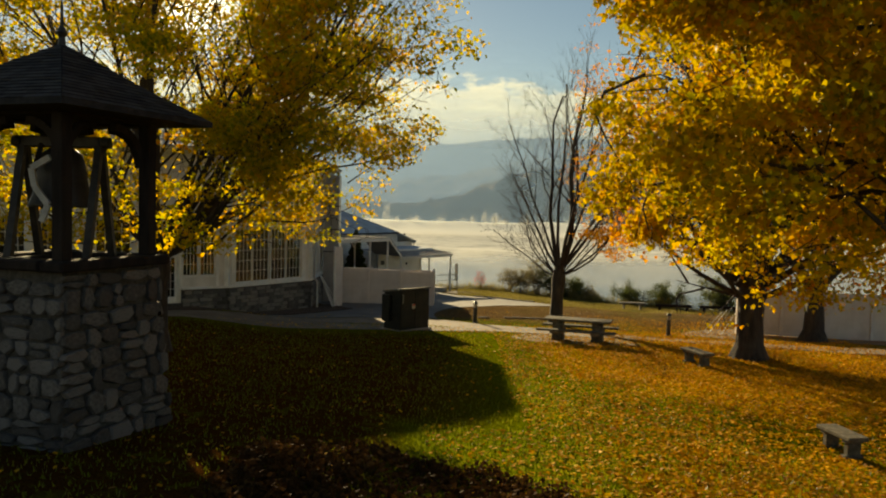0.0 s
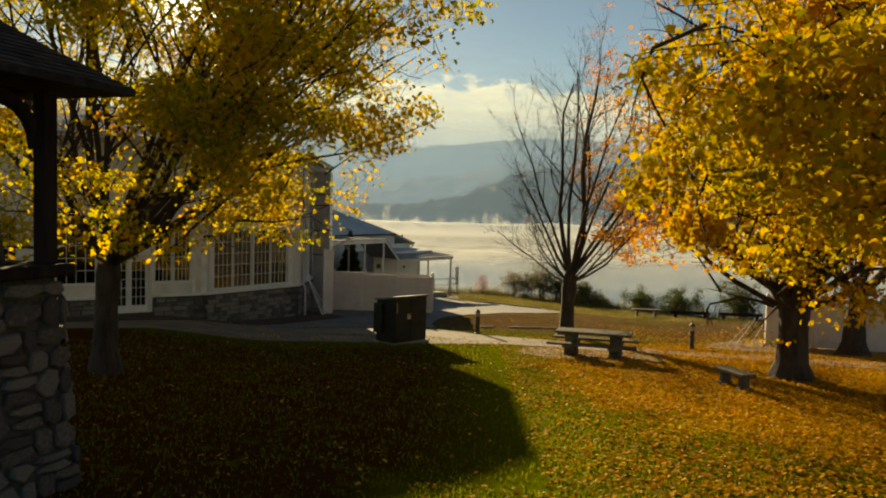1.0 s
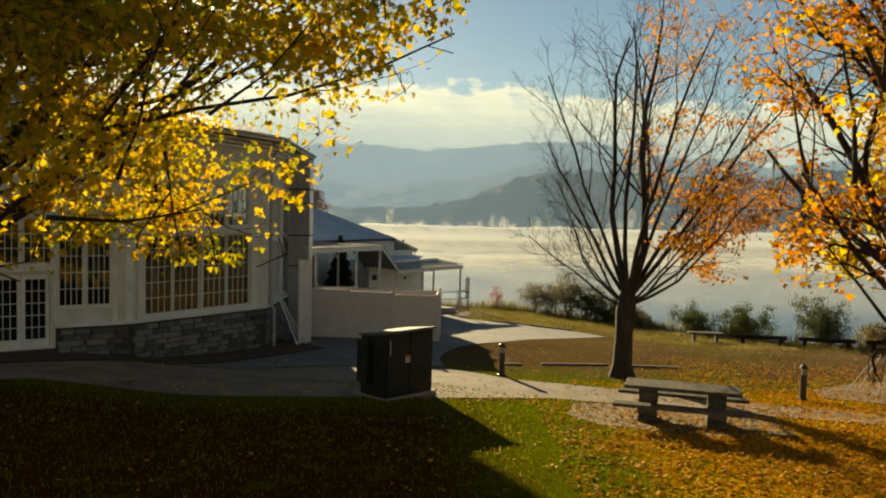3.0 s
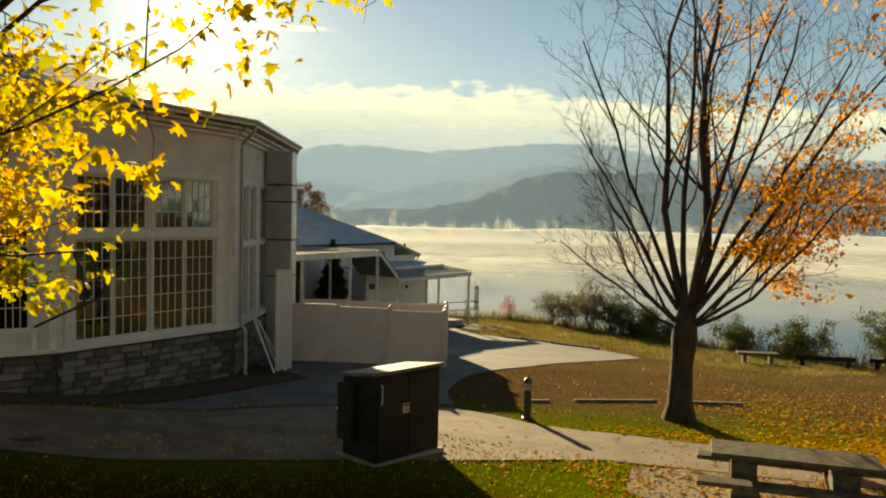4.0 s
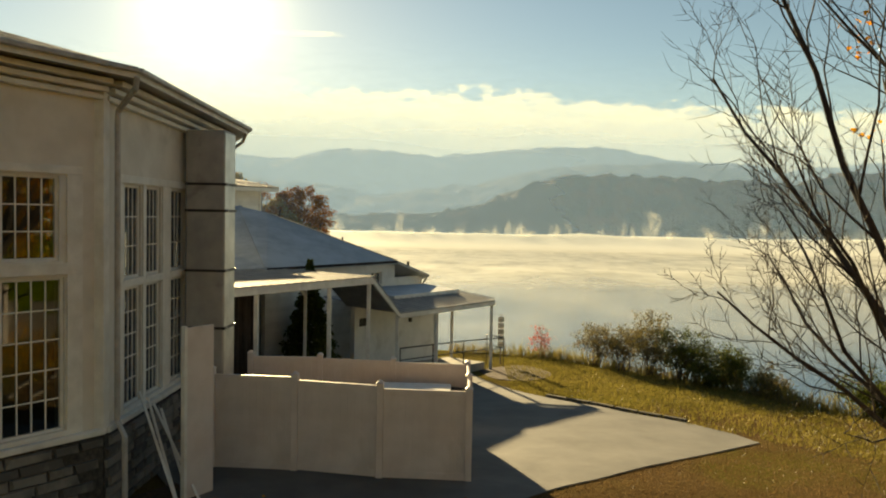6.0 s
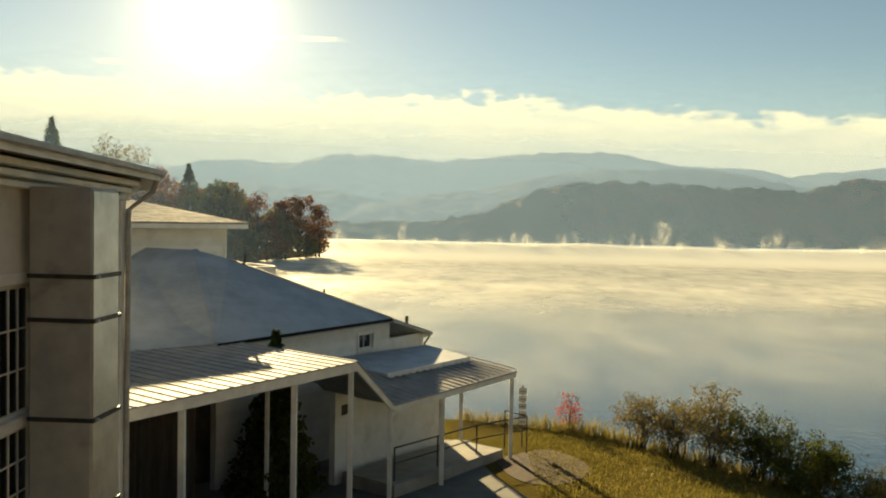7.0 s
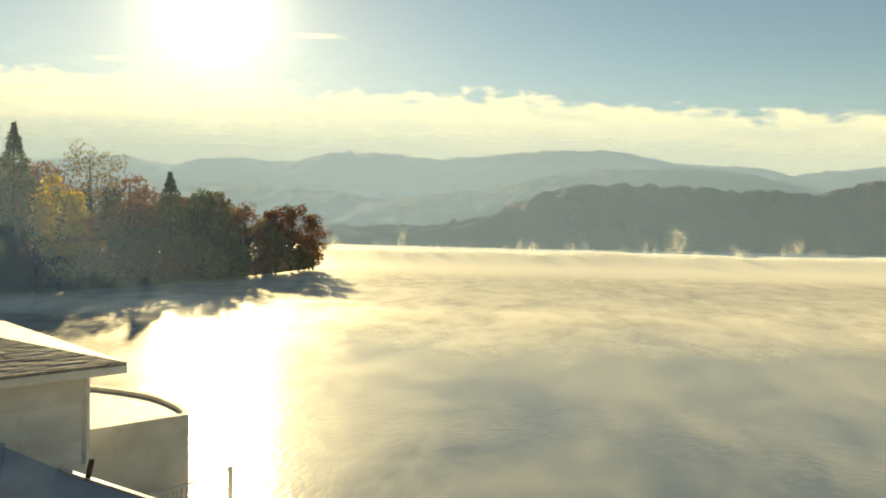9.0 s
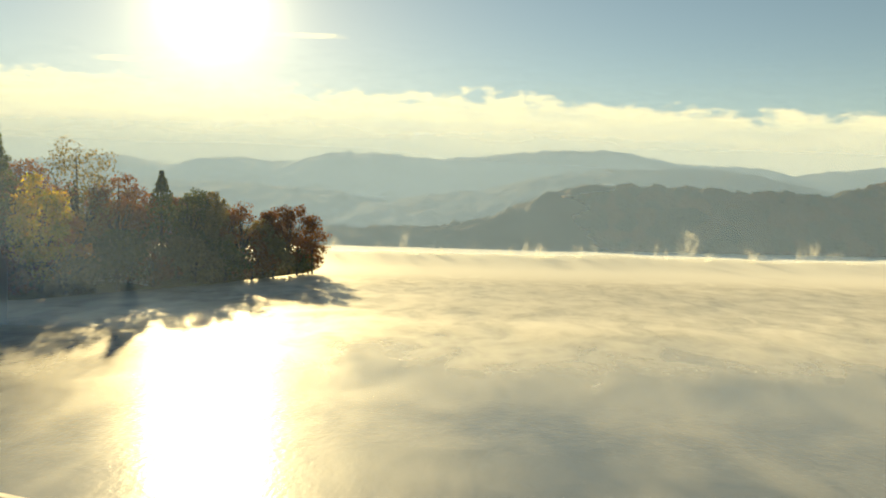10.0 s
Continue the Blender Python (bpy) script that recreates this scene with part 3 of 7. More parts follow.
def draped(name, outline, lift, mat, label, category, step=0.6):
    """A sheet that follows the ground inside a plan outline, with a small edge."""
    bm = bmesh.new()
    vs = [bm.verts.new((x, y, 0)) for x, y in outline]
    bm.faces.new(vs)
    bmesh.ops.triangulate(bm, faces=bm.faces)
    lo = (min(p[0] for p in outline), min(p[1] for p in outline))
    hi = (max(p[0] for p in outline), max(p[1] for p in outline))
    for ax in (0, 1):
        at = lo[ax] + step
        while at < hi[ax]:
            co, no = [0, 0, 0], [0, 0, 0]
            co[ax], no[ax] = at, 1
            bmesh.ops.bisect_plane(bm, geom=bm.verts[:] + bm.edges[:] + bm.faces[:], plane_co=co, plane_no=no)
            at += step
    for v in bm.verts:
        v.co.z = ground_z(v.co.x, v.co.y) + lift
    rim = [e for e in bm.edges if e.is_boundary]
    made = bmesh.ops.extrude_edge_only(bm, edges=rim)["geom"]
    for g in made:
        if isinstance(g, bmesh.types.BMVert):
            g.co.z -= lift + 0.06
    bmesh.ops.recalc_face_normals(bm, faces=bm.faces)
    ob = part(name, bm, mat)
    tagged(ob, label, category, kind="structure")
    return ob


def curve_through(pts, per=8):
    """A smooth closed or open line through plan points (Catmull-Rom)."""
    out = []
    for i in range(len(pts) - 1):
        p0, p1, p2, p3 = (Vector(pts[max(i - 1, 0)]), Vector(pts[i]), Vector(pts[i + 1]), Vector(pts[min(i + 2, len(pts) - 1)]))
        for s in range(per):
            t = s / per
            out.append(tuple(0.5 * ((2 * p1) + (p2 - p0) * t + (2 * p0 - 5 * p1 + 4 * p2 - p3) * t * t + (3 * p1 - p0 - 3 * p2 + p3) * t ** 3)))
    return out + [tuple(pts[-1])]


path_near = curve_through([(-24, 28.6), (-16, 30.4), (-11.2, 32.4), (-8.0, 34.6), (-4.0, 36.5), (-1.0, 36.7), (0.6, 35.9), (2.6, 34.9), (5.0, 34.2), (8.0, 33.4), (11.0, 32.4), (16, 30.8), (24, 29)])
path_far = curve_through([(-24, 31.0), (-16, 32.6), (-12.4, 34.4), (-8.6, 37.0), (-4.0, 39.0), (-0.9, 39.4), (0.6, 38.7), (1.7, 37.7), (3.6, 37.0), (5.4, 36.4), (8.0, 35.5), (11.0, 34.5), (16, 33.0), (24, 31)])
draped("path", path_near + path_far[::-1], 0.022, M["path"], "pale worn footpath strewn with leaves", "path")
drive_rim = ([(-8.0, 37.6), (-4.2, 39.2), (-0.95, 39.6)] + curve_through([(-0.35, 39.7), (-0.55, 41.3), (-0.12, 43.4), (0.55, 44.5), (2.6, 46.3), (6.5, 50.0)], 6)
             + [(6.2, 50.9)] + curve_through([(5.2, 52.2), (3.4, 53.5), (1.5, 55.3), (0.2, 57.4), (-0.9, 60.5), (-1.4, 64.0)], 5) + [(-4.5, 64.0), (-9.0, 57.0), (-9.0, 48.0), (-6.2, 44.0), (-4.6, 42.7)])
draped("drive", drive_rim, 0.030, M["drive"], "grey asphalt service drive with soft worn edges", "drive")
draped("planting_bed", [(-14.0, 33.9), (-12.4, 34.6), (-8.4, 37.5), (-4.7, 42.7), (-6.2, 44.3), (-7.2, 42.7), (-9.7, 38.6), (-14.3, 35.2)], 0.045, M["mulch"], "dark mulch bed along the stone wall base", "flower bed")
draped("bare_soil", curve_through([(-0.6, 61.2), (0.1, 62.2), (1.3, 63.0), (2.2, 61.4), (2.1, 59.9), (1.0, 58.7), (0.0, 59.2), (-0.6, 61.2)], 4)[:-1], 0.015, M["mulch"], "dark bare soil patch beside the drive", "soil")
draped("plaza", [(10.2, 37.2), (12.4, 36.2), (26, 34.0), (26, 40.5), (13.0, 40.2), (10.6, 38.6)], 0.020, M["path"], "pale paved yard beside the screen fence", "yard")
draped("gravel_pad", [(2.6, 33.0), (3.2, 31.9), (5.5, 31.2), (7.2, 31.6), (7.4, 33.4), (4.8, 34.4), (3.0, 34.5)], 0.012, M["path"], "worn bare earth under the picnic table", "ground")

lake = mesh_object("water", [(-2500, 40, WATER_Z), (2500, 40, WATER_Z), (2500, 3000, WATER_Z), (-2500, 3000, WATER_Z)], [(0, 1, 2, 3)], M["water"])
tagged(lake, "calm lake at sunrise under drifting mist", "lake", kind="structure")
bed = mesh_object("lake_bed", [(-2500, 75, WATER_Z - 1.7), (2500, 75, WATER_Z - 1.7), (2500, 3000, WATER_Z - 1.7), (-2500, 3000, WATER_Z - 1.7)], [(0, 1, 2, 3)], M["mulch"])
tagged(bed, "dark lake bottom under the water", "lake bed", kind="structure")


# ---- hills and far shore ----
def build_hill(name, x0, x1, y0, depth, crest, bump, cell, mat, label, category, rough=0.5, steep=0.85):
    """A wooded ridge: crest gives its height along x; crowns make the outline uneven."""
    nx, ny = int((x1 - x0) / cell), max(6, int(depth / cell / 1.6))
    verts, faces = [], []
    for j in range(ny + 1):
        v = j / ny
        for i in range(nx + 1):
            x = x0 + (x1 - x0) * i / nx
            y = y0 + depth * v
            h = crest(x) * math.sin(min(1.0, v * 1.25) * math.pi / 2) ** steep
            c = noise.noise(Vector((x / bump * 0.5, y / bump * 0.5, 1.7))) + 0.8 * abs(noise.noise(Vector((x / bump, y / bump, 5.1)))) + 0.35 * noise.noise(Vector((x / bump * 2.7, y / bump * 2.7, 9.0)))
            lift = bump * rough * (0.55 + c) if v > 0 else -2.0
            verts.append((x, y + 3.0 * noise.noise(Vector((x * 0.11, y * 0.07, 2.0))), WATER_Z + max(-2.0, h + lift * min(1.0, v * 6 + 0.35))))
    w = nx + 1
    for j in range(ny):
        for i in range(nx):
            faces.append((j * w + i, j * w + i + 1, (j + 1) * w + i + 1, (j + 1) * w + i))
    ob = mesh_object(name, verts, faces, mat, smooth=True)
    tagged(ob, label, category, kind="structure")
    return ob


def table_of(pairs):
    xs, zs = [p[0] for p in pairs], [p[1] for p in pairs]
    return lambda x: float(np.interp(x, xs, zs))
far_crest = table_of([(-2200, 120), (-1600, 95), (-1095, 97), (-860, 118), (-766, 125), (-626, 104), (-547, 127), (-450, 121), (-384, 117), (-306, 138), (-188, 136), (-93, 126), (12, 137), (118, 147), (256, 149), (355, 129), (463, 121), (543, 120), (612, 98), (668, 113), (802, 126), (1300, 145), (2200, 108)])
mid_crest = table_of([(-900, 60), (-400, 42), (-240, 40), (-173, 36), (-138, 31), (-126, 21), (-90, 25), (-63, 32), (-20, 35), (7, 40), (40, 49), (71, 55), (139, 61), (226, 61), (284, 51), (330, 40), (372, 41), (450, 46), (700, 55), (900, 60)])
near_crest = table_of([(-420, 9), (-160, 6), (-60, 5), (-30, 6), (-12, 8), (-3, 11), (8, 16), (22, 20), (32, 24), (47, 26), (69, 26), (93, 25), (117, 24), (142, 23), (154, 26), (170, 29), (300, 30), (420, 26)])
build_hill("far_mountains", -2200, 2200, 1250, 560, far_crest, 14.0, 11.0, M["hill_far"], "hazy blue wooded mountain ridge beyond the lake", "mountains", 0.45)
build_hill("middle_ridge", -900, 900, 640, 280, mid_crest, 9.0, 5.0, M["hill_mid"], "misty wooded ridge across the lake", "hills", 0.5)
build_hill("far_shore_woods", -420, 420, 366, 40, near_crest, 4.5, 1.3, M["hill_near"], "wooded far shore in autumn brown, half lost in haze", "woods", 0.62, 0.7)


def sheet(name, corners, mat, label):
    ob = mesh_object(name, corners, [(0, 1, 2, 3)], mat)
    return tagged(ob, label, "mist", kind="stuff")


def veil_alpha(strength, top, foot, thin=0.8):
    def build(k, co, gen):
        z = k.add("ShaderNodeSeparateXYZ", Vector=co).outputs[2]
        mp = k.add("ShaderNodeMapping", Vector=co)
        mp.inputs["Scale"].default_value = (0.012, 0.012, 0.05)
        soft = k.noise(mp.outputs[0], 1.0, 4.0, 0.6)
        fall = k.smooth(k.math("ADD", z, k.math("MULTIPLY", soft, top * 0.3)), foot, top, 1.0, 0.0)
        # denser towards the sun, standing for light scattered in the air
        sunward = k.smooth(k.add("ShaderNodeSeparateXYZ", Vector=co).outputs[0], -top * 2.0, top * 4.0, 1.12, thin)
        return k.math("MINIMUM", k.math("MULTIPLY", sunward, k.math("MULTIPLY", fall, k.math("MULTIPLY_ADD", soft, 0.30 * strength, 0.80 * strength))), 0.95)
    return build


def wisp_alpha(strength, grain):
    """A soft-edged wisp: fades to all four sides, torn by noise; every wisp has its own shift."""
    def build(k, co, gen):
        g = k.add("ShaderNodeSeparateXYZ", Vector=gen)
        own = k.math("MULTIPLY", k.add("ShaderNodeObjectInfo").outputs["Random"], 70.0)
        sides = k.smooth(k.math("ABSOLUTE", k.math("SUBTRACT", g.outputs[0], 0.5)), 0.10, 0.5, 1.0, 0.0)
        foot = k.smooth(g.outputs[2], 0.0, 0.30)
        at = k.add("ShaderNodeVectorMath", "ADD")
        k.feed(at.inputs[0], k.add("ShaderNodeNewGeometry").outputs["Position"])
        k.feed(at.inputs[1], k.add("ShaderNodeCombineXYZ", X=own, Y=own, Z=0.0).outputs[0])
        mp = k.add("ShaderNodeMapping", Vector=at.outputs[0])
        mp.inputs["Scale"].default_value = (grain, grain, grain * 0.6)
        n = k.noise(mp.outputs[0], 1.0, 4.0, 0.6, 0.5)
        top = k.smooth(k.math("ADD", g.outputs[2], k.math("MULTIPLY", k.math("SUBTRACT", 0.55, n), 1.1)), 0.15, 0.85, 1.0, 0.0)
        shape = k.math("MULTIPLY", k.math("MULTIPLY", sides, foot), k.math("MULTIPLY", top, k.smooth(n, 0.34, 0.68, 0.05, 1.0)))
        return k.math("MULTIPLY", shape, strength)
    return build


def layer_alpha(near, far, seed, grain, soft):
    """A layer of mist lying on the lake: thin near the bank, thick far out, with a thinner belt between, torn into soft puffs."""
    def build(k, co, gen):
        y = k.add("ShaderNodeSeparateXYZ", Vector=co).outputs[1]
        thick = k.ramp(k.smooth(y, 60.0, 360.0), [(0.0, 0.0), (0.02, near * 0.6), (0.10, near), (0.22, near + (far - near) * 0.75), (0.42, near + (far - near) * 0.60), (0.60, far), (1.0, far)])
        mp = k.add("ShaderNodeMapping", Vector=co)
        mp.inputs["Location"].default_value = (seed, seed * 0.7, seed)
        mp.inputs["Scale"].default_value = (grain, grain * 0.55, 0.02)
        n1 = k.noise(mp.outputs[0], 1.0, 5.0, 0.60, 0.8)
        mp2 = k.add("ShaderNodeMapping", Vector=co)
        mp2.inputs["Location"].default_value = (seed * 2.0, seed, 0.0)
        mp2.inputs["Scale"].default_value = (0.016, 0.026, 0.0)
        n2 = k.noise(mp2.outputs[0], 1.0, 3.0, 0.5, 0.4)
        calm = k.smooth(y, 170.0, 260.0)
        patch = k.math("MULTIPLY", k.smooth(n1, 0.5 - soft, 0.5 + soft, 0.30, 1.0), k.smooth(n2, 0.30, 0.70, 0.55, 1.0))
        patch = k.math("MAXIMUM", patch, calm)
        return k.math("MULTIPLY", thick, patch)
    return build


def both_alpha(first, second):
    """Two layers of mist seen as one."""
    def build(k, co, gen):
        a, b = first(k, co, gen), second(k, co, gen)
        return k.math("SUBTRACT", k.math("ADD", a, b), k.math("MULTIPLY", a, b))
    return build


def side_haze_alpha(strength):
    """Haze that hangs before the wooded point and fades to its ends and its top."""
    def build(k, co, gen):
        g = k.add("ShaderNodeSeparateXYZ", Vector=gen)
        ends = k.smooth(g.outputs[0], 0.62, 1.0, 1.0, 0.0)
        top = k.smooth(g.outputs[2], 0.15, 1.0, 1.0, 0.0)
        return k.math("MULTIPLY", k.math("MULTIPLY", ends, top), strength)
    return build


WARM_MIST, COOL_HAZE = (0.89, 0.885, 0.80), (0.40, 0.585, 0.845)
# distance haze painted as blue see-through sheets, one before each ridge
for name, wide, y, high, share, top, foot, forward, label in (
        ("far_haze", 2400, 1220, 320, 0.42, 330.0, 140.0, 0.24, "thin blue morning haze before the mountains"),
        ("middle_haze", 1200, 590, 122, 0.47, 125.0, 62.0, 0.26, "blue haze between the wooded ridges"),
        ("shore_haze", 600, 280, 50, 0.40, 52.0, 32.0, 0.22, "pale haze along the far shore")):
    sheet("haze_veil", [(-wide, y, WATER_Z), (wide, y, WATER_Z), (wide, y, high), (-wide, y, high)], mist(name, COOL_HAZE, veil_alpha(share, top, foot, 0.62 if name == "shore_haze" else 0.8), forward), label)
# this sheet also stands for the sun's glare over the point
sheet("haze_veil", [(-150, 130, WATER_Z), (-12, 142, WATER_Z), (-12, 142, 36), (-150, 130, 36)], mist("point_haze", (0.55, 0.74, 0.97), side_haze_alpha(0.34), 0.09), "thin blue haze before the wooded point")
z = WATER_Z + 0.3
# the mist lies flat and swells up before the far shore
mist_verts, mist_faces = [], []
swell = [(60, 0.0), (250, 0.0), (258, 0.45), (266, 1.3), (273, 2.1), (278, 2.5), (284, 2.5), (384, 0.5)]
for i in range(131):
    x = -520 + 8.0 * i
    for y, h in swell:
        lump = 1.0 + 0.30 * noise.noise(Vector((x * 0.045, y * 0.01, 3.0))) + 0.18 * noise.noise(Vector((x * 0.17, 0.0, 8.0)))
        mist_verts.append((x, y, z + h * lump))
for i in range(130):
    for j in range(len(swell) - 1):
        k0 = i * len(swell) + j
        mist_faces.append((k0, k0 + len(swell), k0 + len(swell) + 1, k0 + 1))
tagged(mesh_object("lake_mist", mist_verts, mist_faces, mist("low_mist", WARM_MIST, both_alpha(layer_alpha(0.26, 0.95, 0.0, 0.10, 0.22), layer_alpha(0.21, 0.80, 7.3, 0.27, 0.22)), 0.06, (-0.06, 0.22, 0.97), 0.34, 0.56), smooth=True), "patches of sunlit mist lying on the lake", "mist", kind="stuff")
# wisps that rise along the far shore
wisp_mesh = bpy.data.meshes.new("mist_wisp")
wisp_mesh.from_pydata([(-0.5, 0, 0), (0.5, 0, 0), (0.5, 0, 1), (-0.5, 0, 1)], [], [(0, 1, 2, 3)])
wisp_mesh.materials.append(mist("wisp_mist", WARM_MIST, wisp_alpha(0.42, 0.42), 0.55))
wisp_rng = random.Random(31)


def wisp(mesh, x, y, wide, high, turn, label):
    ob = new("mist_wisp", mesh)
    ob.matrix_world = pose(x, y, WATER_Z + 1.6, 0, wisp_rng.uniform(-12, 12), turn) @ Matrix.Diagonal((wide, 1, high, 1))
    tagged(ob, label, "mist", kind="stuff")


x = -78.0
while x < 300:
    tall = wisp_rng.random() ** 3
    wide = wisp_rng.uniform(2.5, 9)
    wisp(wisp_mesh, x, wisp_rng.uniform(272, 278), wide, 2.6 + 3.0 * wisp_rng.random() + 10 * tall ** 2, wisp_rng.uniform(-20, 20), "bright wisp of mist rising at the far shore")
    x += wide * wisp_rng.uniform(0.6, 1.3)

# ---- the hall beside the lawn ----
# its outer wall, corner by corner, seen from above
HALL = [(-19.8, 33.2), (-14.6, 34.9), (-9.7, 38.3), (-6.85, 42.7), (-7.1, 49.4), (-9.83, 55.3), (-16.0, 58.0), (-23.5, 56.0), (-27.0, 46.0), (-25.0, 37.0)]
WALL_TOP, WALL_FOOT, THICK = 6.93, -0.4, 0.30
EAVE = [7.45, 7.45, 7.44, 7.26, 7.09, 7.09, 7.1, 7.2, 7.3, 7.4]     # the eave sinks a little towards the lake
STONE_TOP = 1.28


def window_in(facet, n, x0, z0, x1, z1, cols, rows, label):
    """A sash window in an opening: frame, cross bars, and one pane for each light."""
    ob = thing(f"window_{n}", facet @ pose((x0 + x1) / 2, 0.08, z0), label, "window", kind="structure")
    w, h = x1 - x0, z1 - z0
    bm = bmesh.new()
    f = 0.045
    box_into(bm, -w / 2, -0.03, 0, -w / 2 + f, 0.05, h)
    box_into(bm, w / 2 - f, -0.03, 0, w / 2, 0.05, h)
    box_into(bm, -w / 2 + f, -0.03, 0, w / 2 - f, 0.05, f)
    box_into(bm, -w / 2 + f, -0.03, h - f, w / 2 - f, 0.05, h)
    part("window_frame", bm, M["white_paint"], ob)
    iw, ih = w - 2 * f, h - 2 * f
    for c in range(1, cols):
        x = -iw / 2 + iw * c / cols
        part("cross_bar", box(x - 0.011, -0.012, f, x + 0.011, 0.022, h - f), M["white_paint"], ob)
    for r in range(1, rows):
        z = f + ih * r / rows
        part("cross_bar", box(-iw / 2, -0.010, z - 0.011, iw / 2, 0.020, z + 0.011), M["white_paint"], ob)
    pw, ph = iw / cols - 0.022, ih / rows - 0.022
    me = None
    for c in range(cols):
        for r in range(rows):
            if me is None:
                p = part("pane", box(-pw / 2, 0.002, -ph / 2, pw / 2, 0.007, ph / 2), M["glass"], ob)
                me = p.data
            else:
                p = new("pane", me)
                p.parent = ob
            p.location = (-iw / 2 + iw * (c + 0.5) / cols, 0, f + ih * (r + 0.5) / rows)
            p.rotation_euler = (radians(random.uniform(-0.5, 0.5)), 0, radians(random.uniform(-0.6, 0.6)))
    part("window_sill", box(-w / 2 - 0.04, -0.12, -0.05, w / 2 + 0.04, 0.03, -0.004), M["white_paint"], ob)
    return ob


hall = thing("hall", pose(0, 0, 0), "cream many-sided hall with tall white windows and a stone base", "building")
facets = []
for i in range(len(HALL)):
    m, length = side_frame(HALL[i], HALL[(i + 1) % len(HALL)])
    facets.append((m, length))

OPEN = {
    1: [(2.30, 0.72, 3.85, 2.88), (4.00, 1.85, 4.68, 4.30), (4.74, 1.85, 5.42, 4.30), (2.30, 3.10, 3.05, 4.40), (3.11, 3.10, 3.85, 4.40), (0.5, 1.85, 1.9, 4.30)],
    2: [(0.48, 1.46, 1.48, 3.91), (1.51, 1.46, 2.51, 3.91), (2.62, 1.46, 3.60, 3.91), (3.63, 1.46, 4.61, 3.91), (0.52, 4.17, 1.45, 5.50), (1.51, 4.17, 2.44, 5.50), (2.66, 4.17, 3.57, 5.50), (3.64, 4.17, 4.53, 5.50)],
    3: [(0.84, 1.46, 1.66, 3.60), (1.86, 1.46, 2.66, 3.60), (0.84, 3.76, 1.66, 5.44), (1.86, 3.76, 2.66, 5.44), (3.16, 1.46, 4.10, 3.60), (3.16, 3.76, 4.10, 5.44)],
    4: [(1.0, 3.6, 1.95, 5.15), (2.1, 3.6, 3.05, 5.15), (3.2, 3.6, 4.15, 5.15), (4.3, 3.6, 5.25, 5.15)],
    0: [(1.2, 1.6, 2.2, 4.3), (2.4, 1.6, 3.4, 4.3), (3.7, 1.6, 4.7, 4.3)],
}
for i, (m, length) in enumerate(facets):
    w = part(f"wall", holed_wall(length, WALL_FOOT, min(EAVE[i], EAVE[(i + 1) % len(HALL)]) - 0.14, THICK, OPEN.get(i, [])), M["stucco"], hall)
    w.matrix_world = m
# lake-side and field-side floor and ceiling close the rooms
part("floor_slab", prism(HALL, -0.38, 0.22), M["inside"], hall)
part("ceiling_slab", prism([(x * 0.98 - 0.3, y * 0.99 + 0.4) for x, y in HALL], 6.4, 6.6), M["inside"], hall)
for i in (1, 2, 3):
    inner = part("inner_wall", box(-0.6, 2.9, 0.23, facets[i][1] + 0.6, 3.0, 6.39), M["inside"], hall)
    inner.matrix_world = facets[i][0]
count = 1
for i, holes in OPEN.items():
    for h in holes:
        if i == 1 and h[1] < 1.0:
            continue
        tall = h[3] - h[1]
        window_in(facets[i][0], count, *h, 4 if h[2] - h[0] > 0.6 else 2, 5 if tall > 1.8 else 3, "tall white sash window with small dark panes")
        count += 1
# glazed double door
d0 = OPEN[1][0]
door = thing("door_1", facets[1][0] @ pose(d0[0], 0.07, d0[1]), "white glazed double door with small panes", "door", kind="structure")
dw, dh = d0[2] - d0[0], d0[3] - d0[1]
part("door_frame", holed_wall(dw, 0, dh, 0.09, [(0.05, 0.02, dw - 0.05, dh - 0.06)]), M["white_paint"], door)
for s in (0, 1):
    x0 = 0.06 + s * (dw - 0.12) / 2
    x1 = x0 + (dw - 0.12) / 2 - 0.01
    leaf = part("door_leaf", holed_wall(x1 - x0, 0, dh - 0.10, 0.045, [(0.09 + c * (x1 - x0 - 0.18) / 3 + 0.01, 0.22 + r * (dh - 0.45) / 5 + 0.01, 0.09 + (c + 1) * (x1 - x0 - 0.18) / 3 - 0.01, 0.22 + (r + 1) * (dh - 0.45) / 5 - 0.01) for c in range(3) for r in range(5)]), M["white_paint"], door)
    leaf.location = (x0, 0.02, 0.03)
    part("pane", box(0.08, 0.018, 0.20, x1 - x0 - 0.08, 0.024, dh - 0.2), M["glass"], leaf)
    part("door_handle", rod([(x1 - x0 - 0.04 if s == 0 else 0.04, -0.01, 1.0), (x1 - x0 - 0.04 if s == 0 else 0.04, -0.05, 1.0), (x1 - x0 - 0.14 if s == 0 else 0.14, -0.05, 1.0)], 0.010, 6), M["pale_metal"], leaf)

# stone facing below the windows, laid in courses, piece by piece
stone_rng = random.Random(5)


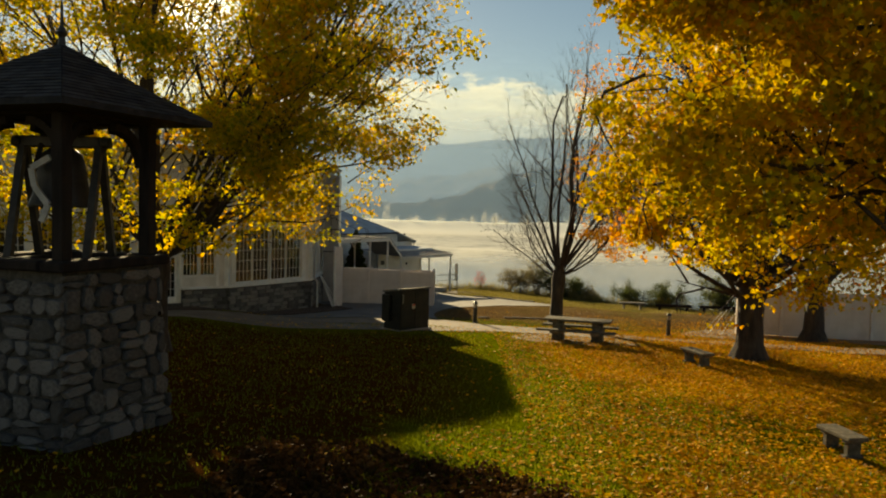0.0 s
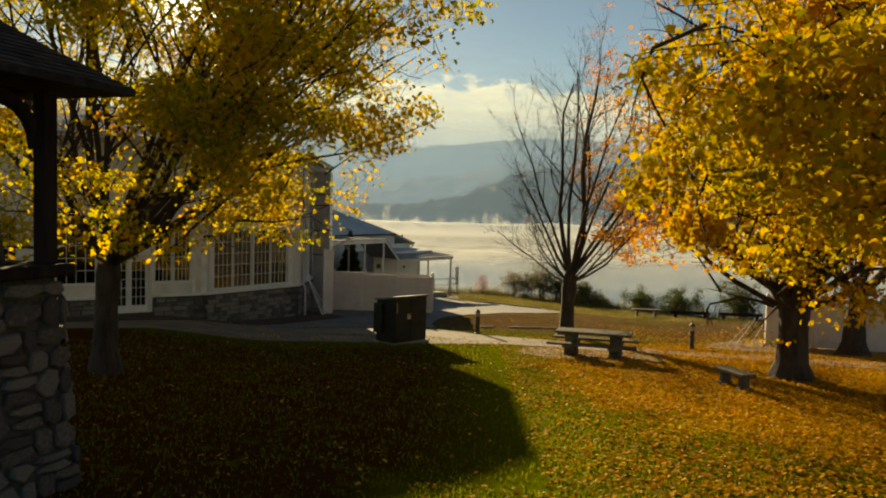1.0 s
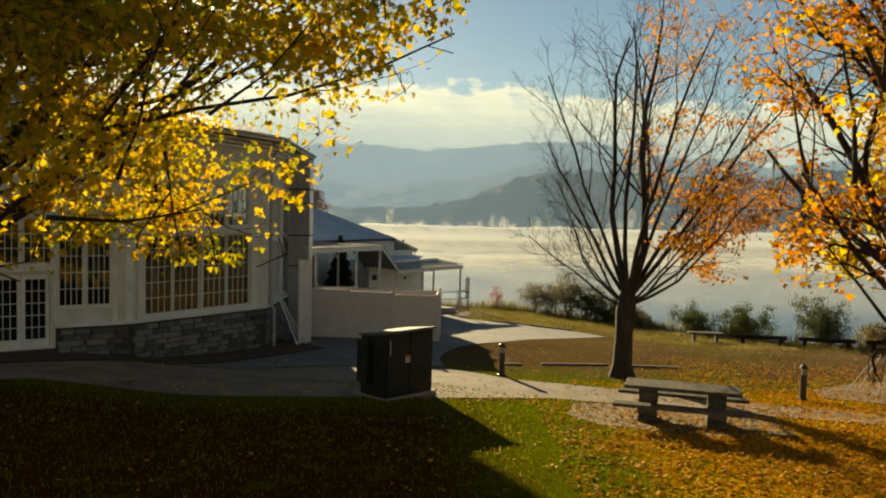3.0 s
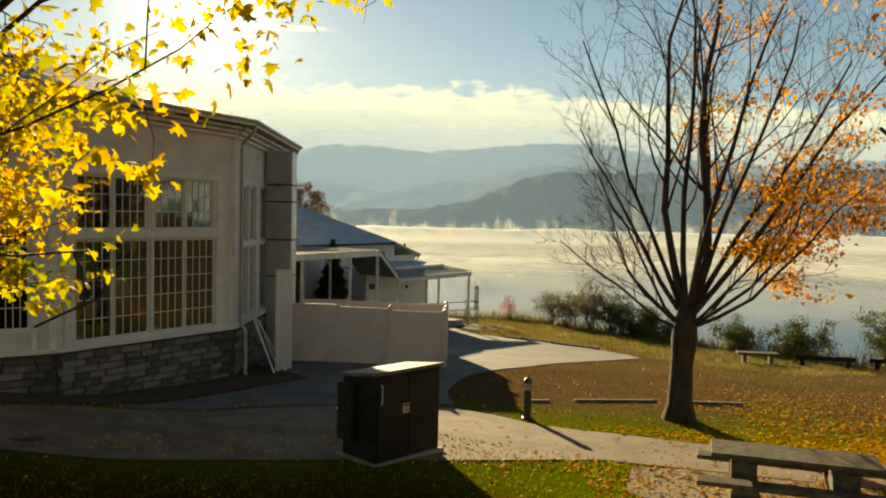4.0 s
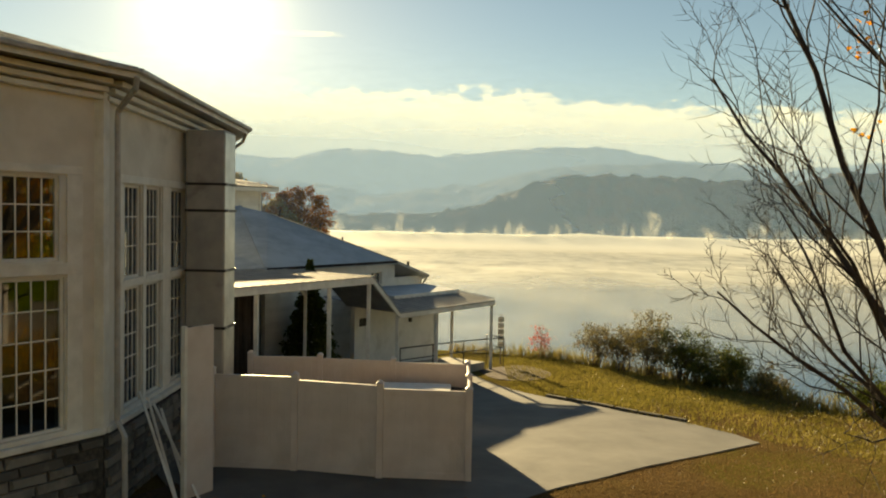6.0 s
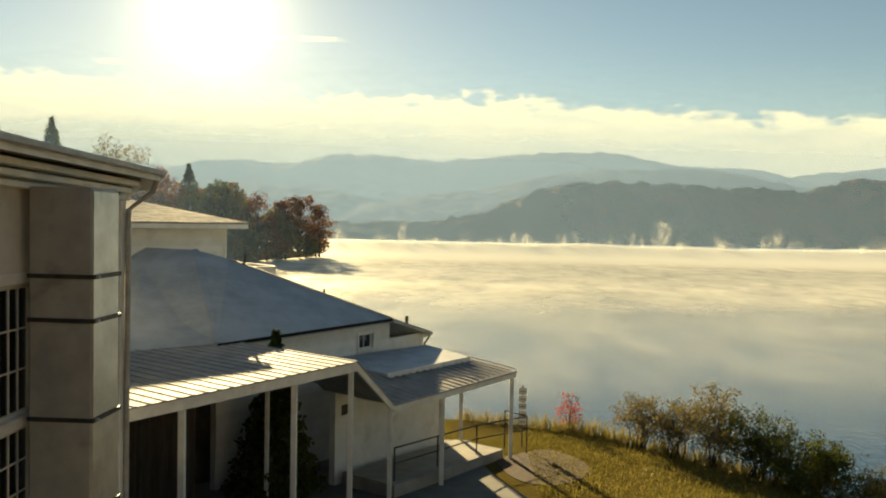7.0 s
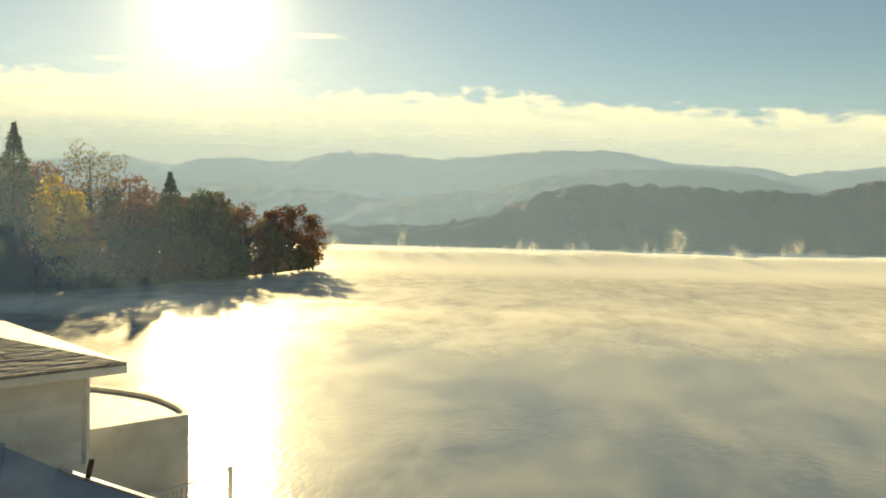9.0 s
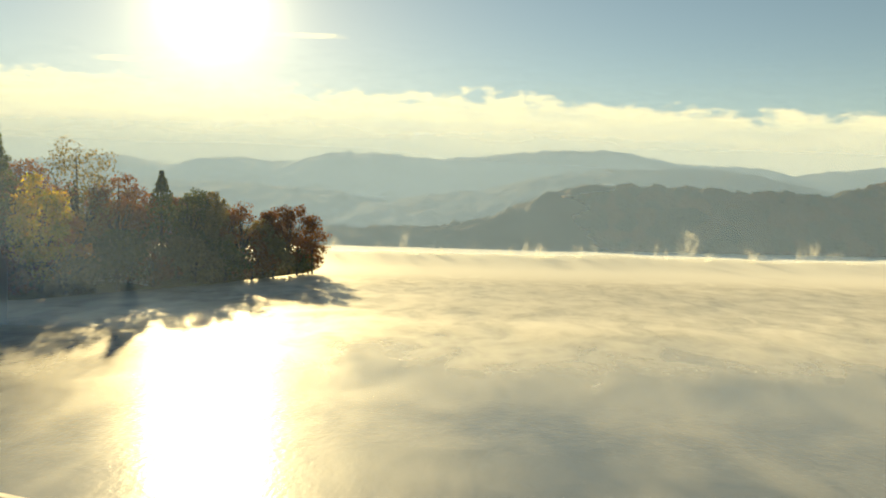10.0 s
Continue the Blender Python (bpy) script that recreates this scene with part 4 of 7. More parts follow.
def stone_piece_mesh(w, h, t, rng):
    bm = bmesh.new()
    j = lambda a: a * rng.uniform(-0.06, 0.06)
    lo = [bm.verts.new((x + j(w), 0.0, z + j(h))) for x, z in ((0, 0), (w, 0), (w, h), (0, h))]
    hi = [bm.verts.new((v.co.x * 0.90 + w * 0.05 + j(w), -t * rng.uniform(0.7, 1.25), v.co.z * 0.84 + h * 0.08 + j(h))) for v in lo]
    for i in range(4):
        bm.faces.new((lo[i], lo[(i + 1) % 4], hi[(i + 1) % 4], hi[i]))
    bm.faces.new(hi)
    bmesh.ops.recalc_face_normals(bm, faces=bm.faces)
    for f in bm.faces:
        if f.normal.y > 0.5:
            f.normal_flip()
    me = bpy.data.meshes.new("stone")
    bm.to_mesh(me)
    bm.free()
    return me


ledge_meshes = []
for i in range(14):
    me = stone_piece_mesh(stone_rng.choice((0.32, 0.42, 0.55, 0.68)), 0.155, 0.05, stone_rng)
    me.materials.append(M["ashlar"])
    ledge_meshes.append((me, max(v.co.x for v in me.vertices)))
for i, gaps in ((1, [(2.22, 3.93)]), (2, []), (3, []), (0, [])):
    m, length = facets[i]
    base = part("stone_base", box(0.0, -0.05, WALL_FOOT, length, -0.003, STONE_TOP) if not gaps else holed_wall(length, WALL_FOOT, STONE_TOP, 0.047, [(g[0], 0.70, g[1], STONE_TOP) for g in gaps]), M["mortar"], hall)
    base.matrix_world = m @ (pose(0, 0, 0) if not gaps else pose(0, -0.05, 0))
    if i == 0:
        continue
    z, row = -0.30 if i != 3 else -0.35, 0
    while z < STONE_TOP - 0.15:
        x = stone_rng.uniform(0, 0.15)
        while x < length - 0.2:
            me, w = stone_rng.choice(ledge_meshes)
            if x + w > length:
                break
            if not any(x + w > g[0] and x < g[1] for g in gaps):
                s = new("stone", me)
                s.parent = base
                s.matrix_world = m @ pose(x, -0.052, z + 0.006)
            x += w + 0.018
        z += 0.17
        row += 1
    cap = [(0.0, length)] if not gaps else [(0.0, gaps[0][0]), (gaps[0][1], length)]
    for a, b in cap:
        c = part("water_table", box(a, -0.14, STONE_TOP, b, -0.004, STONE_TOP + 0.10, 0.012), M["white_paint"], hall)
        c.matrix_world = m
# flat white trim round the big window group, and posts at the corners
m, length = facets[2]
for x0, z0, x1, z1 in ((0.20, 1.38, 4.90, 1.455), (0.20, 3.95, 4.90, 4.13), (0.20, 5.53, 4.90, 5.66), (0.20, 1.455, 0.46, 5.53), (4.64, 1.455, 4.90, 5.53), (2.53, 1.455, 2.60, 5.53)):
    t = part("trim_board", box(x0, -0.035 if x1 - x0 > 1 else -0.030, z0, x1, -0.003, z1, 0.006), M["white_paint"], hall)
    t.matrix_world = m
m, length = facets[3]
for x0, z0, x1, z1 in ((0.66, 1.38, 4.16, 1.455), (0.66, 3.62, 4.16, 3.74), (0.66, 5.46, 4.16, 5.60), (0.66, 1.455, 0.82, 5.46), (1.69, 1.455, 1.83, 5.46), (2.69, 1.455, 3.13, 5.46)):
    t = part("trim_board", box(x0, -0.035 if x1 - x0 > 1 else -0.030, z0, x1, -0.003, z1, 0.006), M["white_paint"], hall)
    t.matrix_world = m
m, length = facets[4]
for x0, z0, x1, z1 in ((0.8, 3.40, 5.5, 3.56), (0.8, 5.18, 5.5, 5.36)):
    t = part("trim_board", box(x0, -0.06, z0, x1, -0.003, z1, 0.006), M["white_paint"], hall)
    t.matrix_world = m
m, length = facets[1]
for x0, z0, x1, z1 in ((2.0, 4.43, 5.60, 4.60), (2.14, 0.72, 2.27, 4.43), (3.88, 1.38, 3.97, 4.43), (5.45, 1.38, 5.58, 4.43), (2.28, 2.90, 3.87, 3.07)):
    t = part("trim_board", box(x0, -0.035, z0, x1, -0.003, z1, 0.006), M["white_paint"], hall)
    t.matrix_world = m
for c in (2, 3, 4):
    part("corner_post", box(HALL[c][0] - 0.11, HALL[c][1] - 0.11, WALL_FOOT + 1.7, HALL[c][0] + 0.09, HALL[c][1] + 0.09, WALL_TOP, 0.01), M["white_paint"], hall)

# roof: eaves, banded soffit, hipped slopes with shingle courses
mid = Vector((sum(p[0] for p in HALL) / len(HALL), sum(p[1] for p in HALL) / len(HALL)))


def offset_ring(ring, by):
    out = []
    n = len(ring)
    for i in range(n):
        a, b, c = Vector(ring[i - 1]), Vector(ring[i]), Vector(ring[(i + 1) % n])
        n1 = Vector(((b - a).y, -(b - a).x)).normalized()
        n2 = Vector(((c - b).y, -(c - b).x)).normalized()
        s = (n1 + n2) / (1 + n1.dot(n2))
        out.append(tuple(b + s * by))
    return out


ROOF_TOP = [9.2, 9.25, 9.25, 9.2, 8.75, 8.7, 8.75, 8.8, 8.9, 9.1]     # the crown of the roof, sinking towards the lake
eave = offset_ring(HALL, 0.62)
top_ring = [tuple(Vector(p).lerp(mid, 0.72)) for p in eave]
n = len(eave)
verts = [(*p, h) for p, h in zip(eave, EAVE)] + [(*p, h) for p, h in zip(top_ring, ROOF_TOP)] + [(*p, h - 0.13) for p, h in zip(eave, EAVE)]
faces = [(i, (i + 1) % n, n + (i + 1) % n, n + i) for i in range(n)] + [tuple(range(n, 2 * n))] + [(2 * n + (i + 1) % n, 2 * n + i, i, (i + 1) % n)[::-1] for i in range(n)]
bm = bmesh.new()
vs = [bm.verts.new(v) for v in verts]
for f in faces:
    bm.faces.new([vs[i] for i in f])
bm.faces.new([vs[2 * n + i] for i in reversed(range(n))])
bmesh.ops.recalc_face_normals(bm, faces=bm.faces)
roof = part("roof", bm, M["shingle"], hall, "grey shingled low hipped roof")


def courses(a, b, c, d, rows, thick, mat, parent, cut=0.33):
    """Shingle courses on a slope: a-b the eave, d-c the upper edge; joined tabs with gaps."""
    a, b, c, d = (Vector(p) for p in (a, b, c, d))
    up = (b - a).cross(d - a).normalized()
    if up.z < 0:
        up = -up
    vs, fs = [], []
    rng = random.Random(3)
    for r in range(rows):
        t0, t1 = r / rows, (r + 1.12) / rows
        p0, p1 = a.lerp(d, t0), b.lerp(c, t0)
        q0, q1 = a.lerp(d, min(t1, 1)), b.lerp(c, min(t1, 1))
        width = (p1 - p0).length
        tabs = max(1, int(width / cut))
        for s in range(tabs):
            u0, u1 = (s + 0.02) / tabs, (s + 0.98) / tabs
            lift = thick * rng.uniform(0.8, 1.4)
            k0 = len(vs)
            vs += [p0.lerp(p1, u0) + up * lift, p0.lerp(p1, u1) + up * lift, q0.lerp(q1, u1) + up * 0.004, q0.lerp(q1, u0) + up * 0.004, p0.lerp(p1, u0) + up * 0.001, p0.lerp(p1, u1) + up * 0.001]
            fs += [(k0, k0 + 1, k0 + 2, k0 + 3), (k0 + 4, k0 + 5, k0 + 1, k0)]
    ob = mesh_object("shingle_work", vs, fs, mat, parent)
    ob["kind"] = "stuff"
    return ob


for i in range(0, 5):
    j = (i + 1) % n
    courses(verts[i], verts[j], verts[n + j], verts[n + i], 34, 0.008, M["shingle"], roof)
for i in range(0, 5):
    a, b = eave[i], eave[(i + 1) % n]
    j = (i + 1) % n
    along = (Vector(b) - Vector(a)).normalized()
    out = Vector((along.y, -along.x, 0.0))
    p, q = Vector((*a, EAVE[i])), Vector((*b, EAVE[j]))
    part("fascia", beam(p + out * 0.012 - Vector((0, 0, 0.075)), q + out * 0.012 - Vector((0, 0, 0.075)), 0.022, 0.17), M["white_paint"], hall)
    part("gutter", beam(p + out * 0.075 - Vector((0, 0, 0.035)), q + out * 0.075 - Vector((0, 0, 0.035)), 0.09, 0.085, 0.015), M["pale_metal"], hall)
    p, q = Vector((*HALL[i], EAVE[i])), Vector((*HALL[j], EAVE[j]))
    for drop, reach in ((0.26, 0.34), (0.38, 0.22), (0.50, 0.12)):
        c0, c1 = p + out * (reach / 2 + 0.004) - Vector((0, 0, drop - 0.045)), q + out * (reach / 2 + 0.004) - Vector((0, 0, drop - 0.045))
        part("cornice_band", beam(c0, c1, reach, 0.085, 0.012), M["white_paint"], hall)
# downpipes
part("downpipe", rod([(-6.18, 42.50, 7.12), (-6.22, 42.55, 6.95), (-6.66, 42.88, 6.62), (-6.68, 42.90, 6.45), (-6.68, 42.90, 1.45), (-6.50, 42.80, 1.2), (-6.50, 42.80, -0.1)], 0.05, 8), M["pale_metal"], hall)
part("downpipe", rod([(-6.50, 49.55, 7.0), (-6.62, 49.62, 6.75), (-6.95, 49.45, 6.45), (-6.98, 49.45, 0.0)], 0.045, 8), M["pale_metal"], hall)

# the duct that climbs the wall
duct = thing("exhaust_duct", pose(-6.78, 46.43, -0.3), "tall grey sheet-metal duct strapped to the hall wall", "duct")
part("duct_casing", box(-0.08, 0.0, 0.0, 0.74, 0.72, 7.0, 0.02), M["duct"], duct)
# paler metallic side face stands for the strong light seen on it
part("side_panel", box(0.742, 0.02, 0.0, 0.756, 0.70, 6.95, 0.003), M["duct_bright_side"], duct, "side sheet with its bright light put into a pale metal")
for z in (2.79, 4.01, 5.28, 5.84):
    bm = box(-0.09, -0.022, z, 0.780, -0.002, z + 0.055)
    box_into(bm, 0.758, -0.002, z, 0.780, 0.74, z + 0.055)
    part("strap", bm, M["steel_dark"], duct)
    part("bolt", lathe([(0.03, 0), (0.03, 0.03), (0.015, 0.045)], 8), M["pale_metal"], duct).matrix_local = pose(0.775, 0.06, z + 0.03, 0, 90, 0)

# ---- the low wing towards the lake ----
U, V2 = Vector((0.525, 0.851)), Vector((0.851, -0.525))      # along its front, and out from it


def uv(origin, along, out, z):
    p = Vector(origin) + U * along + V2 * out
    return (p.x, p.y, z)


EAVE_C = (-4.05, 62.73)          # front corner of its hipped roof
wing = thing("lakeside_wing", pose(0, 0, 0), "low white lap-sided wing with a grey-blue hipped roof", "building")
SLOPE = 0.19
K0 = uv(EAVE_C, -7.25, 0, 3.11)
C0 = (*EAVE_C, 3.11)
T0 = (-9.35, 62.0, 5.0)
V0 = (-12.5, 62.9, 5.28)
E0 = (-9.75, 55.35, 3.05)
L0 = (-13.2, 61.2, 4.45)
R0 = (-2.85, 64.69, 2.43)
R1 = (-7.0, 66.5, 0.6)
S0 = (-10.6, 62.4, 5.25)
part("front_slope", slab([K0, C0, T0, S0], 0.14), M["membrane"], wing, "grey-blue sheet roof slope")
part("side_slope", slab([E0, K0, S0, V0, L0], 0.13), M["membrane"], wing, "shaded roof slope with a ragged edge")
part("end_slope", slab([C0, R0, R1, T0], 0.12), M["membrane"], wing)
bm = bmesh.new()
beam_into(bm, (K0[0], K0[1], 3.06), (C0[0], C0[1], 3.06), 0.05, 0.09)
part("fascia", bm, M["wood_dark"], wing)
part("gutter", beam((C0[0], C0[1], 3.02), (R0[0], R0[1], 2.36), 0.08, 0.09), M["pale_metal"], wing)
part("ridge_flashing", beam((C0[0], C0[1], 3.13), (T0[0], T0[1], 5.02), 0.10, 0.02), M["pale_metal"], wing)
part("vent_pipe", rod([(-3.75, 64.55, 2.5), (-3.75, 64.55, 2.98)], 0.06, 8), M["steel_dark"], wing)
part("seam_cap", beam((K0[0], K0[1], K0[2] + 0.02), (S0[0], S0[1], S0[2] + 0.02), 0.16, 0.03), M["membrane"], wing)
part("vent_pipe", rod([(-6.33, 62.6, 3.5), (-6.33, 62.6, 4.05)], 0.035, 8), M["steel_dark"], wing)
part("vent_pipe", rod([(-8.9, 62.05, 4.7), (-8.82, 62.1, 5.15)], 0.05, 8), M["steel_dark"], wing)
for i in range(13):                     # ragged shingle tabs along the side eave
    p = Vector(E0).lerp(Vector(K0), (i + 0.5) / 13)
    part("shingle_tab", box(p.x - 0.07, p.y - 0.05, p.z - 0.16, p.x + 0.07, p.y + 0.05, p.z - 0.135), M["shingle"], wing)


def lap_siding(m, length, z0, z1, top_right=None, pitch=0.16, parent=None, mat=None, holes=()):
    """Overlapping boards, each one a piece; top_right lowers the far upper corner."""
    z = z0
    while z < z1 - 0.02:
        hi = min(z + pitch + 0.015, z1)
        if top_right is None:
            spans = [(0.0, length)]
        else:
            spans = [(0.0, length if hi <= top_right else length * (z1 - hi + 0.001) / (z1 - top_right + 0.001))]
        for h in holes:
            if z < h[3] and hi > h[1]:
                spans = [s for a, b in spans for s in ((a, min(b, h[0])), (max(a, h[2]), b)) if s[1] - s[0] > 0.03]
        for a, b in spans:
            if b - a > 0.05:
                bm = bmesh.new()
                v = [bm.verts.new(p) for p in ((a, -0.030, z), (b, -0.030, z), (b, -0.008, hi), (a, -0.008, hi), (a, -0.004, z), (b, -0.004, z))]
                bm.faces.new((v[0], v[1], v[2], v[3]))
                bm.faces.new((v[4], v[5], v[1], v[0]))
                ob = part("siding_board", bm, mat or M["siding"], parent)
                ob.matrix_world = m
        z += pitch


front0, front1 = uv(EAVE_C, -7.0, -0.35, 0)[:2], uv(EAVE_C, 2.15, -0.35, 0)[:2]
m, length = side_frame(front0, front1)
small = (5.68, 2.16, 6.40, 2.66)
wall = part("front_wall", holed_wall(7.3, -1.6, 2.97, 0.2, [small]), M["siding"], wing)
wall.matrix_world = m
w2 = part("end_piece", box(7.3, 0.0, -1.6, length, 0.2, 2.36), M["siding"], wing)
w2.matrix_world = m
lap_siding(m, length, -0.2, 2.95, 2.35, 0.17, wall, holes=[small])
window_in(m, 60, *small, 2, 1, "small square white-framed window")
for x0, z0, x1, z1 in ((small[0] - 0.09, small[1] - 0.10, small[2] + 0.09, small[1] - 0.052), (small[0] - 0.09, small[3], small[2] + 0.09, small[3] + 0.09), (small[0] - 0.09, small[1], small[0] - 0.003, small[3]), (small[2] + 0.003, small[1], small[2] + 0.09, small[3])):
    tr = part("trim_board", box(x0, -0.05, z0, x1, -0.032, z1), M["white_paint"], wing)
    tr.matrix_world = m
e0, e1 = front1, uv(EAVE_C, 2.15, -7.0, 0)[:2]
m, length = side_frame(e0, e1)
wall = part("end_wall", box(0, 0, -1.8, length, 0.2, 2.3), M["siding"], wing)
wall.matrix_world = m
part("corner_board", box(front1[0] - 0.06, front1[1] - 0.06, -1.5, front1[0] + 0.06, front1[1] + 0.06, 2.32), M["white_paint"], wing)
part("downpipe", rod([(front1[0] + 0.3, front1[1] - 0.1, 2.3), (front1[0] + 0.12, front1[1] - 0.05, 2.0), (front1[0] + 0.10, front1[1] - 0.05, -1.2)], 0.04, 8), M["pale_metal"], wing)
part("back_wall", box(-16.0, 60.2, -2.2, -8.8, 60.4, 3.0), M["siding"], wing)

# the upper block with its shingled hip roof
TD = Vector((0.67, 0.742)).normalized()
TN = Vector((TD.y, -TD.x))
tower = thing("upper_block", pose(0, 0, 0), "white upper storey block with a weathered shingle hip roof", "building")
tc = Vector((-10.62, 65.36))


def tw(along, out, z):
    p = tc + TD * along + TN * out
    return (p.x, p.y, z)


m, length = side_frame(tw(-9, 0, 0)[:2], tw(0, 0, 0)[:2])
wall = part("front_wall", box(0, 0.0, -1.0, length, 0.25, 6.05), M["siding"], tower)
wall.matrix_world = m
lap_siding(m, length, 3.3, 6.0, None, 0.20, wall)
m, length = side_frame(tw(0, 0, 0)[:2], tw(0, -7, 0)[:2])
wall = part("side_wall", box(0.004, 0.0, -3.4, length, 0.25, 6.05), M["siding"], tower)
wall.matrix_world = m
part("corner_board", box(tc.x - 0.07, tc.y - 0.07, 4.0, tc.x + 0.07, tc.y + 0.07, 6.05), M["white_paint"], tower)
ev = [tw(-9.6, 0.62, 6.16), tw(0.62, 0.62, 6.16), tw(0.62, -7.6, 6.16), tw(-9.6, -7.6, 6.16)]
rg = [tw(-5.6, -3.2, 7.12), tw(-3.2, -3.2, 7.12), tw(-3.2, -3.8, 7.12), tw(-5.6, -3.8, 7.12)]
bm = bmesh.new()
a = [bm.verts.new(p) for p in ev]
b = [bm.verts.new(p) for p in rg]
c = [bm.verts.new((p[0], p[1], p[2] - 0.13)) for p in ev]
for i in range(4):
    j = (i + 1) % 4
    bm.faces.new((a[i], a[j], b[j], b[i]))
    bm.faces.new((c[i], c[j], a[j], a[i]))
bm.faces.new(b)
bm.faces.new(list(reversed(c)))
troof = part("roof", bm, M["shingle"], tower, "weathered shingle hip roof")
courses(ev[0], ev[1], rg[1], rg[0], 44, 0.007, M["shingle"], troof, 0.4)
courses(ev[1], ev[2], rg[2], rg[1], 44, 0.007, M["shingle"], troof, 0.4)
part("fascia", beam((ev[0][0], ev[0][1], 6.02), (ev[1][0], ev[1][1], 6.02), 0.03, 0.16), M["white_paint"], tower)

# the curved bay with a parapet round its flat roof
near0, near1 = Vector((-11.2, 66.3)), Vector((-9.40, 68.05))
ring = [tuple(near0), tuple(near1)] + curve_through([(-9.55, 68.45), (-10.2, 69.25), (-11.4, 70.2), (-13.4, 70.9), (-15.5, 71.0)], 5) + [(-17.0, 70.0), (-15.0, 65.6), (-13.0, 64.8)]
bay = thing("curved_bay", pose(0, 0, 0), "white curved bay with a parapet round a flat sunlit roof", "building")
part("bay_wall", prism(ring, -3.4, 3.92), M["stucco"], bay)
bm = bmesh.new()
inner = offset_ring(ring, -0.16)
lo, hi = [bm.verts.new((*p, 3.922)) for p in ring], [bm.verts.new((*p, 4.42)) for p in ring]
il, ih = [bm.verts.new((*p, 3.922)) for p in inner], [bm.verts.new((*p, 4.42)) for p in inner]
for i in range(len(ring) - 1):
    if i < len(ring) - 3:
        bm.faces.new((lo[i], lo[i + 1], hi[i + 1], hi[i]))
        bm.faces.new((il[i + 1], il[i], ih[i], ih[i + 1]))
        bm.faces.new((hi[i], hi[i + 1], ih[i + 1], ih[i]))
part("parapet", bm, M["stucco"], bay)
part("roof_sheet", prism(offset_ring(ring, -0.17), 3.924, 4.33), M["metal_roof"], bay, "pale flat roof sheet")
rail = thing("deck_railing", pose(-9.25, 67.85, -0.38), "white timber railing on the lakeside deck", "railing")
part("deck", slab([(-0.75, -1.2, 2.24), (-0.45, -1.35, 2.24), (0.75, 1.0, 2.24), (0.10, 1.35, 2.24)], 0.14), M["wood_grey"], rail)
part("top_rail", beam((-0.50, -1.15, 3.24), (0.62, 1.0, 3.24), 0.09, 0.05), M["white_paint"], rail)
part("bottom_rail", beam((-0.50, -1.15, 2.36), (0.62, 1.0, 2.36), 0.06, 0.05), M["white_paint"], rail)
for i in range(18):
    t = (i + 0.5) / 18
    part("baluster", box(-0.50 + 1.12 * t - 0.018, -1.15 + 2.15 * t - 0.018, 2.385, -0.50 + 1.12 * t + 0.018, -1.15 + 2.15 * t + 0.018, 3.215), M["white_paint"], rail)
for x, y in ((-0.50, -1.15), (0.62, 1.0)):
    part("post", box(x - 0.06, y - 0.06, -3.6, x + 0.06, y + 0.06, 3.30, 0.008), M["white_paint"], rail)

# ---- porch with a ribbed metal roof ----
PC = (-4.15, 55.09)               # its front corner
porch = thing("porch", pose(0, 0, 0), "white-posted open porch with a ribbed pale metal roof", "porch")
pl, pd = -7.2, -5.3


def pp(along, out, z):
    return uv(PC, along, out, z)


FRONT_Z, BACK_Z = 3.02, 3.06
part("roof_sheet", slab([pp(pl, 0.12, FRONT_Z), pp(0.1, 0.12, FRONT_Z), pp(0.1, pd, BACK_Z), pp(pl, pd, BACK_Z)], 0.03), M["metal_roof"], porch, "pale ribbed metal sheet")
for i in range(24):
    s = pl + 0.15 + i * (7.1 / 23)
    part("rib", beam(pp(s, 0.12, FRONT_Z + 0.006), pp(s, pd, BACK_Z + 0.006), 0.05, 0.020), M["metal_roof"], porch)
part("front_beam", beam(pp(pl, 0.06, 2.88), pp(0.1, 0.06, 2.88), 0.07, 0.22, 0.008), M["white_paint"], porch)
part("side_beam", beam(pp(0.04, 0.0, 2.88), pp(0.04, pd, 2.88), 0.07, 0.2, 0.008), M["white_paint"], porch)
for s in (-6.9, -4.75, -1.85, 0.0):
    p = pp(s, 0.0, 0)
    part("post", box(p[0] - 0.06, p[1] - 0.06, ground_z(p[0], p[1]) - 0.05, p[0] + 0.06, p[1] + 0.06, 2.78, 0.008), M["white_paint"], porch)
for s, o in ((-0.2, -2.6), (-3.2, -2.6)):
    p = pp(s, o, 0)
    part("post", box(p[0] - 0.05, p[1] - 0.05, ground_z(p[0], p[1]) - 0.05, p[0] + 0.05, p[1] + 0.05, 2.95, 0.008), M["white_paint"], porch)
part("brace", beam(pp(-0.2, -2.6, 2.2), pp(-0.9, -2.6, 2.9), 0.08, 0.08), M["white_paint"], porch)
# the sloping end down to the lower canopy
part("end_slope", slab([pp(0.1, 0.12, FRONT_Z), pp(1.55, 0.12, 1.74), pp(1.55, -2.3, 1.80), pp(0.1, -2.3, FRONT_Z + 0.015)], 0.04), M["metal_roof"], porch)
part("sloping_beam", beam(pp(0.08, 0.06, 2.92), pp(1.55, 0.06, 1.64), 0.07, 0.16), M["white_paint"], porch)
p = pp(1.52, 0.0, 0)
part("post", box(p[0] - 0.055, p[1] - 0.055, ground_z(p[0], p[1]) - 0.05, p[0] + 0.055, p[1] + 0.055, 1.62, 0.008), M["white_paint"], porch)
# back wall of the porch, coloured dark for its shade, and dark things kept under it
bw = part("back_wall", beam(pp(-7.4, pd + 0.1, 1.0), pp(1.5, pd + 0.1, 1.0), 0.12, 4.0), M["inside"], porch)
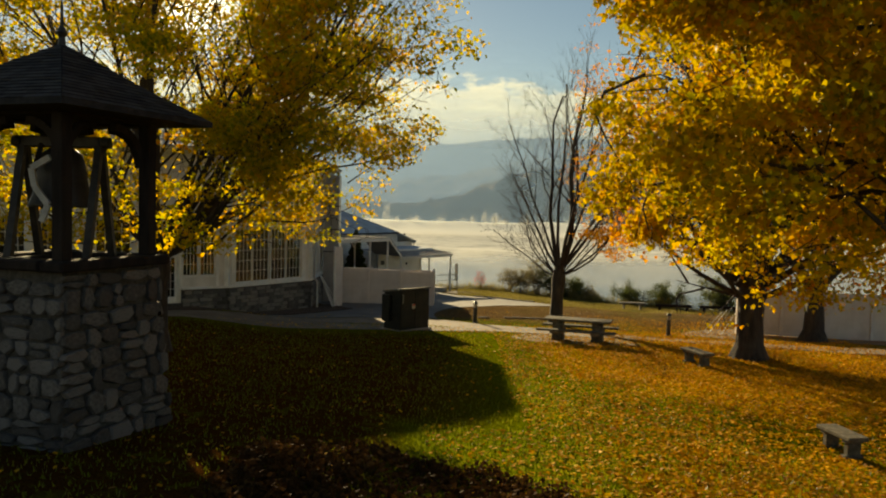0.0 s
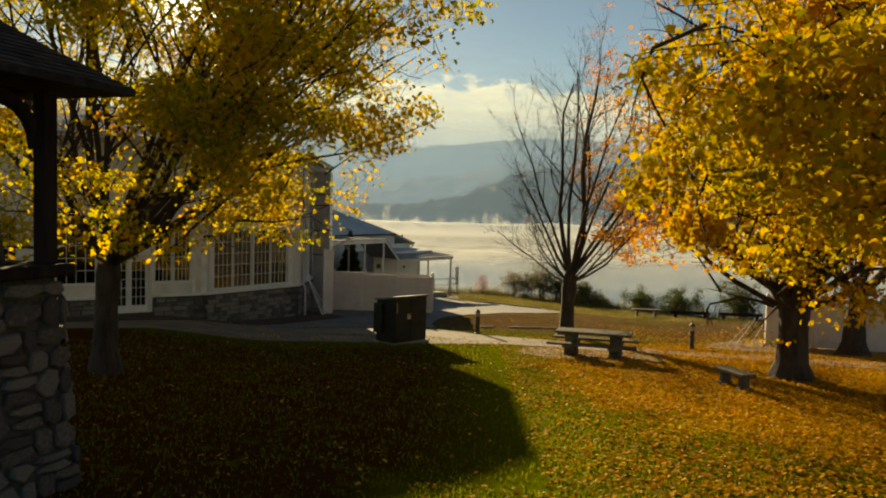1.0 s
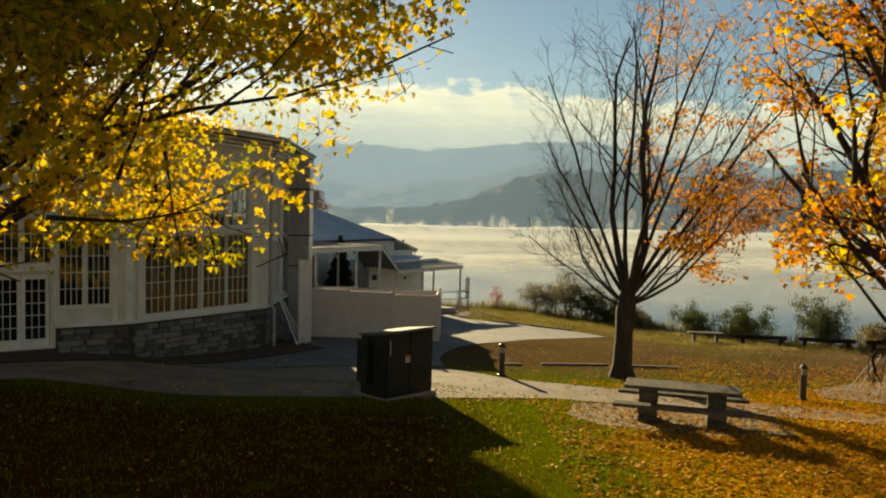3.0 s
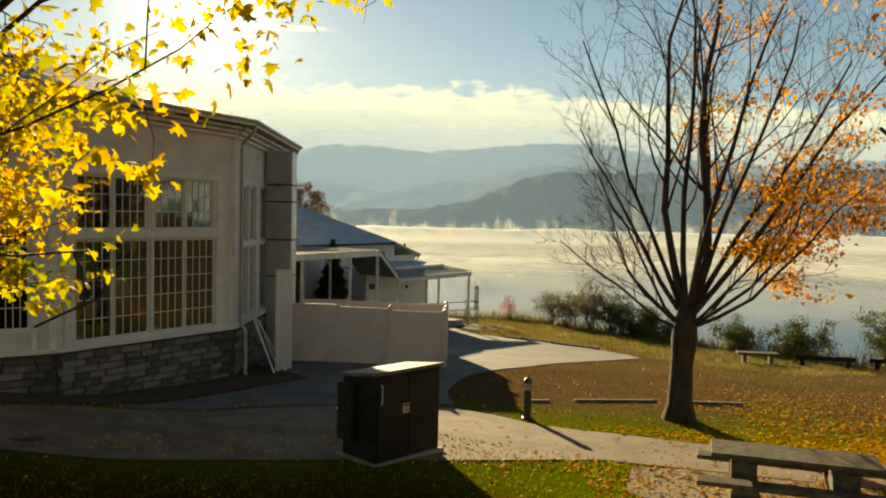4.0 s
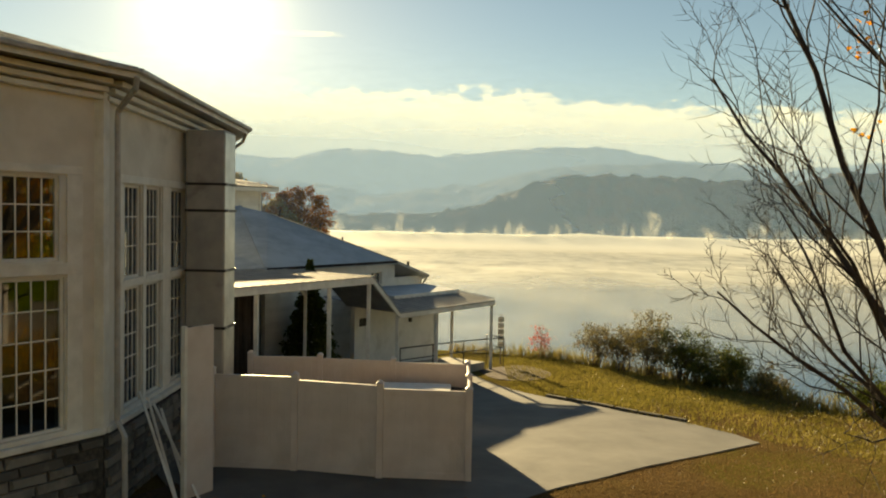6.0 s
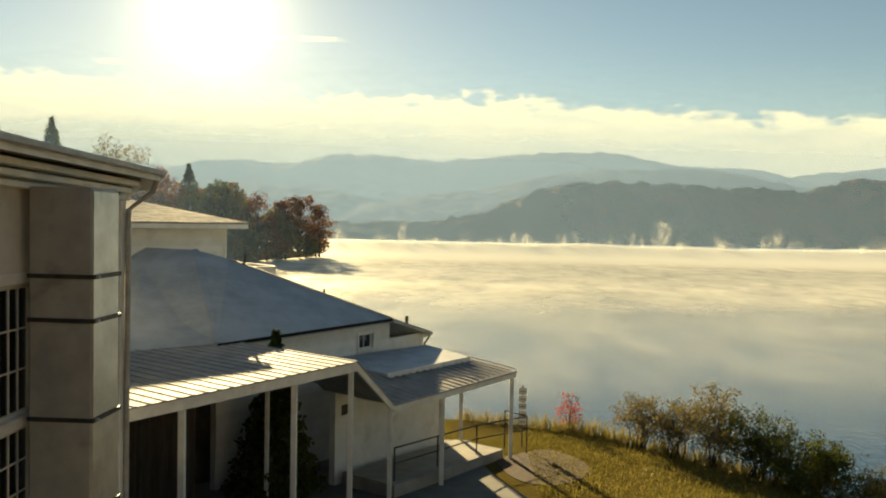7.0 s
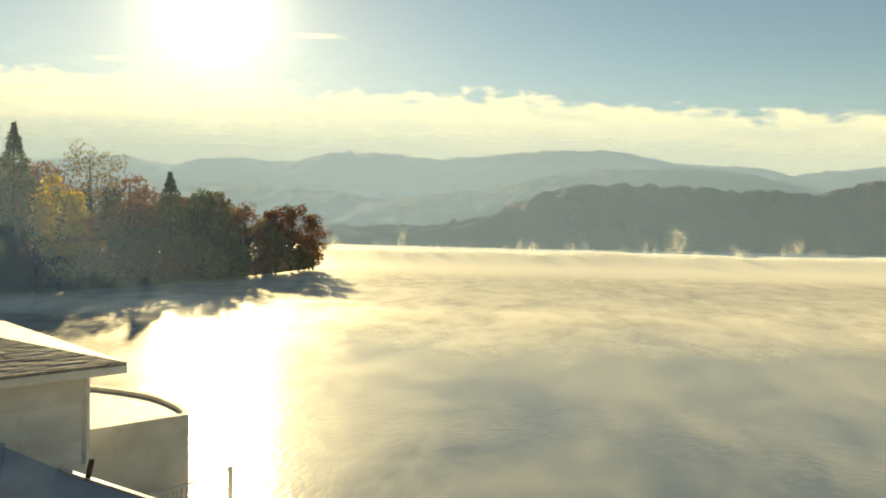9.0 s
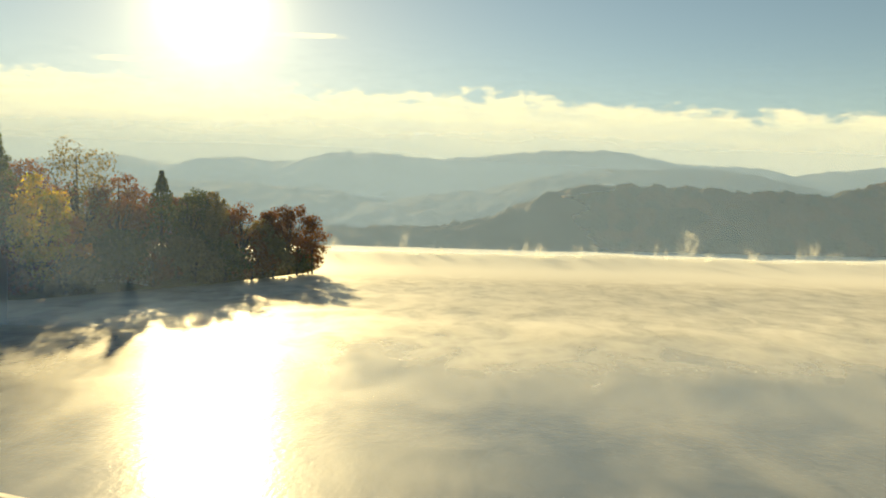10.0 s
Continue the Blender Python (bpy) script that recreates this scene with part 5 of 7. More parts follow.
for i in range(9):
    s = -6.2 + i * 0.34
    cl = thing("hanging_cloth", pose(*pp(s, -1.4, 0.3), 0, 0, 58 + random.uniform(-6, 6)), "brown cloth hanging from the porch roof", "curtain", "porch cloths")
    bm = bmesh.new()
    grid = [[bm.verts.new((x * 0.045 - 0.16, 0.03 * math.sin(x * 1.7 + i), z * 0.38)) for x in range(8)] for z in range(7)]
    for a in range(6):
        for b in range(7):
            bm.faces.new((grid[a][b], grid[a][b + 1], grid[a + 1][b + 1], grid[a + 1][b]))
    bmesh.ops.solidify(bm, geom=bm.faces[:], thickness=0.012)
    part("cloth", bm, M["curtain"], cl, smooth=True)

# ---- lower canopy and ledge towards the lake ----
canopy = thing("side_canopy", pose(0, 0, 0), "low white-posted canopy over a ramp beside the wing", "canopy")
part("roof_sheet", slab([pp(1.56, 0.12, 1.72), pp(7.85, 0.12, 1.66), pp(7.85, -2.6, 1.98), pp(1.56, -3.4, 2.02)], 0.04), M["metal_roof"], canopy, "pale low canopy sheet")
for i in range(20):
    s = 1.75 + i * 0.315
    part("rib", beam(pp(s, 0.12, 1.745), pp(s, -2.6, 2.04), 0.035, 0.03), M["metal_roof"], canopy)
part("front_beam", beam(pp(1.56, 0.06, 1.60), pp(7.85, 0.06, 1.54), 0.06, 0.17, 0.008), M["white_paint"], canopy)
part("end_beam", beam(pp(7.8, 0.06, 1.54), pp(7.8, -2.6, 1.80), 0.06, 0.15, 0.008), M["white_paint"], canopy)
for s, o, t in ((3.85, 0.0, 1.50), (7.72, 0.0, 1.46), (7.72, -1.9, 1.64)):
    p = pp(s, o, 0)
    part("post", box(p[0] - 0.06, p[1] - 0.06, ground_z(p[0], p[1]) - 0.05, p[0] + 0.06, p[1] + 0.06, t, 0.008), M["white_paint"], canopy)
ledge = thing("flat_roof_box", pose(0, 0, 0), "flat grey-white raised roof box above the canopy", "roof")
part("roof_box", slab([(-3.72, 58.75, 2.02), (-1.45, 61.98, 2.02), (-2.95, 63.8, 2.08), (-5.95, 60.4, 2.08)], 0.28), M["membrane"], ledge)
part("drip_edge", beam((-3.71, 58.73, 1.97), (-1.44, 61.96, 1.97), 0.03, 0.14), M["white_paint"], ledge)
# pale lower room behind the canopy, with a small dark hatch
room = thing("lower_room", pose(0, 0, 0), "white lower room wall under the canopy", "building")
m, length = side_frame(uv(PC, 1.9, -2.2, 0)[:2], uv(PC, 7.0, -2.2, 0)[:2])
wl = part("wall", holed_wall(length, -1.7, 1.85, 0.2, [(0.25, 0.95, 0.75, 1.25)]), M["siding"], room)
wl.matrix_world = m
part("louvre", box(0.25, 0.06, 0.95, 0.75, 0.10, 1.25), M["steel_dark"], wl)
part("corner_board", box(length - 0.12, -0.03, -1.6, length + 0.02, -0.004, 1.80), M["white_paint"], wl)
part("wall_lamp", box(3.2, -0.10, 0.85, 3.3, -0.004, 1.0), M["steel_dark"], wl)
# ramp with pipe rails
ramp = thing("ramp", pose(0, 0, 0), "concrete ramp with dark pipe handrails", "ramp")
part("ramp_slab", slab([pp(2.0, -0.2, -0.52), pp(7.6, -0.2, -0.85), pp(7.6, -2.0, -0.85), pp(2.0, -2.0, -0.52)], 0.5), M["concrete"], ramp)
hr = [pp(2.3, -0.45, 0.35), pp(6.4, -0.45, 0.12), pp(8.6, 0.1, 0.05), pp(8.9, -0.9, 0.05)]
part("handrail", rod(hr, 0.024, 6), M["steel_dark"], ramp)
part("handrail", rod([(x, y, z - 0.42) for x, y, z in hr], 0.02, 6), M["steel_dark"], ramp)
for s, o, z in ((2.3, -0.45, 0.35), (4.3, -0.45, 0.24), (6.4, -0.45, 0.12), (8.6, 0.1, 0.05), (8.9, -0.9, 0.05)):
    p = pp(s, o, z)
    part("rail_post", rod([(p[0], p[1], -1.3), p], 0.022, 6), M["steel_dark"], ramp)
kayak = thing("upturned_boat", pose(-1.75, 61.2, ground_z(-1.75, 61.2), 0, 8, 100) @ Matrix.Scale(0.6, 4), "red and white boat lying by the ramp", "boat")
hull_v, hull_f = [], []
tube_arrays([Vector((x, 0, 0.12 + 0.03 * abs(x))) for x in (-1.1, -0.8, -0.4, 0, 0.4, 0.8, 1.1)], [0.02, 0.14, 0.22, 0.24, 0.22, 0.14, 0.02], 10, hull_v, hull_f)
mesh_object("hull", hull_v, hull_f, M["red_paint"], kayak, smooth=True)
mesh_object("deck_band", [v + Vector((0, 0, 0.05)) for v in hull_v[20:50]], [f for f in hull_f if max(f) < 30], M["sign_white"], kayak, smooth=True)

# ---- pale fence round the service yard ----
F_FRONT = [(-5.95, 45.50, 1.80, -0.25), (-4.25, 45.42, 1.74, -0.22), (-2.51, 45.12, 1.68, -0.18), (-0.78, 45.08, 1.62, -0.18)]
F_BACK = [(-6.2, 49.05, 1.50, -0.45), (-4.5, 49.15, 1.47, -0.45), (-2.68, 49.05, 1.44, -0.45), (-0.86, 48.93, 1.42, -0.42)]
fence = thing("yard_fence", pose(0, 0, 0), "pale vinyl privacy fence panels round a service yard", "fence")


def fence_run(posts, owner, ends=True):
    for i, (x, y, top, foot) in enumerate(posts):
        if not ends and i in (0, len(posts) - 1):
            continue
        part("post", box(x - 0.065, y - 0.065, foot - 0.15, x + 0.065, y + 0.065, top + 0.05, 0.006), M["vinyl"], owner)
        cap = bmesh.new()
        bmesh.ops.create_cone(cap, cap_ends=True, segments=4, radius1=0.11, radius2=0.0, depth=0.07, matrix=pose(x, y, top + 0.087, 0, 0, 45))
        part("post_cap", cap, M["vinyl"], owner)
    for (x0, y0, t0, f0), (x1, y1, t1, f1) in zip(posts, posts[1:]):
        m, length = side_frame((x0, y0), (x1, y1))
        panel = part("panel", box(0.068, -0.022, t1 - 0.10, length - 0.068, 0.03, t1, 0.006), M["vinyl"], owner)
        panel.matrix_world = m
        low = part("rail", box(0.068, -0.020, f1 + 0.06, length - 0.068, 0.028, f1 + 0.20, 0.006), M["vinyl"], panel)
        low.matrix_world = m
        count = 11
        for b in range(count):
            a = 0.068 + (length - 0.136) * b / count
            bd = part("board", box(a + 0.0008, -0.008, f1 + 0.20, a + (length - 0.136) / count - 0.0008, 0.014, t1 - 0.10), M["vinyl"], panel)
            bd.matrix_world = m


fence_run(F_FRONT, fence)
fence_run(F_BACK, fence)
fence_run([(-0.78, 45.08, 1.62, -0.18), (-0.80, 47.0, 1.50, -0.30), (-0.86, 48.93, 1.42, -0.42)], fence, False)
stub = thing("tall_side_panel", pose(-5.55, 43.82, -0.2, 0, 0, 62), "taller pale panel closing the gap to the hall wall", "fence")
part("panel", box(-0.38, -0.03, 0.0, 0.24, 0.03, 3.15, 0.008), M["vinyl"], stub)
part("batten", box(-0.45, -0.05, 0.0, -0.382, 0.05, 3.18, 0.006), M["white_paint"], stub)
# leaning boards at the foot of the wall
for i, (dx, lean) in enumerate(((0.0, 0.65), (0.22, 0.5), (0.38, 0.8), (0.60, 0.45))):
    lb = thing("leaning_board", pose(0, 0, 0), "pale timber board leaning against the hall wall", "board", "leaning boards")
    x, y = -6.35 + dx * 0.25, 43.6 + dx
    part("board", beam((x + lean, y - 0.5, ground_z(x + lean, y - 0.5)), (x - 0.32, y + 0.15, 1.75 - 0.15 * i), 0.045, 0.02), M["white_paint"], lb)
# kept inside the fence
chest = thing("storage_chest", pose(-2.05, 47.45, ground_z(-2.05, 47.45) + 0.03), "pale storage chest with a wide sunlit lid in the yard", "chest")
part("body", box(-0.74, -0.62, 0.0, 0.74, 0.62, 1.26, 0.02), M["vinyl"], chest)
part("lid", slab([(-0.82, -0.70, 1.33), (0.82, -0.70, 1.33), (0.82, 0.70, 1.40), (-0.82, 0.70, 1.40)], 0.06), M["sign_white"], chest, "flat white lid")
part("hasp", box(-0.04, -0.65, 1.02, 0.04, -0.622, 1.16, 0.005), M["steel_dark"], chest)
def yard_bin(x, y, turn):
    b = thing("rubbish_bin", pose(x, y, ground_z(x, y) + 0.03, 0, 0, turn), "dark green wheeled rubbish bin in the fenced yard", "bin", "yard bins")
    bm = bmesh.new()
    lo = [bm.verts.new(p) for p in ((-0.24, -0.26, 0.06), (0.24, -0.26, 0.06), (0.24, 0.26, 0.06), (-0.24, 0.26, 0.06))]
    hi = [bm.verts.new(p) for p in ((-0.30, -0.35, 1.12), (0.30, -0.35, 1.12), (0.30, 0.33, 1.16), (-0.30, 0.33, 1.16))]
    for i in range(4):
        bm.faces.new((lo[i], lo[(i + 1) % 4], hi[(i + 1) % 4], hi[i]))
    bm.faces.new(lo[::-1])
    bm.faces.new(hi)
    bmesh.ops.bevel(bm, geom=bm.edges[:], offset=0.025, segments=2, affect="EDGES")
    part("body", bm, M["box_green"], b)
    part("lid", slab([(-0.33, -0.39, 1.20), (0.33, -0.39, 1.20), (0.33, 0.38, 1.26), (-0.33, 0.38, 1.26)], 0.04), M["box_green"], b)
    for sx in (-1, 1):
        wheel = part("wheel", lathe([(0.02, -0.025), (0.11, -0.025), (0.12, 0.0), (0.11, 0.025), (0.02, 0.025)], 12), M["steel_dark"], b)
        wheel.matrix_local = pose(sx * 0.27, 0.27, 0.12, 0, 90, 0)
    part("handle", rod([(-0.22, 0.36, 1.16), (-0.22, 0.43, 1.17), (0.22, 0.43, 1.17), (0.22, 0.36, 1.16)], 0.016, 6), M["steel_dark"], b)


yard_bin(-3.35, 48.1, 12)
yard_bin(-1.35, 48.45, -20)
heap = thing("brush_heap", pose(-4.35, 47.7, ground_z(-4.35, 47.7)), "heap of dry yellow cuttings against the yard fence", "cuttings")
heap_rng = random.Random(61)
v, f = [], []
for i in range(160):
    a, r = heap_rng.uniform(0, 6.28), heap_rng.uniform(0.0, 0.5)
    p = Vector((r * math.cos(a), r * 0.7 * math.sin(a), heap_rng.uniform(0.0, 1.15 * (1 - r))))
    w = Vector((heap_rng.gauss(0, 1), heap_rng.gauss(0, 1), heap_rng.gauss(0.6, 0.6))).normalized() * heap_rng.uniform(0.2, 0.5)
    tube_arrays([p - w * 0.5, p + w * 0.1, p + w * 0.5], [0.012, 0.010, 0.004], 4, v, f)
mesh_object("cuttings", v, f, M["reed"], heap)["kind"] = "stuff"

# ---- dark equipment cabinet on the lawn ----
cab = thing("equipment_cabinet", pose(-1.63, 33.98, ground_z(-1.2, 35.0) - 0.05, 0, 0, 47), "dark green steel utility cabinet with a dull grey lid", "cabinet")
part("plinth", box(-0.08, -0.08, 0.0, 1.66, 1.02, 0.14, 0.01), M["concrete"], cab)
bm = bmesh.new()
lo = [bm.verts.new((x, y, 0.142)) for x, y in ((0, 0), (1.58, 0), (1.58, 0.94), (0, 0.94))]
hi = [bm.verts.new((x, y, z)) for x, y, z in ((0, 0, 1.708), (1.58, 0, 1.708), (1.58, 0.94, 1.582), (0, 0.94, 1.582))]
bm.faces.new(lo[::-1])
bm.faces.new(hi)
for i in range(4):
    bm.faces.new((lo[i], lo[(i + 1) % 4], hi[(i + 1) % 4], hi[i]))
bmesh.ops.bevel(bm, geom=bm.edges[:], offset=0.012, segments=2, affect="EDGES")
part("body", bm, M["box_green"], cab)
part("lid", slab([(-0.05, -0.05, 1.78), (1.63, -0.05, 1.78), (1.63, 0.99, 1.64), (-0.05, 0.99, 1.64)], 0.06), M["box_lid"], cab, "dull grey sloping lid")
for x in (0.04, 0.79):
    part("door_panel", box(x, -0.022, 0.22, x + 0.72, -0.002, 1.66, 0.006), M["box_green"], cab)
part("handle", rod([(0.10, -0.024, 1.20), (0.10, -0.06, 1.23), (0.10, -0.06, 1.52), (0.10, -0.024, 1.55)], 0.016, 6), M["pale_metal"], cab)
plate = part("label_plate", box(0.62, -0.034, 0.96, 0.78, -0.024, 1.14, 0.003), M["sign_white"], cab, "small white warning label with a red band")
part("band", box(0.63, -0.040, 1.08, 0.77, -0.036, 1.13), M["red_paint"], plate)
for z in (1.00, 1.035):
    part("bar", box(0.64, -0.040, z, 0.76, -0.036, z + 0.014), M["steel_dark"], plate)
for z in (0.5, 0.75, 1.0, 1.25):
    part("vent_slat", box(-0.030, 0.12, z, -0.002, 0.82, z + 0.10, 0.008), M["box_green"], cab)
part("side_flange", box(-0.16, 0.50, 0.45, -0.032, 0.92, 1.50, 0.02), M["box_green"], cab)


# ---- bollards ----
def build_bollard(x, y):
    b = thing("bollard_lamp", pose(x, y, ground_z(x, y) - 0.01), "short black bollard lamp with a domed cap beside the path", "bollard", "path bollards")
    part("base", lathe([(0.13, 0), (0.13, 0.05), (0.10, 0.07)], 14), M["bollard"], b)
    part("column", lathe([(0.088, 0.072), (0.088, 0.66), (0.10, 0.67), (0.10, 0.70)], 14), M["bollard"], b, smooth=False)
    part("lens", lathe([(0.070, 0.702), (0.070, 0.86)], 12), M["lamp_lens"], b)
    for i in range(4):
        a = i * math.pi / 2
        part("strut", rod([(0.085 * math.cos(a), 0.085 * math.sin(a), 0.70), (0.085 * math.cos(a), 0.085 * math.sin(a), 0.865)], 0.009, 5), M["bollard"], b)
    part("cap", lathe([(0.105, 0.866), (0.105, 0.89), (0.09, 0.94), (0.05, 0.98), (0.015, 0.995), (0.012, 1.01)], 14), M["bollard"], b)
    return b


first = build_bollard(1.38, 38.48)
copy_thing(first, pose(9.52, 36.82, ground_z(9.52, 36.82) - 0.01))


# ---- picnic table and stone benches ----
def build_table(x, y, turn):
    t = thing("picnic_table", pose(x, y, ground_z(x, y), 0, 0, turn), "heavy mossy concrete picnic table with two attached benches", "table")
    part("tabletop", box(-1.22, -0.42, 0.752, 1.22, 0.42, 0.83, 0.015), M["table_stone"], t)
    for s in (-1, 1):
        part("bench_plank", box(-1.42, s * 0.68 - 0.16, 0.43, 1.42, s * 0.68 + 0.16, 0.50, 0.012), M["table_stone"], t)
    for s in (-0.72, 0.72):
        bm = bmesh.new()
        outline = [(-0.40, 0.0), (0.40, 0.0), (0.40, 0.10), (0.32, 0.16), (0.30, 0.26), (0.82, 0.33), (0.82, 0.395), (0.26, 0.395), (0.20, 0.46), (0.22, 0.60), (0.32, 0.695), (-0.32, 0.695), (-0.22, 0.60), (-0.20, 0.46), (-0.26, 0.395), (-0.82, 0.395), (-0.82, 0.33), (-0.30, 0.26), (-0.32, 0.16), (-0.40, 0.10)]
        lo = [bm.verts.new((s - 0.19, a, b * 1.078 - 0.004)) for a, b in outline]
        hi = [bm.verts.new((s + 0.19, a, b * 1.078 - 0.004)) for a, b in outline]
        k = len(outline)
        for i in range(k):
            bm.faces.new((lo[i], lo[(i + 1) % k], hi[(i + 1) % k], hi[i]))
        bm.faces.new(list(reversed(lo)))
        bm.faces.new(hi)
        bmesh.ops.recalc_face_normals(bm, faces=bm.faces)
        part("pedestal", bm, M["table_stone"], t)
    return t


def build_bench(x, y, turn, w=1.2):
    b = thing("stone_bench", pose(x, y, ground_z(x, y), 0, 0, turn), "low mossy concrete bench on two pedestals among fallen leaves", "bench", "stone benches")
    part("seat", box(-w / 2, -0.22, 0.36, w / 2, 0.22, 0.44, 0.015), M["table_stone"], b)
    for s in (-1, 1):
        bm = bmesh.new()
        box_into(bm, s * w * 0.32 - 0.07, -0.20, 0.0, s * w * 0.32 + 0.07, 0.20, 0.06, 0.008)
        box_into(bm, s * w * 0.32 - 0.06, -0.14, 0.062, s * w * 0.32 + 0.06, 0.14, 0.30, 0.008)
        box_into(bm, s * w * 0.32 - 0.07, -0.19, 0.302, s * w * 0.32 + 0.07, 0.19, 0.358, 0.008)
        part("pedestal", bm, M["table_stone"], b)
    return b


build_table(5.06, 32.5, -16)
build_bench(8.02, 27.75, -72, 1.22)
build_bench(8.28, 19.0, -80, 1.02)
build_bench(10.9, 50.3, -6, 1.5)
for (x0, y0), (x1, y1) in (((12.2, 50.0), (14.1, 49.3)), ((14.5, 49.15), (16.6, 48.5)), ((17.0, 48.4), (19.4, 48.1))):
    lr = thing("log_rail", pose(0, 0, 0), "dark weathered log rail along the lake bank", "rail", "bank rails")
    part("log", rod([(x0, y0, ground_z(x0, y0) + 0.34), ((x0 + x1) / 2, (y0 + y1) / 2, ground_z((x0 + x1) / 2, (y0 + y1) / 2) + 0.32), (x1, y1, ground_z(x1, y1) + 0.34)], 0.085, 8), M["wood_dark"], lr)
    for t in (0.12, 0.88):
        px, py = x0 + (x1 - x0) * t, y0 + (y1 - y0) * t
        part("post", rod([(px, py, ground_z(px, py) - 0.1), (px, py, ground_z(px, py) + 0.27)], 0.09, 8), M["wood_dark"], lr)
# timber edging in the island of grass
for (x0, y0), (x1, y1) in (((1.55, 40.30), (2.1, 40.38)), ((2.75, 40.55), (4.95, 41.02)), ((5.6, 41.1), (7.4, 41.3))):
    ed = thing("timber_edging", pose(0, 0, 0), "half-sunk timber edging in the tired grass", "edging", "timber edging")
    part("log", beam((x0, y0, ground_z(x0, y0) + 0.03), (x1, y1, ground_z(x1, y1) + 0.03), 0.12, 0.07, 0.02), M["wood_grey"], ed)
kerb_pts = [(5.3, 52.25), (3.5, 53.6), (1.6, 55.4)]
for (x0, y0), (x1, y1) in zip(kerb_pts, kerb_pts[1:]):
    for i in range(3):
        a, b = Vector((x0, y0)).lerp(Vector((x1, y1)), i / 3 + 0.01), Vector((x0, y0)).lerp(Vector((x1, y1)), (i + 1) / 3 - 0.01)
        kb = thing("kerb_stone", pose(0, 0, 0), "low earth-stained kerb stone at the drive's edge", "kerb", "drive kerb")
        part("stone", beam((a.x, a.y, ground_z(a.x, a.y) + 0.03), (b.x, b.y, ground_z(b.x, b.y) + 0.03), 0.16, 0.14, 0.02), M["table_stone"], kb)
# post with small pale notice plates at the canopy's end
sp = thing("notice_post", pose(0.35, 63.4, ground_z(0.35, 63.4)), "slim post with small pale notice plates", "sign")
part("post", rod([(0, 0, -0.1), (0, 0, 2.1)], 0.03, 6), M["wood_grey"], sp)
for i in range(5):
    pl2 = part("plate", box(-0.13, -0.05, 0.75 + i * 0.26, 0.13, -0.034, 0.97 + i * 0.26, 0.005), M["sign_white"], sp)
    part("bar", box(-0.09, -0.056, 0.84 + i * 0.26, 0.09, -0.052, 0.87 + i * 0.26), M["steel_dark"], pl2)

# ---- screen fence at the edge of the lawn ----
far_fence = thing("screen_fence", pose(0, 0, 0), "pale vinyl privacy fence at the edge of the lawn", "fence")
fence_run([(13.05 + 1.75 * i, 38.7 - 0.42 * i, 1.82, -0.22) for i in range(7)], far_fence)
for i in range(4):
    lp = thing("leaning_pole", pose(0, 0, 0), "thin pale pole leaning beside the fence", "pole", "leaning poles")
    x = 12.1 + i * 0.2
    part("pole", rod([(x - 0.75 + 0.05 * i, 38.3 - 0.1 * i, ground_z(x - 0.75, 38.3)), (x + 0.35, 38.9, 0.75 + 0.10 * (i % 3))], 0.014, 5), M["pale_metal"], lp)


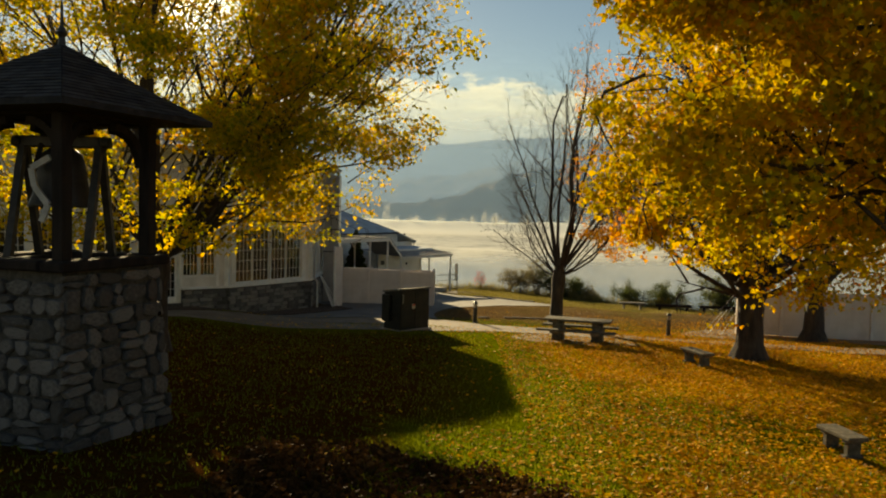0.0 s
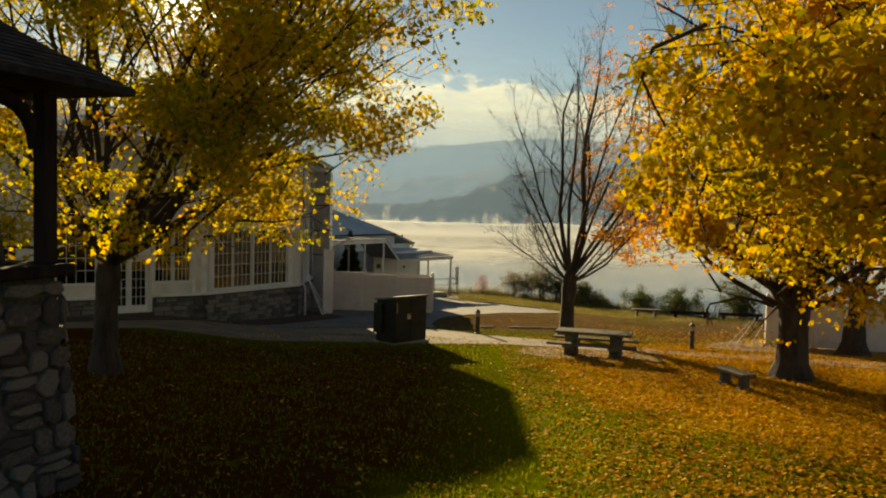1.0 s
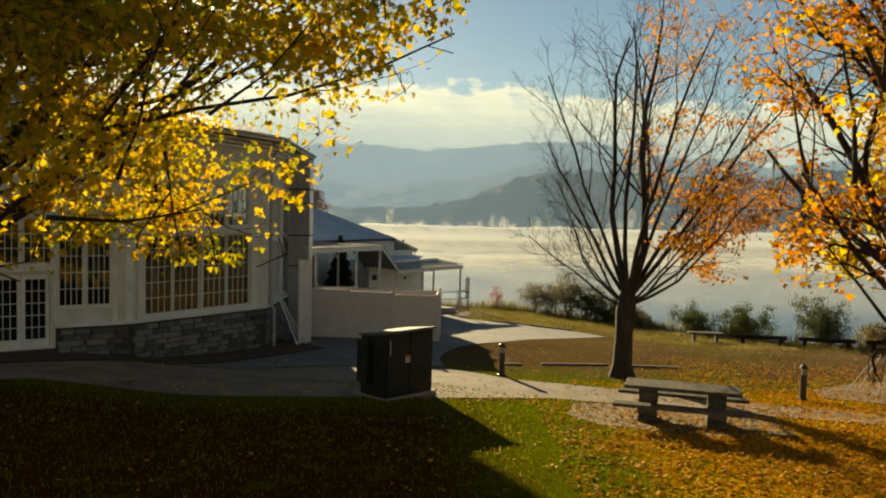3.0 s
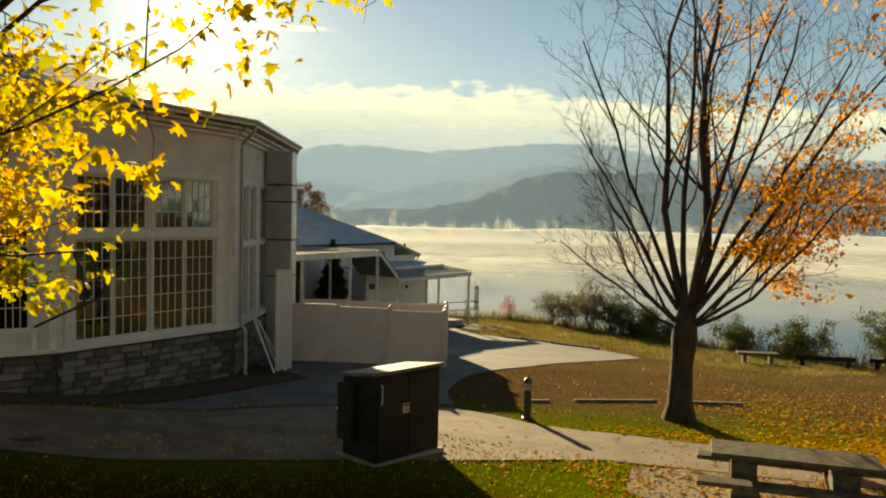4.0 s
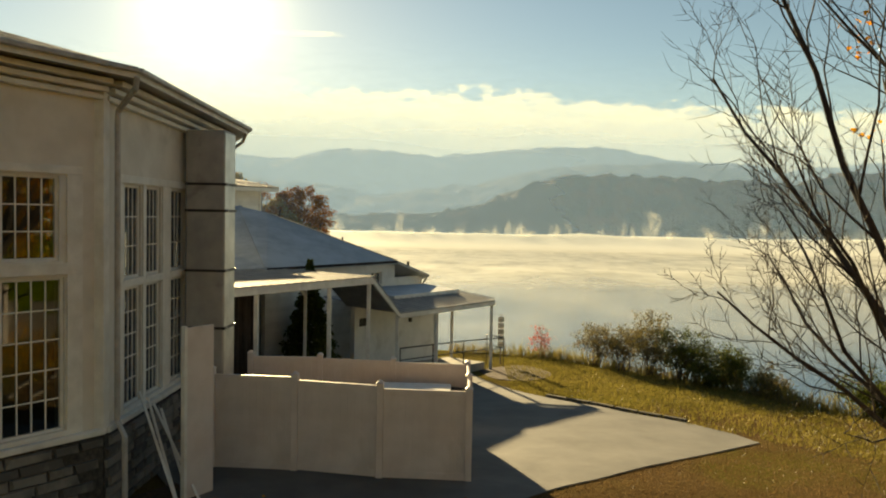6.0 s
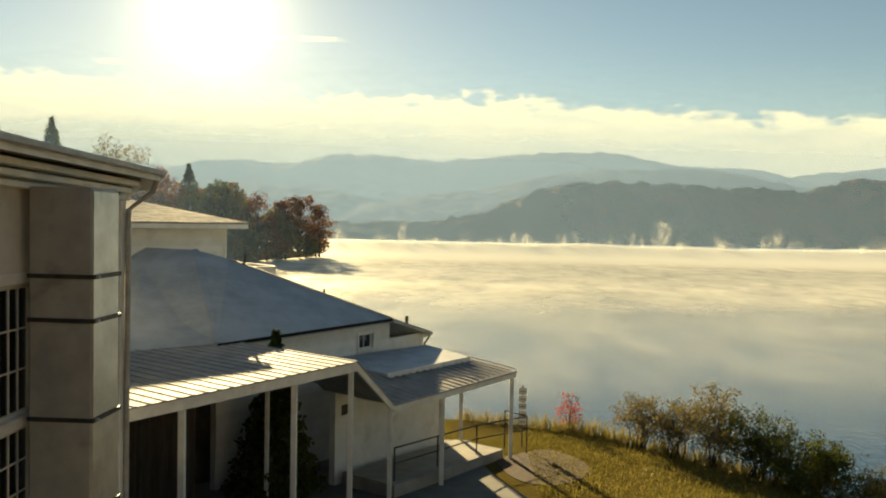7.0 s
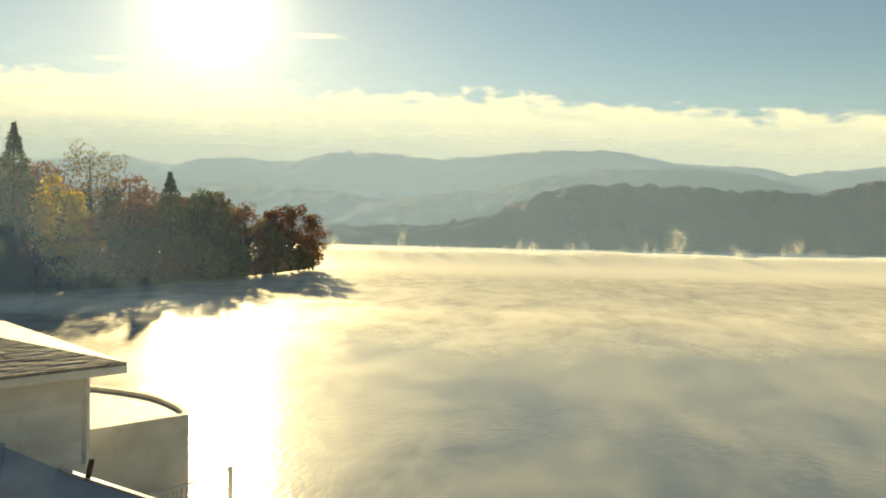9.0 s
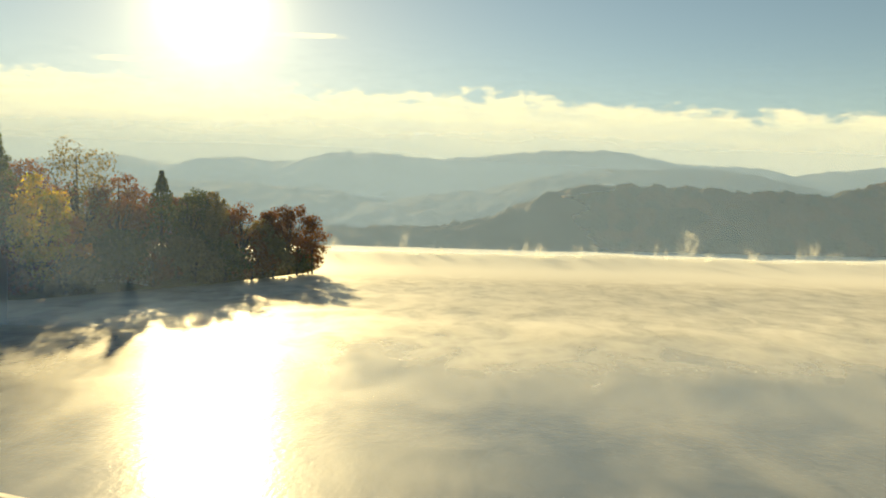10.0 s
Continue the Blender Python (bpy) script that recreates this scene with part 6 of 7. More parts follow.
# ---- bell tower ----
def build_bell_tower():
    cx, cy, turn = -5.67, 15.9, 72.0          # a corner faces the walk's start
    z0 = 0.25
    top = 4.02
    t = thing("bell_tower", pose(cx, cy, z0 - 0.05, 0, 0, turn), "field-stone bell tower with dark timber posts and a shingled pyramid roof", "bell tower")
    half_t, half_b = 1.02, 1.26
    bm = bmesh.new()
    lo = [bm.verts.new((sx * (half_b - 0.05), sy * (half_b - 0.05), 0)) for sx, sy in ((-1, -1), (1, -1), (1, 1), (-1, 1))]
    hi = [bm.verts.new((sx * (half_t - 0.05), sy * (half_t - 0.05), top - 0.14)) for sx, sy in ((-1, -1), (1, -1), (1, 1), (-1, 1))]
    for i in range(4):
        bm.faces.new((lo[i], lo[(i + 1) % 4], hi[(i + 1) % 4], hi[i]))
    bm.faces.new(hi)
    core = part("stone_pedestal", bm, M["mortar"], t, "tapering pedestal of rough field stone")
    rng = random.Random(11)
    meshes = []
    for i in range(22):
        bm = bmesh.new()
        k = rng.choice((5, 6, 6, 7))
        w, h = rng.uniform(0.9, 1.1), rng.uniform(0.85, 1.1)
        ring = []
        for s in range(k):
            a = 2 * math.pi * (s + rng.uniform(-0.28, 0.28)) / k + math.pi / 4
            sq = 1 / max(abs(math.cos(a)), abs(math.sin(a))) ** 0.75
            ring.append((0.50 * w * sq * math.cos(a) * rng.uniform(0.86, 1.05), 0.50 * h * sq * math.sin(a) * rng.uniform(0.86, 1.05)))
        lo = [bm.verts.new((a, 0.0, b)) for a, b in ring]
        mi = [bm.verts.new((a * 0.985, -0.70, b * 0.985)) for a, b in ring]
        hi = [bm.verts.new((a * 0.86, -rng.uniform(0.92, 1.08), b * 0.86)) for a, b in ring]
        for r0, r1 in ((lo, mi), (mi, hi)):
            for s in range(k):
                bm.faces.new((r0[s], r0[(s + 1) % k], r1[(s + 1) % k], r1[s]))
        bm.faces.new(hi)
        bmesh.ops.recalc_face_normals(bm, faces=bm.faces)
        me = bpy.data.meshes.new("stone")
        bm.to_mesh(me)
        bm.free()
        me.materials.append(M["stone"])
        meshes.append(me)
    # three faces come into view; irregular courses of stones
    for side in range(4):
        face = pose(0, 0, 0, 0, 0, 90 * side)
        z = 0.05
        while z < top - 0.30:
            h = min(rng.uniform(0.22, 0.38), top - 0.19 - z)
            half = half_b + (half_t - half_b) * (z + h / 2) / top
            x = -half
            while x < half - 0.05:
                w = min(rng.choice((0.2, 0.28, 0.36, 0.46, 0.55)), half - x)
                s = new("stone", rng.choice(meshes))
                s.parent = core
                sh = h * rng.choice((1.0, 1.0, 0.55, 1.0))
                for zz, hh in (((z, h),) if sh == h else ((z, h * 0.52), (z + h * 0.52, h * 0.48))):
                    if zz > z:
                        s = new("stone", rng.choice(meshes))
                        s.parent = core
                    s.matrix_local = face @ Matrix.Translation((x + w / 2, -half + 0.045, zz + hh / 2)) @ Matrix.Rotation(math.atan((half_b - half_t) / top), 4, "X").inverted() @ Matrix.Diagonal((w * 1.02 * rng.choice((1, -1)), rng.uniform(0.06, 0.10), hh * 1.04, 1))
                x += w
            z += h
    ho, hi = half_t + 0.14, half_t - 0.30
    for x0, y0, x1, y1 in ((-ho, -ho, ho, -hi), (-ho, hi, ho, ho), (-ho, -hi + 0.003, -hi, hi - 0.003), (hi, -hi + 0.003, ho, hi - 0.003)):
        part("sill_beam", box(x0, y0, top - 0.14, x1, y1, top + 0.02, 0.03), M["wood_dark"], t, "dark timber sill round the top")
    # timber posts with curved brackets
    hp = half_t - 0.12
    for sx, sy in ((-1, -1), (1, -1), (1, 1), (-1, 1)):
        part("post", box(sx * hp - 0.10, sy * hp - 0.10, top + 0.022, sx * hp + 0.10, sy * hp + 0.10, top + 2.15, 0.01), M["wood_dark"], t)
        for ax in (0, 1):
            pts = []
            for s in range(6):
                a = math.pi / 2 * s / 5
                d = 0.62 * (1 - math.cos(a))
                u = 0.62 * math.sin(a)
                q = [sx * (hp - 0.08), sy * (hp - 0.08), top + 1.45 + u]
                q[ax] -= (sx, sy)[ax] * d
                pts.append(tuple(q))
            bm = bmesh.new()
            for p0, p1 in zip(pts, pts[1:]):
                beam_into(bm, p0, p1, 0.12, 0.12)
            part("bracket", bm, M["wood_dark"], t)
    for sx, sy, ex, ey in ((-1, -1, 1, -1), (1, -1, 1, 1), (1, 1, -1, 1), (-1, 1, -1, -1)):
        part("plate_beam", beam((sx * hp, sy * hp, top + 2.24), (ex * hp, ey * hp, top + 2.24), 0.16, 0.2), M["wood_dark"], t)
    # pyramid roof, slightly bell-cast
    er, ez, pz = half_t + 0.62, top + 2.26, top + 3.32
    bm = bmesh.new()
    ring = []
    for r, z in ((er, ez - 0.08), (er, ez), (er * 0.62, ez + 0.38), (0.05, pz)):
        ring.append([bm.verts.new((sx * r, sy * r, z)) for sx, sy in ((-1, -1), (1, -1), (1, 1), (-1, 1))])
    for lo, hi in zip(ring, ring[1:]):
        for i in range(4):
            bm.faces.new((lo[i], lo[(i + 1) % 4], hi[(i + 1) % 4], hi[i]))
    bm.faces.new(ring[-1])
    bm.faces.new(list(reversed(ring[0])))
    rf = part("roof", bm, M["slate"], t, "dark shingled pyramid roof")
    sgn = ((-1, -1), (1, -1), (1, 1), (-1, 1))
    for i in range(4):
        (ax, ay), (bx, by) = sgn[i], sgn[(i + 1) % 4]
        courses((ax * er, ay * er, ez), (bx * er, by * er, ez), (bx * er * 0.62, by * er * 0.62, ez + 0.38), (ax * er * 0.62, ay * er * 0.62, ez + 0.38), 6, 0.016, M["slate"], rf, 0.3)
        courses((ax * er * 0.62, ay * er * 0.62, ez + 0.38), (bx * er * 0.62, by * er * 0.62, ez + 0.38), (bx * 0.05, by * 0.05, pz), (ax * 0.05, ay * 0.05, pz), 11, 0.016, M["slate"], rf, 0.3)
    part("finial", lathe([(0.07, pz - 0.03), (0.05, pz + 0.12), (0.09, pz + 0.2), (0.03, pz + 0.3), (0.02, pz + 0.65), (0.004, pz + 0.72)], 10), M["steel_dark"], t)
    # the bell, its yoke, stands and wheel
    bell = thing("bell", t.matrix_world @ pose(0, 0, top + 0.78, 0, 0, -70), "dark bronze bell in an iron A-frame with a pale bent lever", "bell")
    part("bell_body", lathe([(0.50, 0.0), (0.485, 0.05), (0.43, 0.18), (0.38, 0.40), (0.35, 0.66), (0.30, 0.84), (0.16, 0.94), (0.02, 0.96)], 24), M["bell"], bell, smooth=True)
    part("clapper", lathe([(0.01, -0.10), (0.06, -0.07), (0.07, 0.0), (0.02, 0.07), (0.015, 0.5)], 10), M["steel_dark"], bell, smooth=True)
    part("yoke", box(-0.62, -0.09, 0.94, 0.62, 0.09, 1.12, 0.02), M["bell"], bell)
    for s in (-1, 1):
        for d in (-1, 1):
            part("stand", beam((s * 0.60, d * 0.52, -0.92), (s * 0.60, d * 0.04, 0.96), 0.11, 0.11), M["bell"], bell)
        part("stand_foot", box(s * 0.60 - 0.09, -0.66, -0.92, s * 0.60 + 0.09, 0.66, -0.80, 0.015), M["bell"], bell)
        part("bearing", lathe([(0.09, -0.06), (0.10, 0.0), (0.09, 0.06), (0.02, 0.065)], 12), M["steel_dark"], bell).matrix_local = pose(s * 0.70, 0, 1.03, 0, 90, 0)
    lever = [(0.08, -0.56, 0.76), (-0.20, -0.56, 0.59), (-0.15, -0.56, 0.31), (0.05, -0.56, 0.04), (-0.05, -0.56, -0.22)]
    part("crank_arm", beam((-0.18, -0.53, 0.55), (-0.30, -0.02, 1.03), 0.06, 0.06), M["bell"], bell)
    bm = bmesh.new()
    for p, q in zip(lever, lever[1:]):
        beam_into(bm, p, q, 0.05, 0.09)
    part("lever", bm, M["pale_metal"], bell, "pale bent iron lever")


build_bell_tower()

# ---- trees ----
LEAF = np.array([(0, 0, 0), (0.30, 0.58, 0.05), (0.0, 0.98, -0.14), (-0.30, 0.58, 0.05), (0.58, 0.30, -0.08), (-0.58, 0.30, -0.08)], dtype=np.float32)
LEAF_FACES = np.array([(0, 1, 2), (0, 2, 3), (0, 4, 1), (0, 3, 5)], dtype=np.int32)
# a lobed maple leaf, slightly cupped, fanned from its stalk
LOBES = [(-90, 0.05), (-38, 0.62), (-12, 0.36), (18, 0.78), (42, 0.44), (62, 0.70), (90, 1.0), (118, 0.70), (138, 0.44), (162, 0.78), (192, 0.36), (218, 0.62)]
MAPLE = np.array([(0.0, 0.30, 0.06)] + [(r * 0.62 * math.cos(radians(a)), 0.30 + r * 0.68 * math.sin(radians(a)), -0.16 * r * r) for a, r in LOBES], dtype=np.float32)
MAPLE_FACES = np.array([(0, i + 1, (i + 1) % 12 + 1) for i in range(12)], dtype=np.int32)
PLAIN = np.array([(-0.3, 0, 0), (0.3, 0.05, 0.02), (0.22, 0.9, -0.12), (-0.28, 0.8, -0.06)], dtype=np.float32)
PLAIN_FACES = np.array([(0, 1, 2, 3)], dtype=np.int32)


def leaf_cloud(name, at, size, mat, parent, rng, droop=0.35, shape=LEAF, shape_faces=LEAF_FACES, flat=False):
    """Many leaves in one mesh: at (n, 3) places, each with its own turn and size."""
    n = len(at)
    if n == 0:
        return None
    yaw = rng.uniform(0, 2 * np.pi, n)
    tilt = rng.normal(0.0, 0.25, n) if flat else rng.uniform(-1.2, 1.2, n) - droop
    roll = rng.normal(0.0, 0.3, n) if flat else rng.uniform(-1.3, 1.3, n)
    cy, sy, ct, st, cr, sr = np.cos(yaw), np.sin(yaw), np.cos(tilt), np.sin(tilt), np.cos(roll), np.sin(roll)
    rz = np.zeros((n, 3, 3)); rz[:, 0, 0] = cy; rz[:, 0, 1] = -sy; rz[:, 1, 0] = sy; rz[:, 1, 1] = cy; rz[:, 2, 2] = 1
    rx = np.zeros((n, 3, 3)); rx[:, 0, 0] = 1; rx[:, 1, 1] = ct; rx[:, 1, 2] = -st; rx[:, 2, 1] = st; rx[:, 2, 2] = ct
    ry = np.zeros((n, 3, 3)); ry[:, 0, 0] = cr; ry[:, 0, 2] = sr; ry[:, 1, 1] = 1; ry[:, 2, 0] = -sr; ry[:, 2, 2] = cr
    r = rz @ rx @ ry
    s = size * rng.uniform(0.6, 1.3, n)
    pts = np.einsum("nij,vj->nvi", r, shape) * s[:, None, None] + np.asarray(at)[:, None, :]
    v = len(shape)
    f = (shape_faces[None] + (np.arange(n) * v)[:, None, None]).reshape(-1, shape_faces.shape[1])
    ob = array_object(name, pts.reshape(-1, 3), f, mat, parent)
    ob["kind"] = "stuff"
    return ob


def grow(rng, limbs, plan, envelope, lift=0.12, wobble=0.20):
    """Grows limbs: each (start, way, length, radius). plan: per level (children, length share, angle, radius share).
    Returns tubes per level and the twig points."""
    tubes, twigs = [], []

    def branch(p, d, length, r, level):
        steps = 6 if level == 0 else 5 if level < 3 else 3
        pts, rad = [p.copy()], [r]
        q, way = p.copy(), d.normalized()
        for s in range(steps):
            way = (way + Vector((rng.gauss(0, wobble), rng.gauss(0, wobble), rng.gauss(0, wobble) + lift))).normalized()
            nxt = q + way * (length / steps)
            if not envelope(nxt) and level > 0:
                way = (way * 0.4 + Vector((0, 0, -0.25)) + (p - nxt).normalized() * 0.3).normalized()
                nxt = q + way * (length / steps * 0.5)
            q = nxt
            pts.append(q.copy())
            rad.append(r * (1 - 0.72 * (s + 1) / steps))
        tubes.append((level, pts, rad))
        if level >= len(plan):
            for i in range(1, len(pts)):
                twigs.append((pts[i], (pts[i] - pts[i - 1]).normalized()))
            return
        children, share, angle, rshare = plan[level]
        for c in range(children):
            t = 0.25 + 0.75 * (c + rng.random()) / children
            k = min(len(pts) - 2, int(t * (len(pts) - 1)))
            f = t * (len(pts) - 1) - k
            at = pts[k].lerp(pts[k + 1], f)
            axis_way = (pts[k + 1] - pts[k]).normalized()
            side = axis_way.orthogonal().normalized()
            side.rotate(Matrix.Rotation(c * 2.4 + rng.uniform(-0.5, 0.5), 3, axis_way))
            a = radians(angle * rng.uniform(0.65, 1.3))
            nd = axis_way * math.cos(a) + side * math.sin(a)
            branch(at, nd, length * share * rng.uniform(0.7, 1.2) * (1.15 - 0.4 * t), max(0.006, rad[k] * rshare), level + 1)

    for start, way, length, r in limbs:
        branch(Vector(start), Vector(way), length, r, 0)
    return tubes, twigs


def tree_wood(tree, tubes, mat, trunk_points, trunk_radii):
    v, f = [], []
    tube_arrays([Vector(p) for p in trunk_points], trunk_radii, 14, v, f)
    mesh_object("trunk", v, f, mat, tree, smooth=True)
    for level in sorted({t[0] for t in tubes}):
        v, f = [], []
        if level == 0:
            for _, pts, rad in [t for t in tubes if t[0] == 0]:
                v, f = [], []
                tube_arrays(pts, rad, 8, v, f)
                mesh_object("limb", v, f, mat, tree, smooth=True)
            continue
        for _, pts, rad in [t for t in tubes if t[0] == level]:
            tube_arrays(pts, rad, 6 if level == 1 else 4 if level == 2 else 3, v, f)
        ob = mesh_object("branch_work" if level < 3 else "twig_work", v, f, mat, tree, smooth=level < 2)
        ob["kind"] = "stuff"


def trimmed(tubes, free):
    """Cuts each limb where it would leave the crown's free space."""
    out = []
    for level, pts, rad in tubes:
        n = next((i for i, q in enumerate(pts) if i > 0 and not free(*q)), len(pts)) if level == 0 or free(*pts[0]) else 0
        if n >= 2:
            out.append((level, pts[:n], rad[:n] if n == len(pts) else [max(0.008, r * (1 - i / (n - 1))) for i, r in enumerate(rad[:n])]))
    return out


def layered(p, cut, seed=0.0):
    """Foliage hangs in loose flat layers with gaps between them."""
    return noise.noise(Vector((p.x * 0.42 + seed, p.y * 0.42, p.z * 0.95))) + 0.5 * noise.noise(Vector((p.x * 1.1, p.y * 1.1 + seed, p.z * 2.0))) > cut


def leaves_on(twigs, per, spread, rng, keep=lambda p: True, droop=0.1):
    out = []
    for p, d in twigs:
        if keep(p):
            base = np.array(p)
            m = per if isinstance(per, int) else per(p)
            if m > 0:
                out.append(base + rng.normal(0, spread, (m, 3)) * np.array((1, 1, 0.5)) - np.array((0, 0, droop)))
    return np.concatenate(out) if out else np.zeros((0, 3))


def ellipsoid(c, r):
    return lambda p: ((p.x - c[0]) / r[0]) ** 2 + ((p.y - c[1]) / r[1]) ** 2 + ((p.z - c[2]) / r[2]) ** 2 < 1


def ring_limbs(base, count, length, r, out, rng, turn=0.0):
    made = []
    for i in range(count):
        a = turn + 2 * math.pi * i / count + rng.uniform(-0.25, 0.25)
        o = out * rng.uniform(0.6, 1.35)
        made.append((base, (math.cos(a) * o, math.sin(a) * o, 1.0), length * rng.uniform(0.85, 1.15), r * rng.uniform(0.8, 1.1)))
    return made


def golden_maple():
    rng, nr = random.Random(21), np.random.default_rng(21)
    x, y = -7.7, 25.05
    z = ground_z(x, y)
    tree = thing("maple_tree", pose(0, 0, 0), "many-stemmed golden maple in autumn leaf beside the bell tower", "tree")
    fork = (x + 0.1, y, z + 2.5)
    limbs = ring_limbs(fork, 11, 9.2, 0.095, 0.50, rng) + ring_limbs(fork, 7, 6.8, 0.075, 1.5, rng, 0.4) + ring_limbs((x + 0.05, y, z + 2.1), 5, 6.0, 0.06, 2.6, rng, 0.1)
    limbs += [(fork, (6.3, -3.0, 2.3), 7.4, 0.085), (fork, (5.2, -4.6, 2.0), 7.0, 0.08), (fork, (6.6, -1.6, 4.4), 9.4, 0.08), (fork, (2.0, -6.5, 2.4), 6.6, 0.065), (fork, (5.6, -2.6, 6.0), 10.4, 0.085), (fork, (6.8, 0.6, 4.2), 9.2, 0.09), (fork, (6.4, -0.4, 3.2), 8.2, 0.08), (fork, (5.8, 1.6, 6.2), 9.8, 0.09), (fork, (6.0, -1.6, 1.5), 6.6, 0.07), (fork, (5.6, -3.6, 1.4), 6.6, 0.07)]

    # reach of the crown over the lane at each height: low boughs short, the widest at mid height
    heights = [3.8, 4.7, 5.5, 6.3, 6.75, 7.6, 8.3, 9.3, 10.2, 12.0, 15.0, 18.0]
    reach = [5.0, 6.0, 6.3, 6.8, 7.3, 7.8, 8.8, 8.9, 8.4, 7.2, 5.2, 1.5]

    def open_side(px, py, pz):
        if (px - 0.1 + 0.06 * (py - 18)) ** 2 + (pz - 4.85) ** 2 < 1.2:
            return False
        if px > -1.95 and py > 24.5 and pz < 5.4:
            return False
        if pz < (4.15 if px > -4.5 and py < 26 else 3.8):
            return False
        r = float(np.interp(pz, heights, reach))
        dx, dy = px + 7.4, py - 24.6
        ax = r if dx > 0 else 8.0 * r / 8.5
        ay = (0.74 if dy < 0 else 0.62) * r
        ragged = 0.16 * noise.noise(Vector((px * 0.55, py * 0.55, pz * 0.8))) + 0.12 * noise.noise(Vector((px * 1.6, py * 1.6, pz * 2.2)))
        return (dx / ax) ** 2 + (dy / ay) ** 2 < (1.0 + ragged) ** 2
    tubes, twigs = grow(rng, limbs, [(6, 0.52, 40, 0.55), (5, 0.55, 46, 0.5), (4, 0.55, 55, 0.5)], lambda p: open_side(*p), 0.06, 0.10)
    tubes = trimmed(tubes, open_side)
    tree_wood(tree, tubes, M["bark_dark"], [(x, y, z - 0.3), (x, y, z + 0.15), (x, y, z + 0.6), (x + 0.03, y, z + 1.6), (x + 0.08, y, z + 2.3), (x + 0.1, y, z + 2.9)], [0.50, 0.38, 0.29, 0.25, 0.29, 0.20])
    at = leaves_on(twigs, 21, 0.27, nr, lambda p: open_side(p.x, p.y, p.z) and layered(p, 0.14 if p.z > 6.5 else -0.10 if p.x > -4.8 and p.y < 27 else 0.14 if p.z > 5.6 else -0.32))
    at = at[np.array([open_side(*p) for p in at])]
    # the boughs over the lane are passed close by
    low = (at[:, 0] > -5.0) & (at[:, 2] < 7.0) & (at[:, 1] > 18.5)
    more = at[low & (at[:, 0] > -4.2) & (at[:, 2] < 5.6)]
    more = more + nr.normal(0, 0.13, more.shape) * np.array((1, 1, 0.5))
    more = more[np.array([open_side(*p) for p in more])]
    leaf_cloud("crown", at[~low], 0.105, M["leaf_gold"], tree, nr)
    leaf_cloud("crown", np.concatenate([at[low], more]), 0.110, M["leaf_gold"], tree, nr, shape=MAPLE, shape_faces=MAPLE_FACES)


def yellow_maple():
    rng, nr = random.Random(8), np.random.default_rng(8)
    x, y = 10.25, 29.5
    z = ground_z(x, y)
    tree = thing("maple_tree", pose(0, 0, 0), "thinning yellow-orange maple with dark boughs over a stone bench", "tree")
    fork = (x, y, z + 2.2)
    env = ellipsoid((10.6, 26.8, 9.8), (7.6, 8.4, 9.2))

    def open_side(px, py, pz):
        ragged = 0.9 * noise.noise(Vector((px * 0.5, py * 0.5, pz * 0.7))) + 0.5 * noise.noise(Vector((px * 1.5, py * 1.5, pz * 2.0)))
        if px + ragged - 0.35 < (0.335 if pz < 7.5 else 0.30) * (py - 12.9):
            return False
        return pz > 3.6 or (px > 8.0 and pz > 1.7 and py < 31)
    limbs = ring_limbs(fork, 8, 10.0, 0.20, 0.5, rng) + ring_limbs(fork, 9, 7.6, 0.15, 1.4, rng, 0.3) + ring_limbs((x, y, z + 1.9), 8, 5.6, 0.10, 3.6, rng, 0.1)
    tubes, twigs = grow(rng, limbs, [(6, 0.52, 42, 0.55), (5, 0.55, 48, 0.5), (4, 0.55, 55, 0.5)], env, 0.03, 0.11)
    tubes = trimmed(tubes, open_side)
    tree_wood(tree, tubes, M["bark_dark"], [(x, y, z - 0.3), (x, y, z + 0.1), (x, y, z + 0.45), (x, y, z + 1.3), (x, y, z + 2.0), (x, y, z + 2.8)], [0.85, 0.62, 0.46, 0.40, 0.44, 0.30])

    def many(p):
        if not layered(p, 0.0 if p.z < 4.8 and p.y < 30 else 0.24, 5.0):
            return 0
        return 17 if p.y < 26.5 else 9

    at = leaves_on(twigs, many, 0.26, nr, lambda p: open_side(p.x, p.y, p.z))
    at = at[np.array([open_side(*p) for p in at])]
    half = nr.random(len(at)) < np.clip((at[:, 1] - 24.5) / 5.0, 0.0, 0.90)
    leaf_cloud("crown", at[~half], 0.115, M["leaf_yellow"], tree, nr)
    leaf_cloud("crown", at[half], 0.115, M["leaf_orange"], tree, nr)


